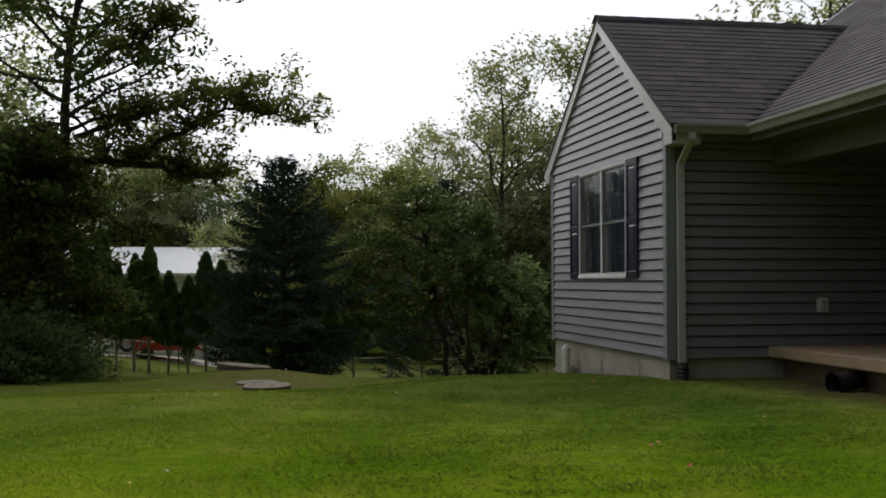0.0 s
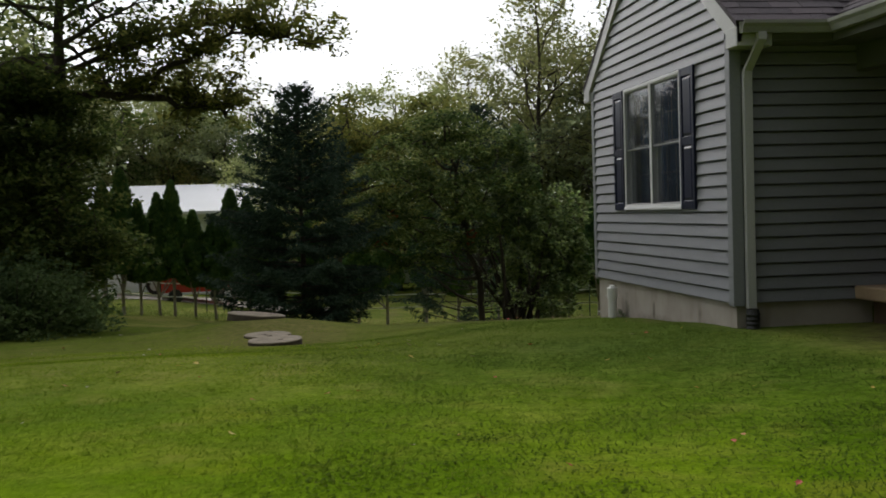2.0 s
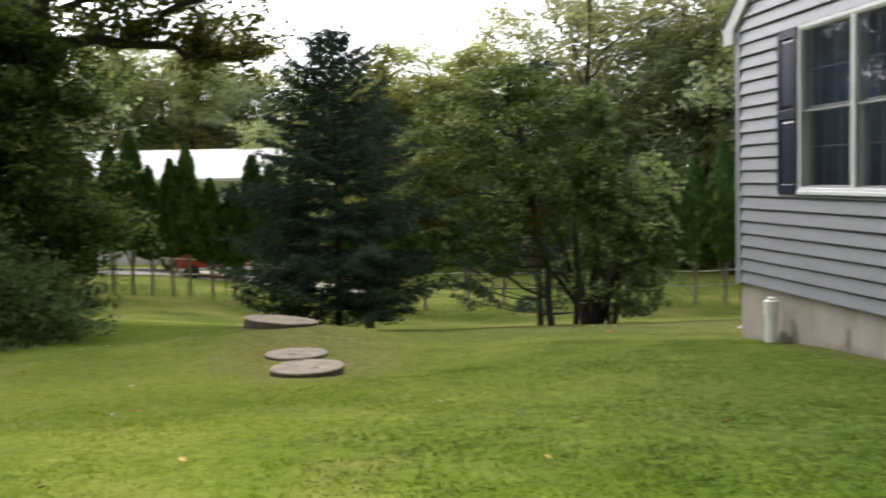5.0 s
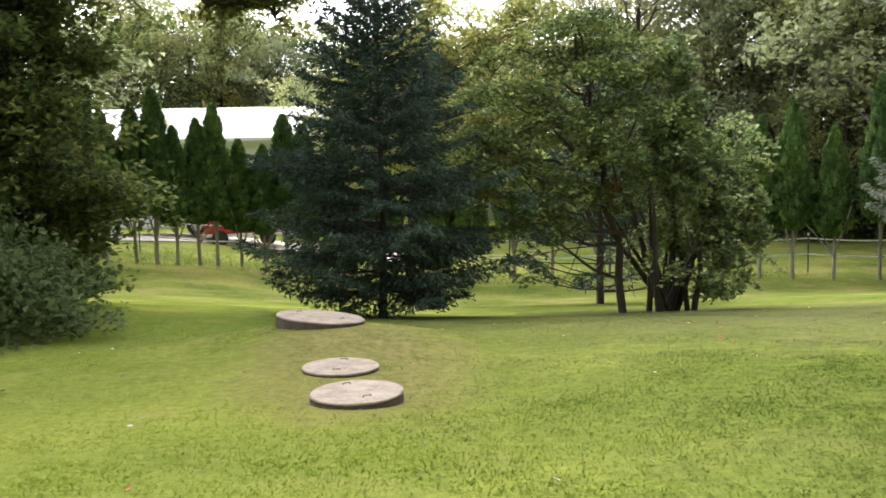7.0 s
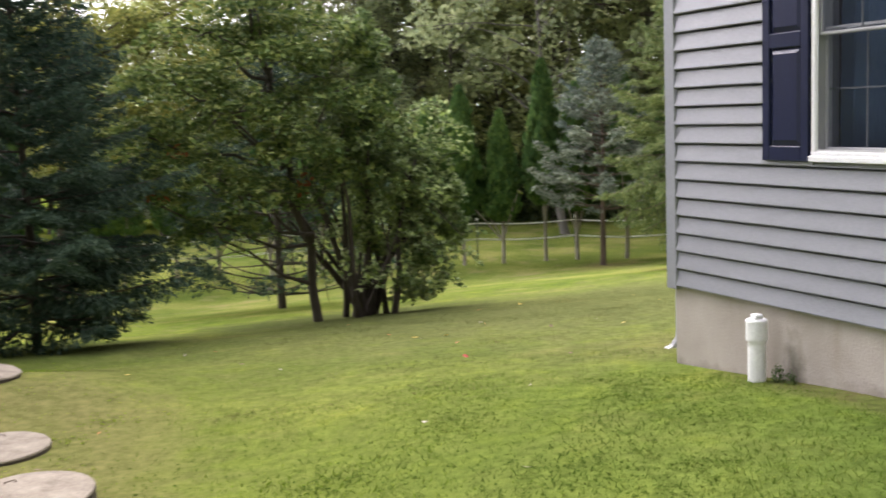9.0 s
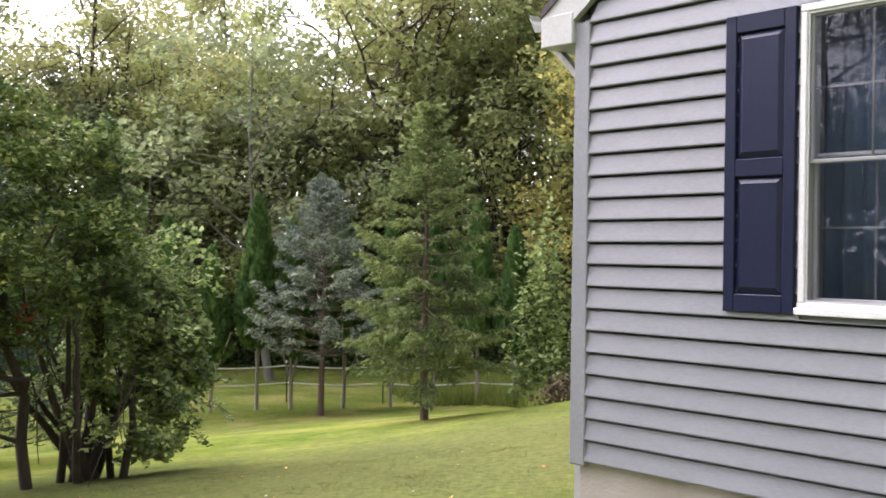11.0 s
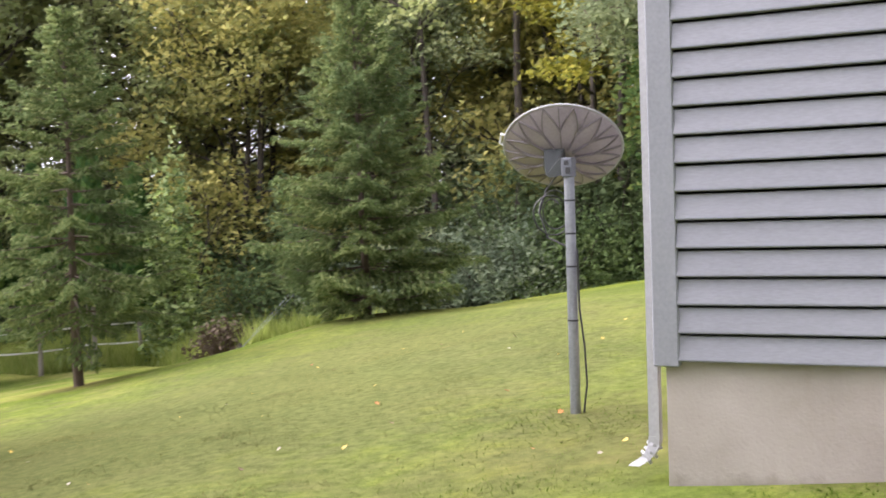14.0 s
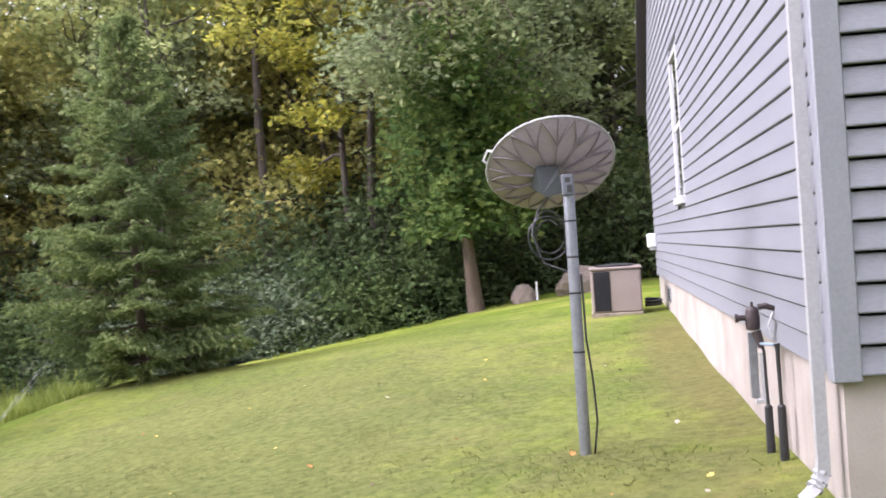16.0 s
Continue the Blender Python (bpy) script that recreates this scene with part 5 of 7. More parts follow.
def tiered_tree(seed, blobs, foot, trunk_r, sprays, per, leaf, spray_r=0.34, thick=0.06, flat=0.42):
    """A broadleaf tree whose crown is many tilted flat sprays of leaves, gathered in lumps (x, y, z, radius)."""
    rng = np.random.default_rng(seed)
    blobs = np.array(blobs, float)
    lines, at, nrm = [], [], []
    head = blobs[np.argmax(blobs[:, 2])][:3]
    stem = np.stack([np.linspace(foot[k], head[k], 9) for k in range(3)], -1)
    stem[1:-1] += rng.normal(size=(7, 3)) * [0.07, 0.07, 0.02]
    stem[0, 2] = -0.25
    lines.append((stem, np.linspace(trunk_r * 1.2, 0.02, 9)))
    weight = blobs[:, 3] ** 2
    for bx, by, bz, r in blobs:
        c = np.array([bx, by, bz])
        k = int(np.clip(np.interp(bz - r * 0.8, stem[:, 2], np.arange(9)), 1, 6))
        limb = np.stack([np.linspace(stem[k][j], c[j], 7) for j in range(3)], -1)
        limb[1:-1] += rng.normal(size=(5, 3)) * 0.07
        limb[1:-1, 2] -= np.array([0.05, 0.1, 0.12, 0.1, 0.05])
        lines.append((limb, np.linspace(trunk_r * 0.5, 0.012, 7)))
        m = int(sprays * r * r / weight.sum())
        d = rng.normal(size=(m, 3))
        d[:, 2] = d[:, 2] * 0.9 + 0.15
        d /= np.linalg.norm(d, axis=1, keepdims=True)
        tips = c + d * (r * np.cbrt(rng.uniform(0.12, 1.12, m)))[:, None] * [1.15, 1.15, flat]
        for p, q in zip(tips, d):
            if rng.random() < 0.4:
                lines.append((bent(rng, c + (p - c) * 0.15, p - c, np.linalg.norm(p - c) * 0.9, 4, 0.02, 0.15), np.linspace(0.016, 0.004, 5)))
            n = max(4, int(per * rng.uniform(0.5, 1.5)))
            size = spray_r * rng.uniform(0.55, 1.25)
            a, u = rng.random(n) * 6.283, np.sqrt(rng.random(n)) * size
            out = np.array([q[0], q[1], 0.0])
            local = np.stack([np.cos(a) * u, np.sin(a) * u, rng.normal(size=n) * thick], -1)
            local[:, 2] -= (local @ out) * 0.35 + u * u * 0.5
            at.append(p + local)
    at = np.concatenate(at)
    return tubes_np(lines, 6), leaves_np(rng, at, leaf, leaf * 0.6, 0.5, None, 0.3)


def leaf_accent(parent, seed, centres, n, size, mat):
    """A few turned leaves, one by one."""
    rng = np.random.default_rng(seed)
    for c in centres:
        for k in range(n):
            v, f = leaves_np(rng, np.zeros((1, 3)), 0.11, 0.07, 0.4, None, 0.4)
            piece("leaf", mesh_from("leaf", v, f, mat), parent, tuple(np.array(c) + rng.normal(size=3) * size), "leaf turned dull red")


maple = put(plant("broadleaf_tree", tiered_tree(21, [(-0.75, 0, 4.5, 0.6), (-0.1, 0.2, 4.15, 0.6), (-1.35, 0.1, 4.05, 0.6), (0.45, 0.1, 3.75, 0.5), (-0.65, -0.55, 3.7, 0.65), (-1.9, -0.1, 3.45, 0.6),
                                                    (0.1, -0.6, 3.2, 0.62), (-1.3, -0.65, 2.95, 0.68), (0.7, 0.1, 2.9, 0.5), (-2.45, 0, 2.8, 0.58), (-0.4, -0.8, 2.55, 0.6), (-1.85, -0.55, 2.3, 0.62), (0.3, -0.4, 2.15, 0.5),
                                                    (-0.95, -0.7, 1.95, 0.58), (-2.4, 0.1, 1.9, 0.5), (-1.5, -0.4, 1.5, 0.5), (-1.3, 0.9, 3.4, 0.7), (-0.3, 1.0, 2.9, 0.7), (-2.0, 0.8, 2.6, 0.6), (-1.1, 0.9, 2.1, 0.6)],
                                                (0, 0, 0), 0.062, 230, 105, 0.1, 0.46, 0.045, 0.3), M_BARK, M_MAPLE,
                  "bushy green broadleaf tree turning slightly red in autumn", "tree"), -0.15, 13.0)
M_REDLEAF = leafy("turning_leaves", [(0.2, 0.05, 0.03), (0.32, 0.09, 0.04), (0.38, 0.17, 0.05)], 0.4)
leaf_accent(maple, 5, [(-1.95, -0.75, 2.45), (-2.2, -0.3, 1.95), (-0.35, -0.85, 2.05)], 12, 0.07, M_REDLEAF)
put(plant("broadleaf_tree", tiered_tree(28, [(-0.2, 0, 5.9, 0.95), (-1.2, 0.2, 5.6, 0.9), (0.9, 0, 5.7, 0.9), (-1.6, 0, 4.6, 0.9), (-0.3, -0.2, 4.7, 0.9), (0.9, 0.3, 4.6, 0.9), (-1.0, 0, 3.6, 0.8), (0.4, 0, 3.7, 0.8), (1.9, 0, 5.0, 0.8),
                                             (1.6, 0, 6.6, 0.7), (-0.9, 0, 6.7, 0.6)], (-1.4, 0, 0), 0.12, 420, 30, 0.14, 0.4, 0.08, 0.7), M_BARK, M_OAK_LIMB,
          "olive-yellow broadleaf tree standing behind the dark spruce", "tree"), -1.6, 21.5)

oak = put(plant("oak_tree", broadleaf(22, 12.5, 2.9, 0.4, 38, 16, 0.15, 0.32, 0.45, 0.32, 0.2, (0.02, -0.01), 0.5, 8, 5, thin=0.5), M_BARK, M_OAK,
          "tall dark oak with long level limbs over the lawn", "oak tree"), -8.6, 12.6)


OB = (oak.location.x, oak.location.y, oak.location.z)
for seed, way, r0, n, lift in ((25, [(-8.5, 12.6, 3.75), (-7.7, 12.6, 3.85), (-6.9, 12.6, 3.85), (-6.4, 12.6, 3.72), (-5.8, 12.65, 3.62), (-5.4, 12.7, 3.45)], 0.13, 48, 0.9),
                               (26, [(-7.2, 12.6, 3.85), (-6.5, 12.2, 4.35), (-5.8, 12.3, 4.75), (-5.0, 12.5, 5.15), (-4.3, 12.5, 5.0), (-3.75, 12.5, 4.9)], 0.06, 48, 0.6),
                               (29, [(-8.4, 12.6, 4.4), (-7.6, 12.9, 4.75), (-6.7, 13.0, 5.1), (-5.8, 12.9, 5.45), (-4.9, 12.8, 5.6)], 0.07, 42, 0.5),
                               (27, [(-8.45, 12.6, 5.6), (-7.6, 12.4, 6.2), (-6.9, 12.2, 6.6), (-6.3, 12.2, 7.0)], 0.07, 28, 0.5)):
    (bv, bf), (lv, lf) = plate_limb(seed, [tuple(np.subtract(p, OB)) for p in way], r0, n, 0.13, 0.15, lift)
    limb = piece("limb", mesh_from("limb", bv, bf, M_BARK, True), oak)
    piece("foliage", mesh_from("foliage", lv, lf, M_OAK_LIMB), limb)
put(plant("broadleaf_tree", broadleaf(23, 5.0, 1.55, 0.06, 34, 22, 0.13, 0.3, 0.5, 0.35, 0.09, (0.0, 0.0), 0.5, 7, 4), M_BARK, M_OAK,
          "dense young broadleaf tree growing below the oak", "tree"), -9.2, 11.9)
put(plant("broadleaf_tree", broadleaf(24, 4.2, 1.8, 0.06, 28, 20, 0.14, 0.3, 0.5, 0.35, 0.08, (0.0, 0.0), 0.5, 7, 4), M_BARK, M_OAK,
          "dark leafy sapling below the oak's limbs", "tree"), -10.4, 11.2)


def vine_mass():
    """Vines smothering a clump of stems."""
    rng = np.random.default_rng(31)
    lines = []
    for i in range(15):
        a = rng.uniform(0, 6.28)
        p = np.array([rng.normal() * 0.2 + 0.1, rng.normal() * 0.16, -0.2])
        e = np.array([math.cos(a) * 0.6, math.sin(a) * 0.5, rng.uniform(1.6, 2.6)])
        lines.append((bent(rng, p, e - p, np.linalg.norm(e - p), 6, 0, 0.12), np.linspace(rng.uniform(0.04, 0.095), 0.018, 7)))
    for i in range(22):
        a = rng.uniform(0, 6.28)
        p = np.array([math.cos(a) * rng.uniform(0.5, 1.3), math.sin(a) * rng.uniform(0.4, 0.9), rng.uniform(1.2, 2.2)])
        lines.append((bent(rng, p, (rng.normal() * 0.3, rng.normal() * 0.3, -1), rng.uniform(0.8, 1.6), 6, 0.02, 0.1), np.linspace(0.012, 0.005, 7)))
    at = []
    for cx, cy, cz, r, n in ((0.0, 0.1, 2.95, 0.42, 1100), (0.35, 0, 2.5, 0.55, 2200), (0.75, -0.1, 2.1, 0.6, 2600), (1.2, 0.0, 1.75, 0.55, 2400), (1.45, 0.1, 1.4, 0.42, 1300), (0.5, 0, 1.5, 0.65, 2200),
                             (0.3, -0.1, 1.25, 0.4, 700), (0.95, -0.15, 1.05, 0.42, 1200), (0.3, -0.35, 3.45, 0.36, 900), (0.2, -0.4, 3.95, 0.32, 700), (0.05, -0.35, 4.3, 0.26, 420), (1.05, -0.05, 0.5, 0.38, 800), (0.75, -0.2, 0.25, 0.3, 350), (1.4, 0.0, 1.25, 0.45, 1300), (1.55, 0.05, 1.6, 0.32, 700), (1.3, -0.1, 2.15, 0.3, 500)):
        d = rng.normal(size=(n, 3))
        d /= np.linalg.norm(d, axis=1, keepdims=True)
        q = np.array([cx, cy, cz]) + d * (r * np.cbrt(rng.uniform(0.25, 1.35, n)))[:, None] * [1, 0.9, 0.85]
        holes = np.sin(q[:, 0] * 9 + 2 * np.sin(q[:, 2] * 5)) + np.sin(q[:, 1] * 8 + q[:, 2] * 7) + np.sin(q[:, 2] * 11 + q[:, 0] * 4)
        at.append(q[holes > -0.75])
    for i in range(95):
        a = rng.uniform(0, 6.28)
        h = rng.uniform(0.5, 3.1)
        p = np.array([0.55 + math.cos(a) * rng.uniform(0.4, 0.9), math.sin(a) * 0.6, h])
        shoot = bent(rng, p, (math.cos(a), math.sin(a), rng.uniform(0.1, 0.9)), rng.uniform(0.35, 0.75), 6, 0.2, 0.14)
        lines.append((shoot, np.linspace(0.006, 0.003, 7)))
        at.append(np.repeat(shoot, 6, axis=0) + rng.normal(size=(42, 3)) * 0.045)
    at = np.concatenate(at)
    at = at[at[:, 2] > 0.15]
    return tubes_np(lines, 6), leaves_np(rng, at, 0.1, 0.075, 0.5, None, 0.35)


put(plant("vine_thicket", vine_mass(), M_BARK, M_VINE, "clump of stems smothered in pale green climbing vines", "vines"), 0.5, 13.25, 0.0, 0.97)
put(plant("garden_bush", shrub(41, 1.4, 1.4, 1.2, 8000, 0.1), M_BARK, M_BUSH, "rounded leafy green bush at the lawn's edge", "bush"), -8.65, 8.9)
put(plant("garden_bush", shrub(42, 1.7, 1.4, 1.3, 6000, 0.11), M_BARK, M_BUSH, "low leafy green bush below the oak", "bush"), -10.3, 8.3)

for x, y, k, sd in ((-0.06, 3.55, 0.36, 43), (-0.05, 3.44, 0.25, 44)):
    put(plant("weed", shrub(sd, 0.13, 0.12, 0.3, 160, 0.06, 1), M_DEADTWIG, M_BUSH, "small dark weed growing against the stained foundation", "weed", "foundation weeds", leafname="leaves"), x, y, 0.0, k)

# arborvitae rows
arb = [plant("arborvitae", arborvitae(50 + i, 4.1 + 0.25 * i, 0.58, 0.3, 4800), M_BARK_PALE, M_ARBOR, "slim dark green arborvitae on a bare stem", "arborvitae", "arborvitae row") for i in range(3)]
rr = random.Random(5)
spots = []
for i in range(13):
    spots.append((-12.6 + i * 0.58 + rr.uniform(-0.1, 0.1), 26.0 + i * 0.17 + rr.uniform(-0.15, 0.15)))
for i in range(9):
    spots.append((-4.6 + i * 1.25 + rr.uniform(-0.2, 0.2), 28.2 - i * 0.12 + rr.uniform(-0.2, 0.2)))
for x, y in ((6.4, 26.9), (7.4, 26.6), (8.3, 26.3), (9.25, 25.9), (10.4, 25.6), (11.3, 25.2), (12.4, 24.5), (13.3, 23.7), (14.2, 22.8), (14.8, 21.6), (15.1, 20.6)):
    spots.append((x + rr.uniform(-0.08, 0.08), y + rr.uniform(-0.08, 0.08)))
for k, (x, y) in enumerate(spots):
    if k < 3:
        put(arb[k], x, y, rr.uniform(0, 6), rr.uniform(0.9, 1.05))
    else:
        low_row = 1.08 if k >= 22 else 0.92
        copy_at(arb[k % 3], x, y, rr.uniform(0, 6), rr.uniform(0.95, 1.15), rr.uniform(0.88, 1.05) * low_row)

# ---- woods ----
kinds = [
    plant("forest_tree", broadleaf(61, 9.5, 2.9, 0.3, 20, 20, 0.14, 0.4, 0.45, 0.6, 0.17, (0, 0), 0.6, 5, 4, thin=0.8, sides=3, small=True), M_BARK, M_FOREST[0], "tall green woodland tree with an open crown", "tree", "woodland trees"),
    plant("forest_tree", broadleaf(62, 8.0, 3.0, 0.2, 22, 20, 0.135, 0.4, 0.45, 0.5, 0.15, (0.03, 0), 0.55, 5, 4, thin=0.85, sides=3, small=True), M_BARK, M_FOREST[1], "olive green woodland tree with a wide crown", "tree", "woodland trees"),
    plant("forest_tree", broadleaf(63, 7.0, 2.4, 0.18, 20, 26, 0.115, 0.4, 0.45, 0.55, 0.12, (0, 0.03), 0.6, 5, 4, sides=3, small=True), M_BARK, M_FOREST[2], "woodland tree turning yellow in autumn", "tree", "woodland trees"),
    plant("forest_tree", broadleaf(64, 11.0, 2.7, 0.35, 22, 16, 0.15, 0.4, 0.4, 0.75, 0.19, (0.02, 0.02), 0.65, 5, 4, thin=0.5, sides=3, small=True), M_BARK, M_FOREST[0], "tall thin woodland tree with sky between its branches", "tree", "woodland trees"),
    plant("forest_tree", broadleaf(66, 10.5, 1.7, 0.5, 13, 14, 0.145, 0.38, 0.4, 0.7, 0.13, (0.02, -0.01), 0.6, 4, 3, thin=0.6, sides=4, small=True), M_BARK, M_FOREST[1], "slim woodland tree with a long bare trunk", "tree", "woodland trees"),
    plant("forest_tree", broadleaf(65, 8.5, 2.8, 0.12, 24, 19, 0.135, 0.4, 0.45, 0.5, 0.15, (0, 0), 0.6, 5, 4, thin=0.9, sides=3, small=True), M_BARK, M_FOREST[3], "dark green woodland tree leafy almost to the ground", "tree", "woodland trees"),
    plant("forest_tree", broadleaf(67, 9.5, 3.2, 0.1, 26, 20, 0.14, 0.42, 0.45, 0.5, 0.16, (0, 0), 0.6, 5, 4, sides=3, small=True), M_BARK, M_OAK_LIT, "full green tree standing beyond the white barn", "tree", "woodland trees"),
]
low = [
    plant("woodland_shrub", shrub(71, 1.5, 1.4, 1.5, 6500, 0.085, small=True), M_BARK, M_BUSH, "tangled green shrub at the edge of the woods", "shrub", "woodland shrubs"),
    plant("woodland_shrub", shrub(72, 1.7, 1.3, 1.3, 6500, 0.085, small=True), M_BARK, M_SILVERBUSH, "grey-green olive shrub at the edge of the woods", "shrub", "woodland shrubs"),
    plant("woodland_shrub", shrub(73, 1.2, 1.2, 1.9, 4500, 0.1, 14, 0.0, 0.4, True), M_BARK, M_UNDER_SHADED, "leafy understorey shrub darkened for the shade of the woods", "shrub", "woodland shrubs"),
    plant("woodland_shrub", shrub(74, 1.1, 1.1, 1.5, 1800, 0.15), M_BARK, M_FOREST[2], "yellowing shrub at the edge of the woods", "shrub", "woodland shrubs"),
]
used = set()


def wood(pool, k, x, y, turn, size, tall=1.0):
    ob = pool[k]
    if x > 3 and y > 2:              # the eastern woods stand back from the lawn
        far = float(np.interp(y, (21, 29), (1.45, 1.25)))
        x, y, size = -4.8 + (x + 4.8) * far, 1.5 + (y - 1.5) * far, size * far
    if id(ob) in used:
        return copy_at(ob, x, y, turn, size, tall)
    used.add(id(ob))
    put(ob, x, y, turn, size)
    return ob


rw = random.Random(9)
# behind the fence, from far left round to the right
for x, y, k, s in ((-26, 40, 0, 1.05), (-21, 44, 1, 1.0), (-16, 58, 0, 1.15), (-11, 60, 1, 1.2), (-8, 57, 5, 1.0), (-4.5, 46, 1, 0.95), (-1.5, 44, 1, 1.05), (1.5, 47, 1, 1.0), (-19, 33, 5, 1.5), (-15, 36, 0, 0.9),
                   (3.5, 42, 0, 0.9), (5.0, 36, 3, 0.95), (9.0, 32, 3, 0.95), (6.8, 31, 5, 0.85), (10.5, 36, 0, 1.15), (12, 31, 0, 0.95), (13.5, 34, 3, 1.1), (14, 28, 5, 0.9), (15.5, 31, 1, 1.1), (-13, 50, 2, 0.75),
                   (17, 28, 0, 1.1), (16.5, 24.5, 3, 0.95), (18.5, 25, 1, 1.05), (19, 22, 0, 1.1), (19.5, 5.2, 0, 1.1), (21.5, 6.5, 5, 1.2), (23, 4.4, 0, 1.25), (18.2, 4.0, 1, 1.0), (14.2, 16.6, 2, 1.15), (15.6, 17.6, 2, 1.25), (15.3, 21.5, 1, 1.1), (21, 27, 3, 1.2), (20, 19, 3, 1.1), (14.4, 26.5, 1, 0.9),
                   (16.5, 18, 1, 1.0), (18.5, 16.5, 2, 1.2), (16, 15.6, 2, 0.9), (20.5, 15, 3, 1.1), (17.5, 13.6, 1, 1.05), (15.6, 12.6, 5, 0.85), (19.5, 12.3, 2, 1.25), (16.8, 10.8, 2, 1.25), (18.5, 9.3, 2, 1.0), (16.4, 9.9, 2, 1.1),
                   (20.5, 9.8, 3, 1.1), (17, 7.6, 1, 1.1), (19.5, 6.6, 1, 1.05), (16.2, 5.2, 5, 0.9), (18.5, 3.6, 0, 1.0), (21, 4.5, 3, 1.1), (22.5, 12, 3, 1.2), (22.5, 7, 3, 1.2),
                   (5.0, 32.2, 3, 1.05), (8.2, 31.5, 3, 1.1), (0.8, 43, 1, 1.32), (-2.2, 45, 2, 1.25), (13.4, 24.2, 3, 1.33), (15.6, 23.0, 4, 1.4), (17.6, 21.6, 3, 1.32), (19.0, 20.4, 3, 1.35), (-13, 62, 1, 1.35), (-9.5, 63, 0, 1.2), (-6.2, 62, 1, 1.3), (-3, 59, 1, 1.2), (-17, 63, 0, 1.25), (-11.2, 61, 2, 1.1), (14.2, 20.2, 4, 1.0), (15.0, 18.6, 4, 0.9), (14.9, 16.4, 4, 1.05), (15.6, 14.2, 4, 0.95), (14.6, 12.0, 4, 1.0), (15.2, 10.4, 4, 1.1), (14.7, 8.6, 4, 0.95), (15.6, 7.0, 4, 1.05), (13.8, 22.6, 4, 1.1), (12.6, 25.6, 4, 1.0), (10.8, 27.6, 4, 0.95), (16.6, 12.9, 4, 1.1), (16.9, 17.0, 4, 1.0), (8.9, 29.0, 4, 0.9), (14.9, 5.4, 4, 1.0), (-30, 30, 5, 1.1), (-24, 26, 0, 1.5), (-20, 21, 5, 1.5), (-17, 17, 0, 1.5), (-15, 12, 5, 1.3), (-15, 21, 1, 1.5), (-14.6, 27.5, 5, 1.3)):
    wood(kinds, k, x + rw.uniform(-0.4, 0.4), y + rw.uniform(-0.4, 0.4), rw.uniform(0, 6), s * rw.uniform(0.94, 1.06), rw.uniform(0.95, 1.1))
# understorey along the edge of the woods
for x, y, k, s in ((12.6, 10.6, 1, 0.95), (12.4, 9.6, 1, 0.9), (12.7, 8.7, 0, 1.0), (13.6, 9.8, 2, 1.2), (14, 8.3, 2, 1.3), (13.4, 7.4, 0, 0.9), (14.6, 7.0, 2, 1.3), (14.2, 11.2, 1, 1.2), (13.2, 11.6, 1, 0.9), (13.8, 13.4, 1, 1.0), (13.0, 14.6, 0, 1.1), (13.6, 15.9, 3, 0.9),
                   (14.6, 17.2, 3, 1.1), (14.8, 19.2, 0, 1.1), (14.6, 15.2, 2, 1.5), (14.4, 18.0, 2, 1.4), (15, 21.2, 0, 1.2), (14.2, 23.2, 2, 1.2), (13.4, 25.0, 2, 1.3), (11.8, 27.5, 2, 1.3), (9.6, 29.4, 2, 1.2), (7.0, 31.5, 0, 1.2),
                   (14.9, 5.6, 2, 1.2), (15.4, 3.6, 2, 1.3), (14.2, 6.2, 2, 0.9), (-11.5, 15.5, 2, 1.2), (-12.5, 11, 0, 1.1), (-13.5, 24, 2, 1.3), (-10.6, 18.5, 2, 1.0), (-16, 28, 2, 1.5), (3.6, 31, 2, 1.1), (16, 12, 2, 1.6), (16.4, 9, 2, 1.6), (16.4, 14.8, 2, 1.6), (17.2, 6.2, 2, 1.6),
                   (16, 19.5, 2, 1.6), (15, 23.5, 2, 1.6), (13, 27, 2, 1.6), (10.5, 30, 2, 1.6), (-10.6, 57.4, 3, 3.0)):
    wood(low, k, x, y, rw.uniform(0, 6), s * rw.uniform(0.92, 1.08))

# unseen trees added south and west, holding low sky light off the house
for x, y, k, s in ((-17, 3, 5, 1.4), (-16, -6, 5, 1.5), (-16, -1.5, 5, 1.45), (-15, -11, 5, 1.45), (-15, -19, 5, 1.25), (-10.5, -21, 5, 1.3), (-6.5, -22, 0, 1.25), (-2.5, -21, 5, 1.3), (1.5, -22, 5, 1.25), (-13, -25, 0, 1.3), (-8, -26, 3, 1.3)):
    wood(kinds, k, x, y, rw.uniform(0, 6), s)
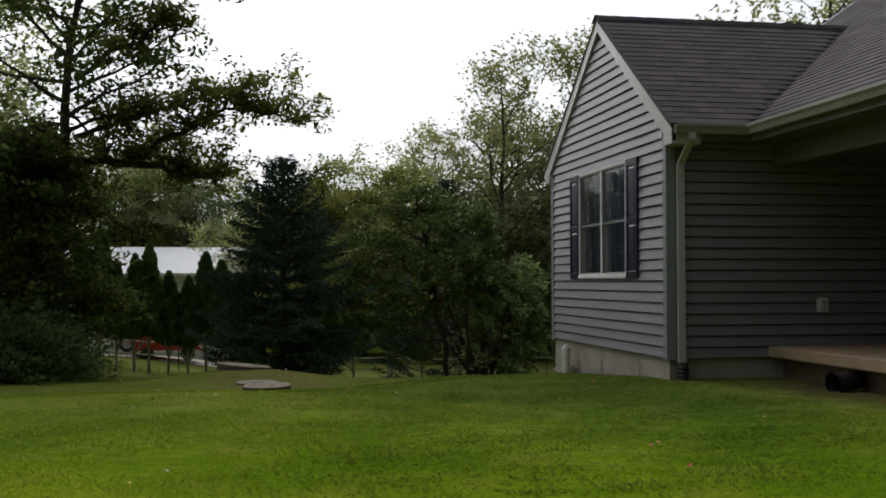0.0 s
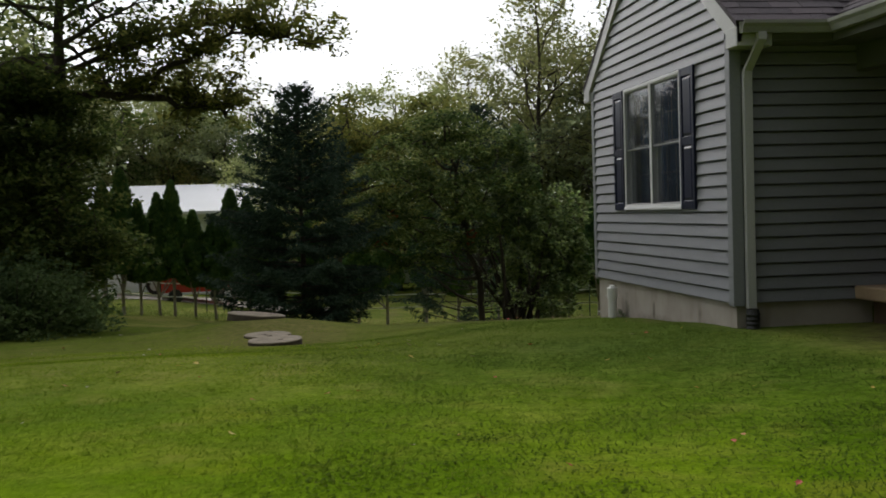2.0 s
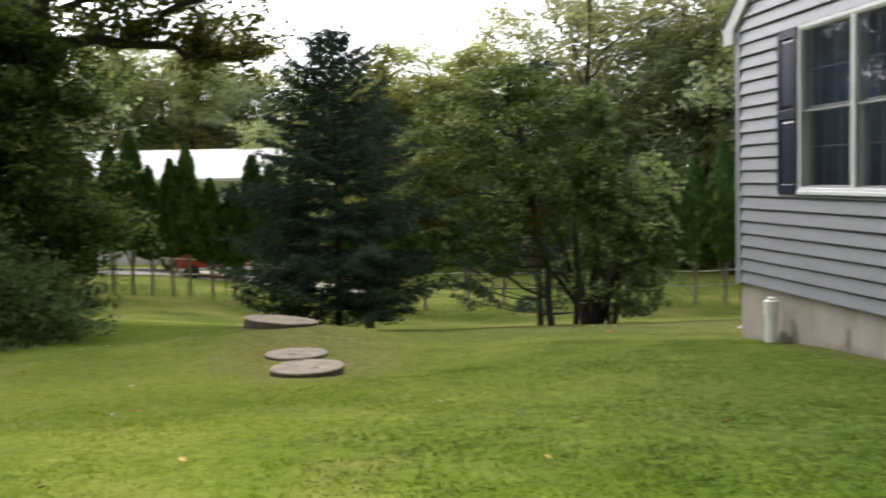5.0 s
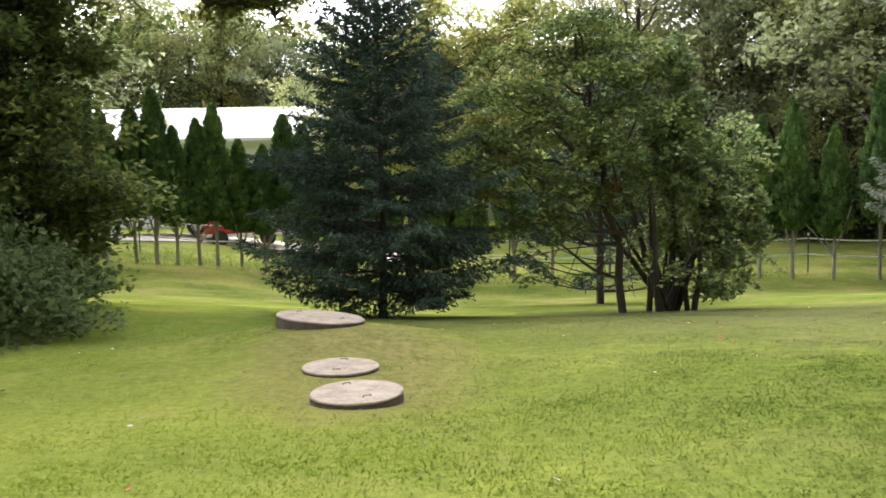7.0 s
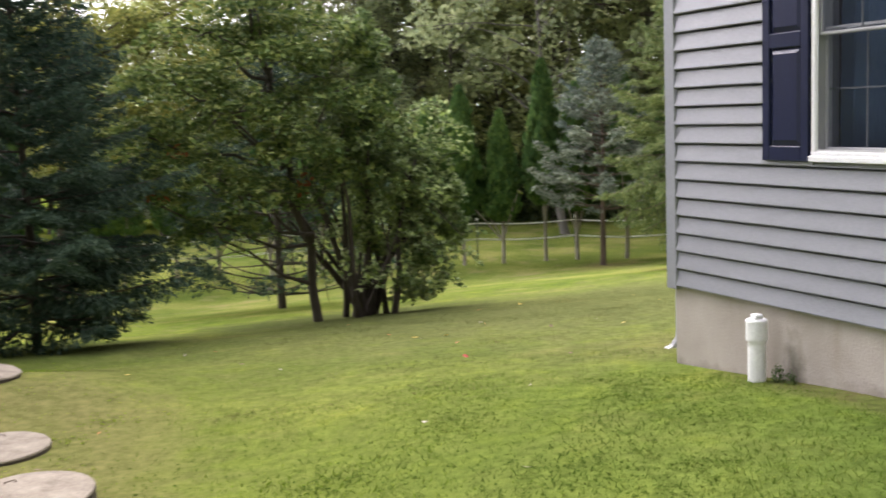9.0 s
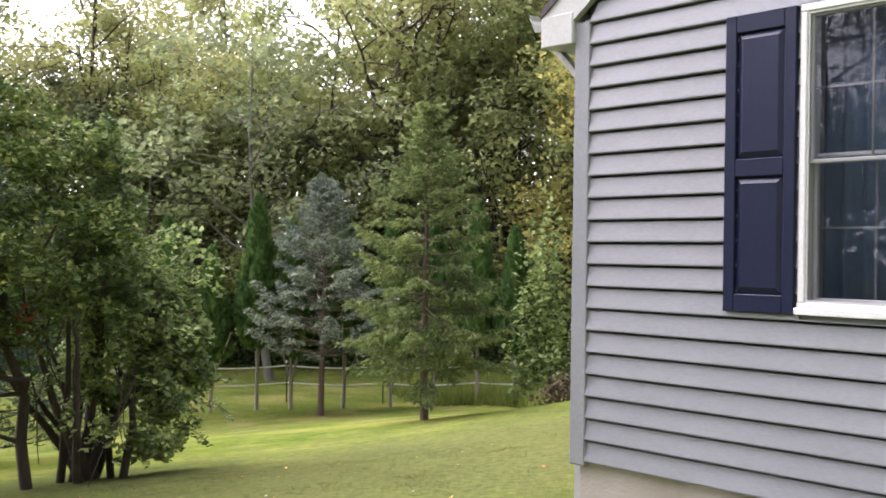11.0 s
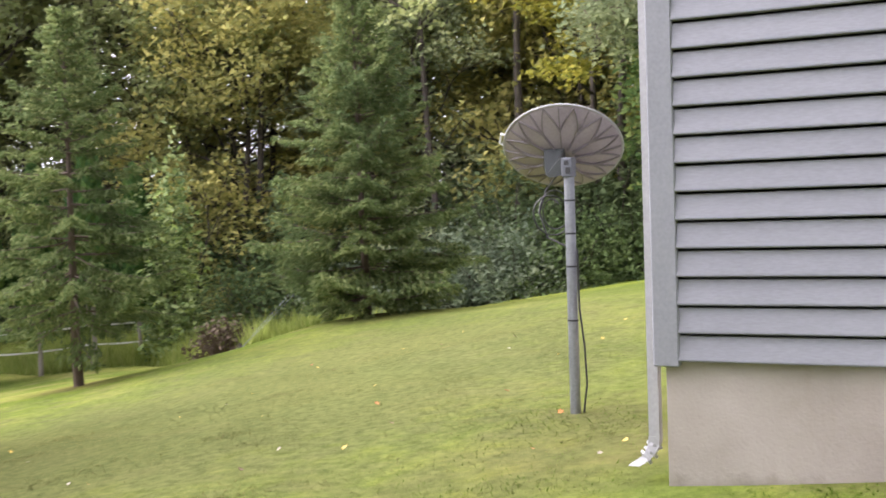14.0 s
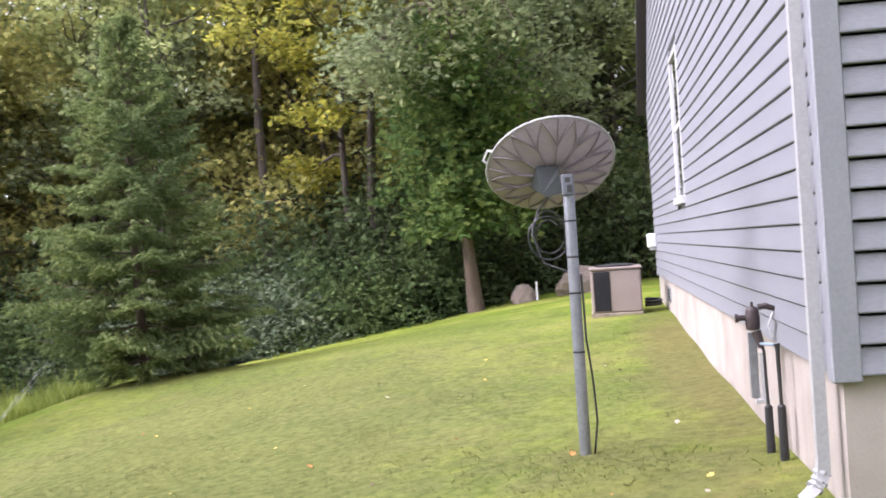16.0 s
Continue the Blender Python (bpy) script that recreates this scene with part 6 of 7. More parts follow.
# further woods behind the fence and the barn
for x, y, k, s in ((11.8, 33.9, 5, 1.05), (14.2, 35.5, 0, 1.1), (16.6, 33.9, 5, 1.1), (7.8, 31.5, 5, 0.95), (9.5, 33, 1, 1.0), (11.3, 30.5, 5, 0.95), (5.6, 33.5, 1, 0.85), (3.4, 38, 0, 0.95), (6.2, 36, 0, 1.0), (4.6, 34.5, 5, 0.8), (-22, 58, 6, 1.0), (-18.5, 60, 6, 0.95), (-15.2, 61, 6, 1.0), (-12, 60, 6, 0.95), (-8.8, 61, 6, 1.0), (-5.6, 59, 6, 0.95), (-2.6, 56, 6, 0.95), (-0.2, 52, 6, 0.9), (-10.4, 67, 6, 1.1), (-16.5, 67, 6, 1.1), (-24, 66, 6, 1.1), (6, 34, 5, 0.72), (8.5, 35.5, 0, 0.75), (11, 32.5, 5, 0.9), (12.5, 28.5, 1, 0.95), (10, 28, 1, 0.8), (14, 37, 3, 1.2), (4.0, 36, 5, 0.7), (2.0, 40, 1, 1.0), (16, 35, 5, 1.2), (18.5, 31, 3, 1.25), (20, 29, 3, 1.3), (17.5, 23, 1, 1.15), (19.6, 26, 3, 1.25), (16.2, 27, 1, 1.15)):
    wood(kinds, k, x, y, rw.uniform(0, 6), s * rw.uniform(0.95, 1.05))

# pale half-bare tree behind the fence
put(plant("half_bare_tree", broadleaf(84, 9.5, 3.0, 0.3, 18, 10, 0.22, 0.45, 0.45, 0.5, 0.11, (-0.05, 0.02), 0.6, 5, 4, thin=0.65), plain("grey_limb_bark", (0.1, 0.09, 0.08), (0.2, 0.185, 0.165), 3, 0.95, 0, 0.7, (1, 1, 0.3), 25, 0.02), M_FOREST[3], "half-bare tree with grey crooked limbs behind the fence", "tree"), 14.4, 31.0, 0.0, 1.25)

# leaning trunk with hanging vines by the rear lawn
def hanging_vines(seed, strands, low, high, reach, leaf):
    """Leafy strands hung round a trunk."""
    rng = np.random.default_rng(seed)
    at = []
    for i in range(strands):
        a, r, z = rng.uniform(0, 6.28), reach * rng.uniform(0.12, 1.0), rng.uniform(low + 0.6, high)
        line = bent(rng, np.array([math.cos(a) * r - 0.05 * z, math.sin(a) * r + 0.03 * z, z]), (rng.normal() * 0.2, rng.normal() * 0.2, -1), min(z - low, rng.uniform(0.5, 1.6)), 8, 0.02, 0.12)
        at.append(np.repeat(line, 9, axis=0) + rng.normal(size=(len(line) * 9, 3)) * [0.13, 0.13, 0.07])
    return leaves_np(rng, np.concatenate(at), leaf, leaf * 0.75, 0.45, None, 0.5)


vine_tree = put(plant("vine_hung_tree", broadleaf(81, 8.5, 2.0, 0.4, 30, 22, 0.12, 0.32, 0.5, 0.1, 0.11, (-0.06, 0.03), 0.9, 5, 4), M_BARK_RED, M_FOREST[3], "leaning bare-stemmed tree hung with leafy vines", "tree"), 19.9, 8.35, 0.0, 1.45)
v, f = hanging_vines(85, 120, 1.15, 4.6, 1.0, 0.13)
piece("vine_curtain", mesh_from("vine_curtain", v, f, M_OAK_LIT), vine_tree, (0, 0, 0), "curtain of green vines round the trunk")
M_YELLOW = leafy("bright_yellow_leaves", [(0.28, 0.28, 0.055), (0.42, 0.4, 0.075), (0.54, 0.49, 0.11), (0.26, 0.31, 0.08)], 0.6, 0.55, 0.5)
put(plant("forest_tree", broadleaf(68, 9.5, 2.3, 0.4, 13, 30, 0.13, 0.34, 0.5, 0.25, 0.13, (0.01, 0.0), 0.45, 5, 4, thin=0.75, small=True), M_BARK, M_YELLOW, "dark-stemmed tree with bright yellow leaves at the wood's edge", "tree", "woodland trees"), 23.0, 11.6, 0.7, 1.25)
put(plant("vine_column", shrub(82, 0.6, 0.55, 3.3, 3200, 0.13, 6, 0.0, 0.4), M_BARK, M_VINE, "dead stem wrapped in a column of climbing vines", "vines"), 15.1, 19.6, 0.0, 1.35)
brush = put(plant("dead_brush", shrub(83, 0.8, 0.5, 0.75, 900, 0.11, 70), M_DEADTWIG, M_DEADTWIG, "heap of dead brown brush in the long grass", "brush heap", leafname="dry_leaves"), 12.7, 16.5, 0.0, 1.0)
copy_at(brush, 16.4, 19.4, 1.2, 0.8)

# far woods closing the view
def far_woods():
    rng = np.random.default_rng(91)
    at = []
    for cx, cy, r, h, n in [(-60 + 7 * i, 74 + 4 * math.sin(i * 1.7), 6, 8.0 + 1.6 * math.sin(i * 2.3), 1300) for i in range(15)] + [(40 - 0.5 * i, 62 - 6.0 * i, 5.5, 6.0 + 1.2 * math.sin(i * 1.9), 1200) for i in range(6)] + [(37 - 0.5 * i, 27 - 4.5 * i, 4.5, 12.5 + 1.5 * math.sin(i * 1.9), 2200) for i in range(8)] + [(-36 + 0.5 * i, 60 - 8 * i, 5.5, 9 + 1.5 * math.sin(i * 2.1), 1000) for i in range(7)]:
        d = rng.normal(size=(n, 3))
        d /= np.linalg.norm(d, axis=1, keepdims=True)
        u = np.cbrt(rng.uniform(0.2, 1.1, n))[:, None]
        p = d * u * [r, r * 0.7, h * 0.55] + [cx, cy, h * 0.5]
        p[:, 2] = np.abs(p[:, 2]) + ground_z(p[:, 0], p[:, 1])
        at.append(p)
    at = np.concatenate(at)
    return leaves_np(rng, at, 0.75, 0.5, 0.35, small=True)


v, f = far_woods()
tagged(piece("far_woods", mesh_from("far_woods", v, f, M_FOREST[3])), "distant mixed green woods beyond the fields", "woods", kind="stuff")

# ---- grass ----
MEADOW = [(14.4, 23.4), (14.5, 20.3), (12.9, 16.5), (12.1, 15.5), (13.4, 14.3), (17, 15), (21, 20), (20, 27), (15.5, 26.5)]


def in_meadow(x, y):
    """True inside the unmown corner behind the lawn's far edge."""
    odd = np.zeros(len(x), bool)
    for (xa, ya), (xb, yb) in zip(MEADOW, MEADOW[1:] + MEADOW[:1]):
        if ya != yb:
            odd ^= ((ya > y) != (yb > y)) & (x < (xb - xa) * (y - ya) / (yb - ya) + xa)
    return odd


def blades(seed, count, region, h, w, lean=0.6, fade=2.5):
    rng = np.random.default_rng(seed)
    x0, x1, y0, y1 = region
    x, y = rng.uniform(x0, x1, count), rng.uniform(y0, y1, count)
    edge = np.minimum(np.minimum(x - x0, x1 - x), np.minimum(y - y0 + 9, y1 - y))
    ok = (rng.random(count) < np.clip(edge / fade, 0, 1)) & ~((x > -0.02) & (y < W + 0.02) & (y > 0)) & ~((x > 1.15) & (y <= 0))
    for lx, ly, lr in ((-4.46, 4.2, 0.325), (-4.58, 5.45, 0.29), (-4.78, 7.3, 0.42)):
        ok &= (x - lx) ** 2 + (y - ly) ** 2 > lr ** 2
    if seed == 103:
        ok &= in_meadow(x, y)
    ok &= (((x + 4.5) / 1.0) ** 2 + ((y - 5.4) / 2.5) ** 2 > 1) | (rng.random(count) < 0.4)
    bare = ((x - 1.7) / 1.6) ** 2 + ((y + 2.0) / 2.1) ** 2
    ok &= (bare > 0.8) | (rng.random(count) < 0.15)
    ok &= (x < 0.1) | (y < W) | (y > W + 0.5 + 0.18 * np.sin(x * 2.3)) | (rng.random(count) < 0.35)
    ok &= (x < -0.16 - 0.08 * np.sin(y * 3.1)) | (y < -0.3) | (y > W) | (rng.random(count) < 0.25)
    x, y = x[ok], y[ok]
    n = len(x)
    patchy = 0.75 + 0.35 * np.sin(x * 2.3 + 1.7 * np.sin(y * 1.1)) * np.sin(y * 2.9 + 1.3 * np.sin(x * 1.7))
    base = np.stack([x, y, ground_z(x, y) - 0.004], -1)
    a = rng.random(n) * 2 * np.pi
    hh = (h * rng.uniform(0.5, 1.3, n) * patchy)[:, None]
    tip = base + np.stack([np.cos(a) * lean, np.sin(a) * lean, np.ones(n)], -1) * hh * rng.uniform(0.6, 1.0, n)[:, None]
    s = np.stack([-np.sin(a), np.cos(a), np.zeros(n)], -1) * (w * rng.uniform(0.6, 1.4, n))[:, None]
    v = np.stack([base - s, base + s, tip], 1).reshape(-1, 3)
    return v, np.arange(n * 3).reshape(-1, 3)


for name, args, mat, label in (("lawn_grass", (101, 120000, (-9, -2.2, -7, 4.5), 0.03, 0.0038, 1.7), M_BLADE, "short mown lawn grass"),
                               ("lush_grass", (105, 150000, (-4.6, 2.8, -7, 6.5), 0.027, 0.0036, 1.8), M_BLADE_LUSH, "lush green grass and clover by the house, darkened with its shade"),
                               ("lawn_grass", (102, 150000, (-9, 10, 4.5, 12.5), 0.016, 0.0042, 2.4), M_BLADE_REAR, "mown lawn grass down the slope"),
                               ("long_grass", (103, 70000, (9, 21, 14.2, 29), 0.75, 0.015, 0.5, 0.5), M_TALLGRASS, "long unmown grass along the fence line"),
                               ("long_grass", (104, 14000, (-14, 9.5, 26.6, 31), 0.12, 0.014, 0.5), M_TALLGRASS, "long grass beneath the arborvitae row")):
    v, f = blades(*args)
    tagged(piece(name, mesh_from(name, v, f, mat)), label, "grass", kind="stuff")

def clover(seed, patches, region, per):
    """Low broad-leaved weeds in loose patches."""
    rng = np.random.default_rng(seed)
    x0, x1, y0, y1 = region
    cx, cy = rng.uniform(x0, x1, patches), rng.uniform(y0, y1, patches)
    r = rng.uniform(0.08, 0.42, patches)
    x = np.repeat(cx, per) + rng.normal(size=patches * per) * np.repeat(r, per)
    y = np.repeat(cy, per) + rng.normal(size=patches * per) * np.repeat(r, per) * 0.7
    ok = ~((x > -0.06) & (y < W + 0.06)) & ~((x > 1.1) & (y <= 0))
    for lx, ly, lr in ((-4.46, 4.2, 0.37), (-4.58, 5.45, 0.34), (-4.78, 7.3, 0.47)):
        ok &= (x - lx) ** 2 + (y - ly) ** 2 > lr ** 2
    x, y = x[ok], y[ok]
    at = np.stack([x, y, ground_z(x, y) + rng.uniform(0.002, 0.014, len(x))], -1)
    return leaves_np(rng, at, 0.022, 0.019, 0.92)


for args, label in (((111, 280, (-4.4, 0.2, -6.5, 4.6), 60), "patches of dark green clover in the grass by the house"),
                    ((112, 180, (-8.5, -3.5, -6.5, 9.0), 45), "scattered patches of clover in the lawn"),
                    ((113, 160, (-3.5, 9.0, 5.0, 11.5), 40), "patches of broad-leaved weeds in the rear lawn")):
    v, f = clover(*args)
    tagged(piece("clover", mesh_from("clover", v, f, M_BLADE_LUSH if "dark" in label else M_BLADE_REAR if "rear" in label else M_BLADE)), label, "clover", kind="stuff")

# ---- beyond the fence ----
barn = tagged(holder("white_barn", (-14.2, 52, -2.5)), "long white metal barn beyond the arborvitae row", "barn")
bm = bmesh.new()
box(bm, (-9, -4, -0.3), (9, 4, 4.3))
part("wall", bm, M_BARN, barn)
bm = bmesh.new()
vs = [bm.verts.new(p) for p in ((-9.4, -4.5, 4.1), (9.4, -4.5, 4.1), (9.4, 0, 5.6), (-9.4, 0, 5.6), (-9.4, 4.5, 4.1), (9.4, 4.5, 4.1), (-9.4, -4.5, 4.25), (9.4, -4.5, 4.25), (9.4, 0, 5.75), (-9.4, 0, 5.75), (-9.4, 4.5, 4.25), (9.4, 4.5, 4.25))]
for q in ((0, 1, 2, 3), (3, 2, 5, 4), (6, 9, 8, 7), (9, 10, 11, 8), (0, 6, 7, 1), (4, 5, 11, 10), (0, 3, 9, 6), (3, 4, 10, 9), (1, 7, 8, 2), (2, 8, 11, 5)):
    bm.faces.new([vs[i] for i in q])
part("roof", bm, M_BARN, barn, "bright white metal roof")
# pale gravel track behind the arborvitae row
xs, ys = np.linspace(-20, -2, 61), np.linspace(32.4, 35.4, 6)
v = [(x, y + 0.25 * math.sin(x * 0.6), gz(x, y) + 0.03) for x in xs for y in ys]
f = [(a * 6 + b, a * 6 + 6 + b, a * 6 + 7 + b, a * 6 + b + 1) for a in range(60) for b in range(5)]
tagged(piece("driveway", mesh_from("driveway", v, f, plain("pale_gravel", (0.33, 0.3, 0.25), (0.5, 0.46, 0.4), 2, 0.95, 0, 0.6))), "pale gravel track behind the arborvitae row", "driveway", kind="structure")


def wagon(x, y, turn, length, label):
    ob = tagged(holder("farm_wagon", (x, y, gz(x, y))), label, "wagon")
    ob.rotation_euler = (0, 0, turn)
    bm = bmesh.new()
    box(bm, (-length / 2, -0.8, 0.3), (length / 2, 0.8, 0.42), 0.02)
    for s in (-1, 1):
        box(bm, (-length / 2, s * 0.76 - 0.04, 0.42), (length / 2, s * 0.76 + 0.04, 1.15), 0.02)
        box(bm, (s * (length / 2 - 0.04) - 0.04, -0.72, 0.42), (s * (length / 2 - 0.04) + 0.04, 0.72, 1.15), 0.02)
    part("bed", bm, M_REDPAINT, ob)
    bm = bmesh.new()
    box(bm, (-length / 2 - 0.02, -0.85, 0.3), (length / 2 + 0.02, -0.81, 0.4), 0.01)
    part("side_rail", bm, M_BARN, ob, "white painted rail")
    bm = bmesh.new()
    tube(bm, [(length / 2, 0, 0.36), (length / 2 + 1.2, 0, 0.3)], 0.05, 8)
    part("drawbar", bm, M_STEEL, ob)
    for sx in (-1, 1):
        for sy in (-1, 1):
            bm = bmesh.new()
            tube(bm, [(sx * length * 0.3, sy * 0.86, 0.27), (sx * length * 0.3, sy * 1.02, 0.27)], 0.27, 18)
            part("wheel", bm, M_BLACK, ob)
    return ob


wagon(-7.9, 33.7, 0.1, 2.6, "low red farm wagon standing behind the arborvitae")


def car(x, y, turn, paint, label):
    ob = tagged(holder("parked_car", (x, y, gz(x, y))), label, "car")
    ob.rotation_euler = (0, 0, turn)
    bm = bmesh.new()
    prof = [(-2.2, 0.35), (-2.25, 0.75), (-1.9, 0.95), (-1.35, 1.02), (-0.8, 1.42), (0.6, 1.45), (1.25, 1.0), (2.1, 0.85), (2.25, 0.55), (2.2, 0.35)]
    sides = [[bm.verts.new((px, s * (0.85 if pz < 1.1 else 0.68), pz)) for px, pz in prof] for s in (-1, 1)]
    for i in range(len(prof)):
        j = (i + 1) % len(prof)
        bm.faces.new((sides[0][i], sides[0][j], sides[1][j], sides[1][i]))
    bm.faces.new(sides[0][::-1])
    bm.faces.new(sides[1])
    part("body", bm, paint, ob)
    for s in (-1, 1):
        bm = bmesh.new()
        box(bm, (-0.75, s * 0.76 - 0.05, 1.04), (0.62, s * 0.76 + 0.05, 1.34), 0.03)
        part("side_window", bm, M_BLACK, ob)
    for sx in (-1.4, 1.4):
        for sy in (-1, 1):
            wheel_bm = bmesh.new()
            tube(wheel_bm, [(sx, sy * 0.7, 0.33), (sx, sy * 0.9, 0.33)], 0.33, 20)
            wheel = part("wheel", wheel_bm, M_BLACK, ob)
            bm = bmesh.new()
            tube(bm, [(sx, sy * 0.89, 0.33), (sx, sy * 0.915, 0.33)], 0.19, 14)
            part("rim", bm, M_SILVER, wheel)
    return ob


car(-11.0, 34.6, 0.15, M_BARN, "white car parked beyond the arborvitae row")
car(1.6, 44.0, 0.1, M_SILVER, "silver car parked far beyond the fence")


def tape_fence(points, heights, label):
    ob = tagged(holder("tape_fence"), label, "fence")
    for x, y in points:
        bm = bmesh.new()
        z = gz(x, y)
        tube(bm, [(x, y, z - 0.3), (x, y, z + 1.15)], 0.022, 6)
        post = part("post", bm, M_GREENHOUSE, ob)
        bm = bmesh.new()
        tube(bm, [(x, y, z + 1.1), (x, y, z + 1.17)], 0.03, 6)
        part("cap", bm, M_WHITE, post, "white plastic cap")
    for h in heights:
        bm = bmesh.new()
        line = []
        for (xa, ya), (xb, yb) in zip(points, points[1:]):
            for i in range(8):
                u = i / 8
                x, y = xa + (xb - xa) * u, ya + (yb - ya) * u
                line.append((x, y, gz(xa, ya) * (1 - u) + gz(xb, yb) * u + h - 0.06 * math.sin(math.pi * u)))
        line.append((points[-1][0], points[-1][1], gz(*points[-1]) + h))
        rings = [[bm.verts.new((x, y + dy, z + dz)) for dy, dz in ((-0.004, -0.02), (0.004, -0.02), (0.004, 0.02), (-0.004, 0.02))] for x, y, z in line]
        for a, b in zip(rings, rings[1:]):
            for k in range(4):
                bm.faces.new((a[k], a[(k + 1) % 4], b[(k + 1) % 4], b[k]))
        part("tape", bm, M_TAPE, ob, "sagging white fence tape")
    return ob


tape_fence([(-14, 28.2), (-10.5, 29), (-7.2, 29.6), (-3.5, 29.5), (0.5, 29.2), (3.5, 28.7), (6.4, 28.2), (9.2, 27.5), (11.9, 26.4), (13.9, 24.6), (15.4, 22.4), (16.2, 20.2)], (0.55, 1.02), "white electric tape fence on thin posts")

# rocks, guy-wire stake, drain end
def rock(x, y, sx, sy, sz, seed, label):
    bm = bmesh.new()
    bmesh.ops.create_icosphere(bm, subdivisions=3, radius=1)
    for v in bm.verts:
        d = 1 + 0.3 * noise.noise(v.co * 1.3 + Vector((seed, 0, 0))) + 0.1 * noise.noise(v.co * 4 + Vector((0, seed, 0)))
        v.co = Vector((v.co.x * sx * d, v.co.y * sy * d, v.co.z * sz * d))
    return tagged(part("boulder", bm, M_ROCK, None, "", False, (x, y, gz(x, y) + sz * 0.2)), label, "rock", "boulders")


rock(20.0, 5.85, 0.5, 0.78, 0.46, 3, "large brown boulder at the edge of the woods")
rock(20.0, 7.35, 0.26, 0.3, 0.32, 8, "small grey-brown boulder at the wood's edge")
marker = tagged(holder("marker_stake", (19.8, 7.05, gz(19.8, 7.05))), "thin white plastic stake beside the boulders", "stake")
bm = bmesh.new()
tube(bm, [(0, 0, -0.1), (0.01, 0, 0.42)], 0.02, 8)
part("stake", bm, M_PVC, marker)
guy = tagged(holder("guy_wire", (11.7, 15.4, gz(11.7, 15.4))), "slanting guy wire anchored in the lawn by long grass", "guy wire")
bm = bmesh.new()
tube(bm, [(0, 0, 0.02), (0.4, -0.25, 0.4), (0.95, -0.6, 0.95)], 0.0035, 6)
tube(bm, [(0.1, 0.06, 0.02), (0.52, -0.16, 0.44), (1.05, -0.5, 1.0)], 0.0035, 6)
part("wire", bm, M_STEEL, guy)
bm = bmesh.new()
tube(bm, [(0, 0, -0.2), (0.05, 0.03, 0.12)], 0.03, 8)
tube(bm, [(-0.12, 0.02, 0.0), (-0.02, 0.0, 0.05), (0.1, -0.04, 0.0)], 0.03, 6)
part("anchor", bm, M_BARK, guy)
bm = bmesh.new()
x, y = 1.05, -1.75
z = gz(x, y)
tube(bm, [(1.4, y + 0.1, z + 0.12), (1.2, y, z + 0.1), (1.02, y - 0.04, z + 0.075)], [0.09, 0.1, 0.12], 14, False)
tube(bm, [(1.4, y + 0.1, z + 0.12), (1.2, y, z + 0.1), (1.025, y - 0.04, z + 0.075)], [0.08, 0.09, 0.11], 14, False)
tagged(part("drain_end", bm, M_BLACK), "black flared drain pipe end lying by the porch", "drain pipe")

# fallen leaves
def fallen_leaf(mat):
    pts = [(0, -0.055), (0.012, -0.03), (0.045, -0.022), (0.026, 0.0), (0.05, 0.028), (0.018, 0.026), (0, 0.06), (-0.018, 0.026), (-0.05, 0.028), (-0.026, 0.0), (-0.045, -0.022), (-0.012, -0.03)]
    v = [(x, y, 0.012 * (abs(x) * 30) ** 1.2 * 0.5 + 0.05 * y * y * 8) for x, y in pts] + [(0, 0, -0.002)]
    v += [(x, y, z - 0.002) for x, y, z in v]
    f = []
    for i in range(12):
        j = (i + 1) % 12
        f += [(i, j, 12), (13 + j, 13 + i, 25), (i, 13 + i, 13 + j, j)]
    return mesh_from("fallen_leaf", v, f, mat)


leaf_tones = [("red", (0.35, 0.03, 0.015), (0.5, 0.07, 0.03)), ("orange", (0.45, 0.14, 0.03), (0.55, 0.22, 0.05)), ("yellow", (0.5, 0.35, 0.05), (0.6, 0.42, 0.08)), ("pale", (0.3, 0.26, 0.18), (0.42, 0.37, 0.28)), ("brown", (0.12, 0.07, 0.035), (0.2, 0.12, 0.06))]
leaf_meshes = [fallen_leaf(plain(n + "_leaf", a, b, 30, 0.6)) for n, a, b in leaf_tones]
rl = random.Random(17)
marks = [(-3.45, -4.26, 3), (-2.16, -5.74, 0), (-3.8, -2.5, 0), (-4.52, -2.68, 0), (-1.61, -3.15, 1), (-2.99, -5.13, 0), (-3.49, -5.6, 0), (-1.94, -4.66, 1)]
for i in range(120):
    marks.append((rl.uniform(-8, 1) if i % 3 else rl.uniform(-1, 8), rl.uniform(-6.5, 9) if i % 3 else rl.uniform(5.2, 11), rl.choice((0, 1, 1, 2, 2, 3, 3, 3, 4, 4))))
for x, y, k in marks:
    if (x > -0.1 and 0 < y < W + 0.1) or (x > 1.0 and y <= 0):
        continue
    ob = piece("fallen_leaf", leaf_meshes[k], None, (x, y, gz(x, y) + 0.03))
    ob.rotation_euler = (rl.uniform(-0.5, 0.5), rl.uniform(-0.5, 0.5), rl.uniform(0, 6))
    s = rl.uniform(0.22, 0.5)
    ob.scale = (s, s, s)
    tagged(ob, f"curled {leaf_tones[k][0]} fallen leaf lying on the grass", "leaf", "fallen leaves")

# ---- pieces: siding boards and shingles ----
def slope_y(z):
    """Ends of the gable at a height."""
    if z <= EAVE:
        return 0.085, W - 0.085
    u = min(1, (z - EAVE) / (TOPZ - 0.16 - EAVE))
    return 0.0 + MID * u, W - (W - MID) * u


rows_w = int((TOPZ - 0.2 - S) / C)
shared = {}


def lay(key, args, face, parent, place):
    if key not in shared:
        shared[key] = board_mesh(*args, face)
    piece("siding_board", shared[key], parent, place)


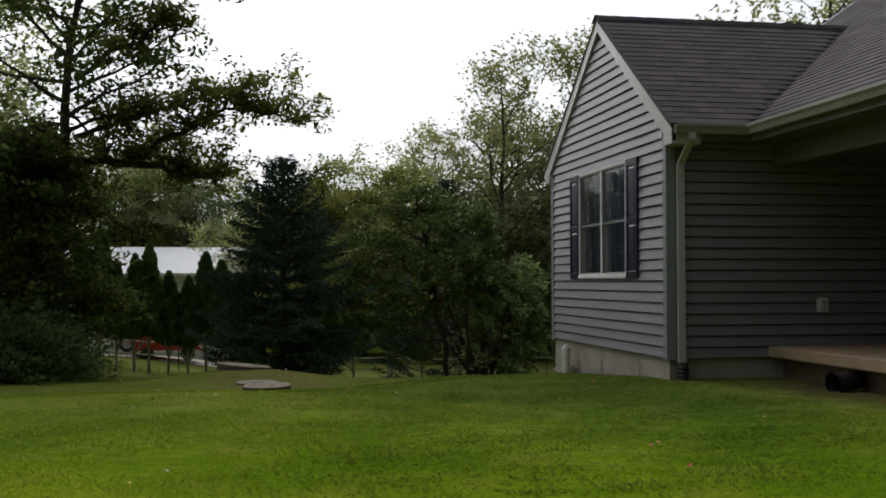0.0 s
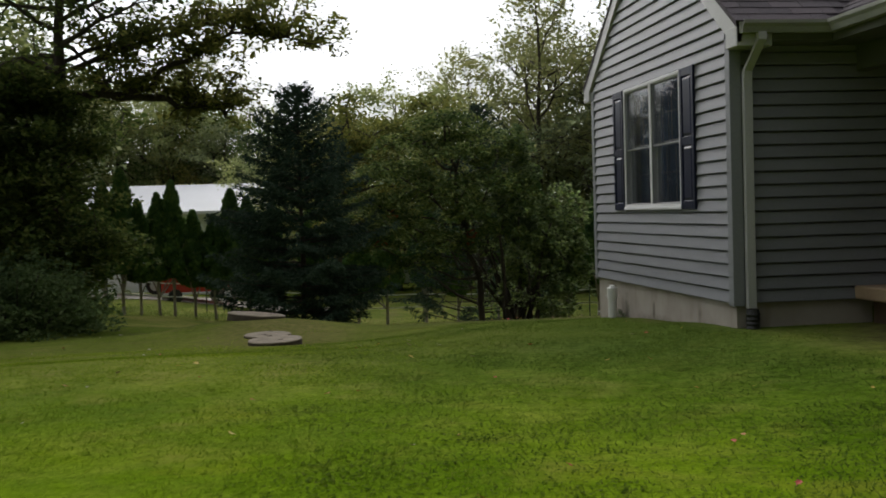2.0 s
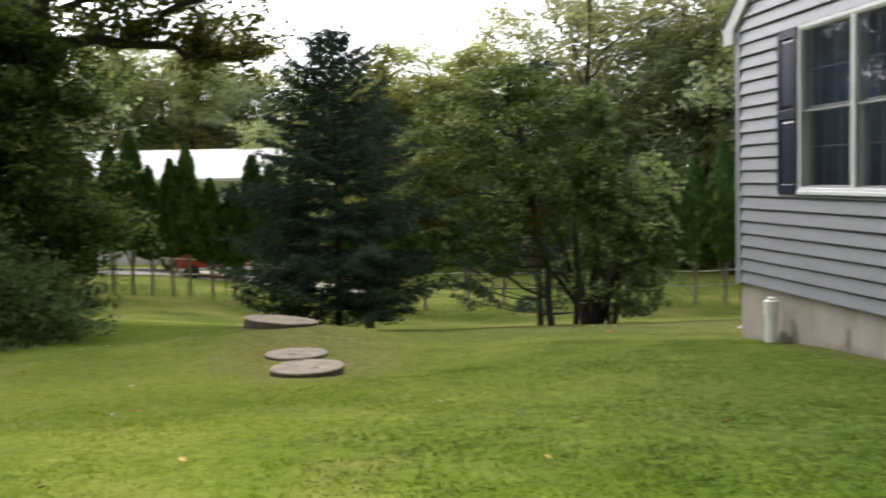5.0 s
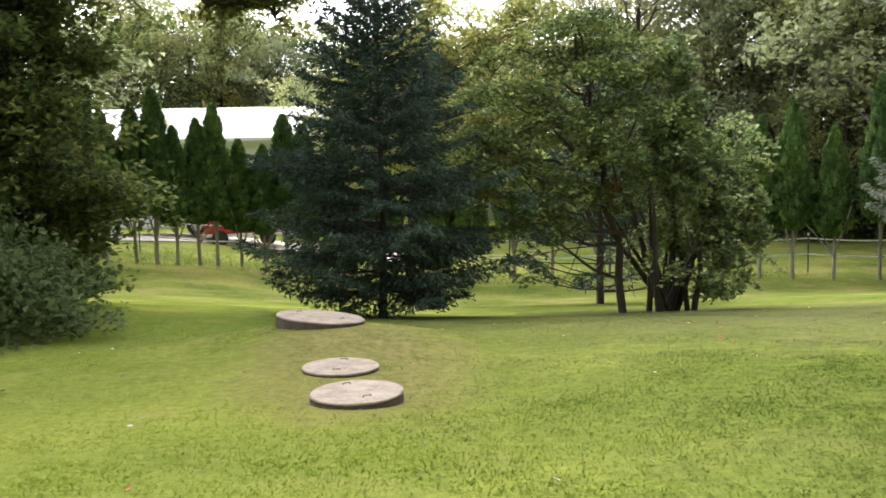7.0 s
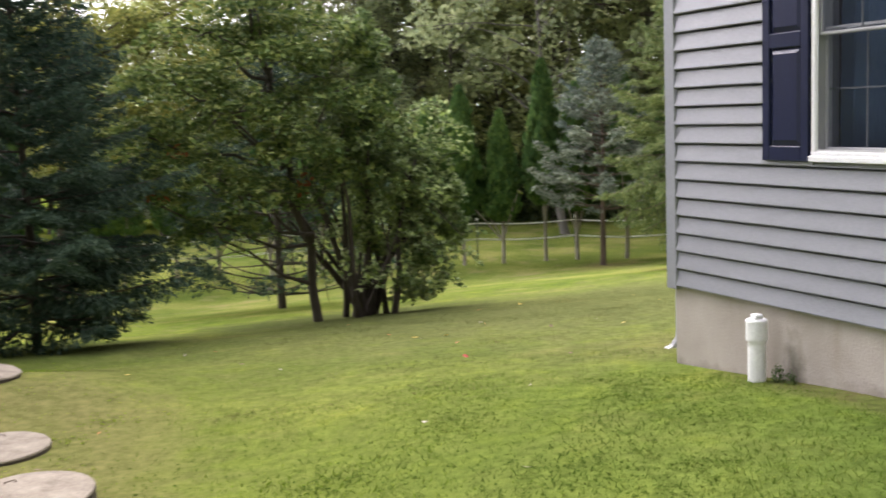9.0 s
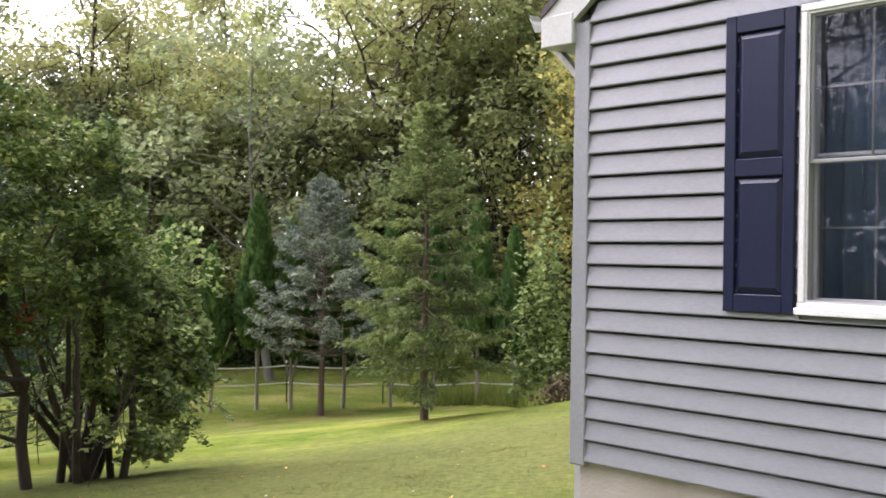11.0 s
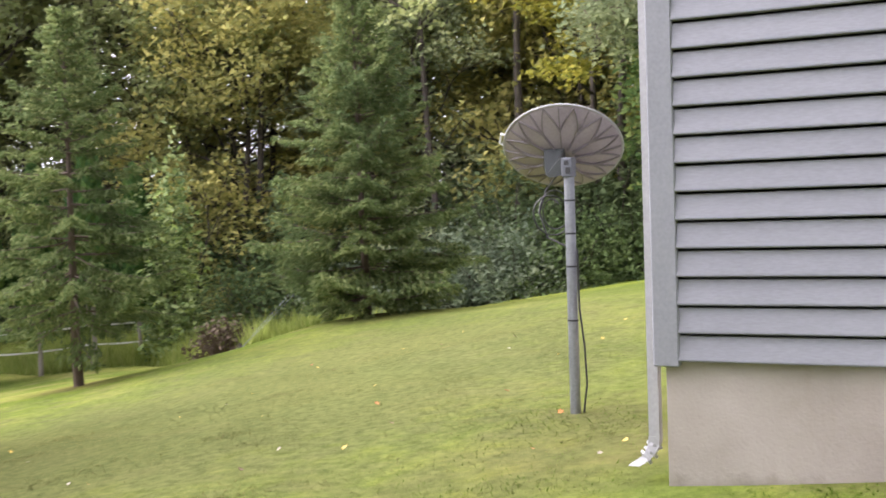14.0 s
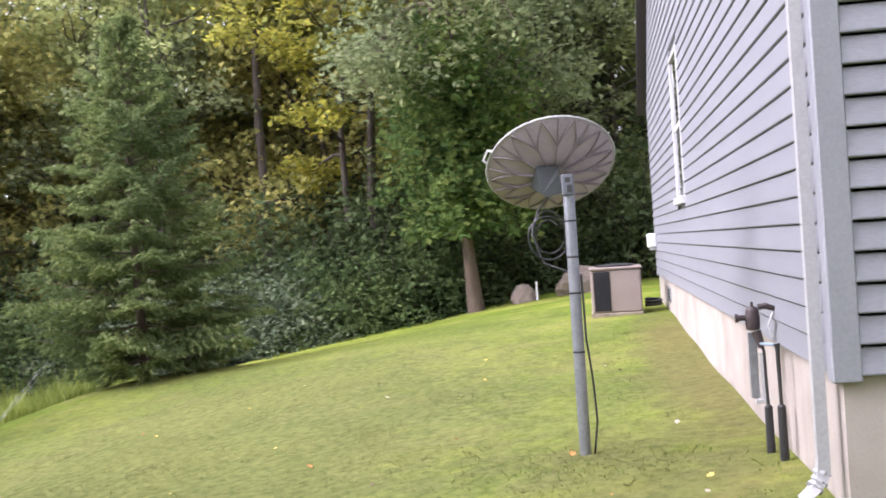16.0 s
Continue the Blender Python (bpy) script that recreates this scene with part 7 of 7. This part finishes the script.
for i in range(rows_w):
    z = S + i * C
    a0, a1 = slope_y(z)
    b0, b1 = slope_y(z + C)
    if WIN[2] - C < z < WIN[3]:
        for lo, hi in ((z, min(z + C, WIN[2])), (max(z, WIN[3]), z + C)):
            if 0.008 < hi - lo < C - 0.001:
                filler = piece("siding_board", board_mesh(WIN[0] - 0.005, WIN[1] + 0.005, WIN[0] - 0.005, WIN[1] + 0.005, "w"), wall_w, (0, 0, lo))
                filler.scale = (1, 1, (hi - lo) / C)
        lay("wl", (0.085, WIN[0] + 0.005, 0.085, WIN[0] + 0.005), "w", wall_w, (0, 0, z))
        lay("wr", (WIN[1] - 0.005, W - 0.085, WIN[1] - 0.005, W - 0.085), "w", wall_w, (0, 0, z))
    else:
        lay(("w", round(a0, 3), round(b0, 3)), (a0, a1, b0, b1), "w", wall_w, (0, 0, z))
for i in range(int((EAVE - S - 0.1) / C)):
    lay("s", (0.085, 4.6, 0.085, 4.6), "s", wall_s, (0, 0, S + i * C))
rows_n = int((HIGH - 0.3 - S) / C)
for i in range(rows_n):
    z = S + i * C
    if z < EAVE:
        a, b = 0.085, ENDX
    else:
        u = (z - EAVE) / (HIGH - EAVE)
        a, b = 0.9 + (ROOFX - 0.9) * u + 0.1, ENDX - (ENDX - ROOFX) * u - 0.1
    if BW[2] - C < z < BW[3]:
        lay("n1", (0.085, BW[0], 0.085, BW[0]), "n", wall_n, (0, W, z))
        lay("n2", (BW[1], ENDX, BW[1], ENDX), "n", wall_n, (0, W, z))
    else:
        lay(("n", round(a, 2)), (a, b, a, b), "n", wall_n, (0, W, z))


def shingle_mesh(w, d, t):
    v = [(0, 0, 0), (w, 0, 0), (w, d, 0), (0, d, 0), (0.003, 0, t), (w - 0.003, 0, t), (w - 0.003, d, 0.002), (0.003, d, 0.002)]
    f = [(0, 3, 2, 1), (4, 5, 6, 7), (0, 1, 5, 4), (1, 2, 6, 5), (2, 3, 7, 6), (3, 0, 4, 7)]
    return v, f


run = math.hypot(MID + OV, RIDGE - 3.06)
tilt_s = math.atan2(RIDGE - 3.06, MID + OV)
expo, wide = 0.145, 0.31
sv, sf = shingle_mesh(wide, expo + 0.03, 0.011)
shingle = mesh_from("shingle", sv, sf, M_SHINGLE)
rs = random.Random(23)
base_m = Matrix.Translation((0, -OV, 3.06)) @ Matrix.Rotation(tilt_s, 4, "X")
count = 0
extra_v, extra_f = [], []
for r in range(int(run / expo)):
    yy = r * expo - 0.01
    z_here = 3.06 + math.sin(tilt_s) * yy
    x_end = VX + (z_here - 3.06) / MP
    x = -0.06 - rs.random() * wide * 0.0 + (0.5 * wide if r % 2 else 0) - wide * 0.5
    while x < x_end:
        x0, x1 = max(x, -0.07), min(x + wide, x_end)
        if x1 - x0 > 0.06:
            m = base_m @ Matrix.Translation((x0, yy, 0.002 + rs.uniform(0, 0.003)))
            full = x1 - x0 > wide - 0.01
            if full and count < 290:
                ob = piece("shingle", shingle, roof_s)
                ob.matrix_local = m
                count += 1
            else:
                v2, f2 = shingle_mesh(x1 - x0, expo + 0.03, 0.011)
                extra_f += [tuple(q + len(extra_v) for q in f3) for f3 in f2]
                extra_v += [tuple(m @ Vector(p)) for p in v2]
        x += wide
field = piece("shingle_field", mesh_from("shingle_field", extra_v, extra_f, M_SHINGLE_FAR), roof_s)
tagged(field, kind="stuff")
# main roof
extra_v, extra_f = [], []
tilt_m = math.atan(MP)
base_m = Matrix.Translation((VX, 0, 3.06)) @ Matrix.Rotation(-tilt_m, 4, "Y") @ Matrix.Rotation(radians(90), 4, "Z")
run_m = (ROOFX - VX) / math.cos(tilt_m)
for r in range(int(run_m / expo)):
    d = r * expo - 0.01
    xw = VX + d * math.cos(tilt_m)
    y_end = (-OV + (xw - VX) / (3.68 - VX) * (MID + OV)) if xw < 3.68 else W + 0.15
    y = -6.0 + (0.5 * wide if r % 2 else 0)
    while y < y_end:
        y1_ = min(y + wide, y_end)
        if y1_ - y > 0.05:
            v2, f2 = shingle_mesh(y1_ - y, expo + 0.03, 0.011)
            m = Matrix.Translation((VX, 0, 3.06)) @ Matrix.Rotation(-tilt_m, 4, "Y") @ Matrix.Translation((d, y1_, 0.002 + rs.uniform(0, 0.003))) @ Matrix.Rotation(radians(-90), 4, "Z")
            extra_f += [tuple(q + len(extra_v) for q in f3) for f3 in f2]
            extra_v += [tuple(m @ Vector(p)) for p in v2]
        y += wide
tagged(piece("shingle_field", mesh_from("shingle_field", extra_v, extra_f, M_SHINGLE_FAR), roof_m), kind="stuff")
# ridge caps
for i in range(15):
    bm = bmesh.new()
    x = -0.08 + i * 0.25
    for s in (-1, 1):
        vs = [bm.verts.new(p) for p in ((x, MID, RIDGE + 0.03), (x + 0.29, MID, RIDGE + 0.022), (x + 0.29, MID + s * 0.14, RIDGE - 0.07), (x, MID + s * 0.14, RIDGE - 0.062))]
        bm.faces.new(vs)
    r = bmesh.ops.solidify(bm, geom=list(bm.faces), thickness=0.008)
    part("ridge_cap", bm, M_SHINGLE, roof_s)
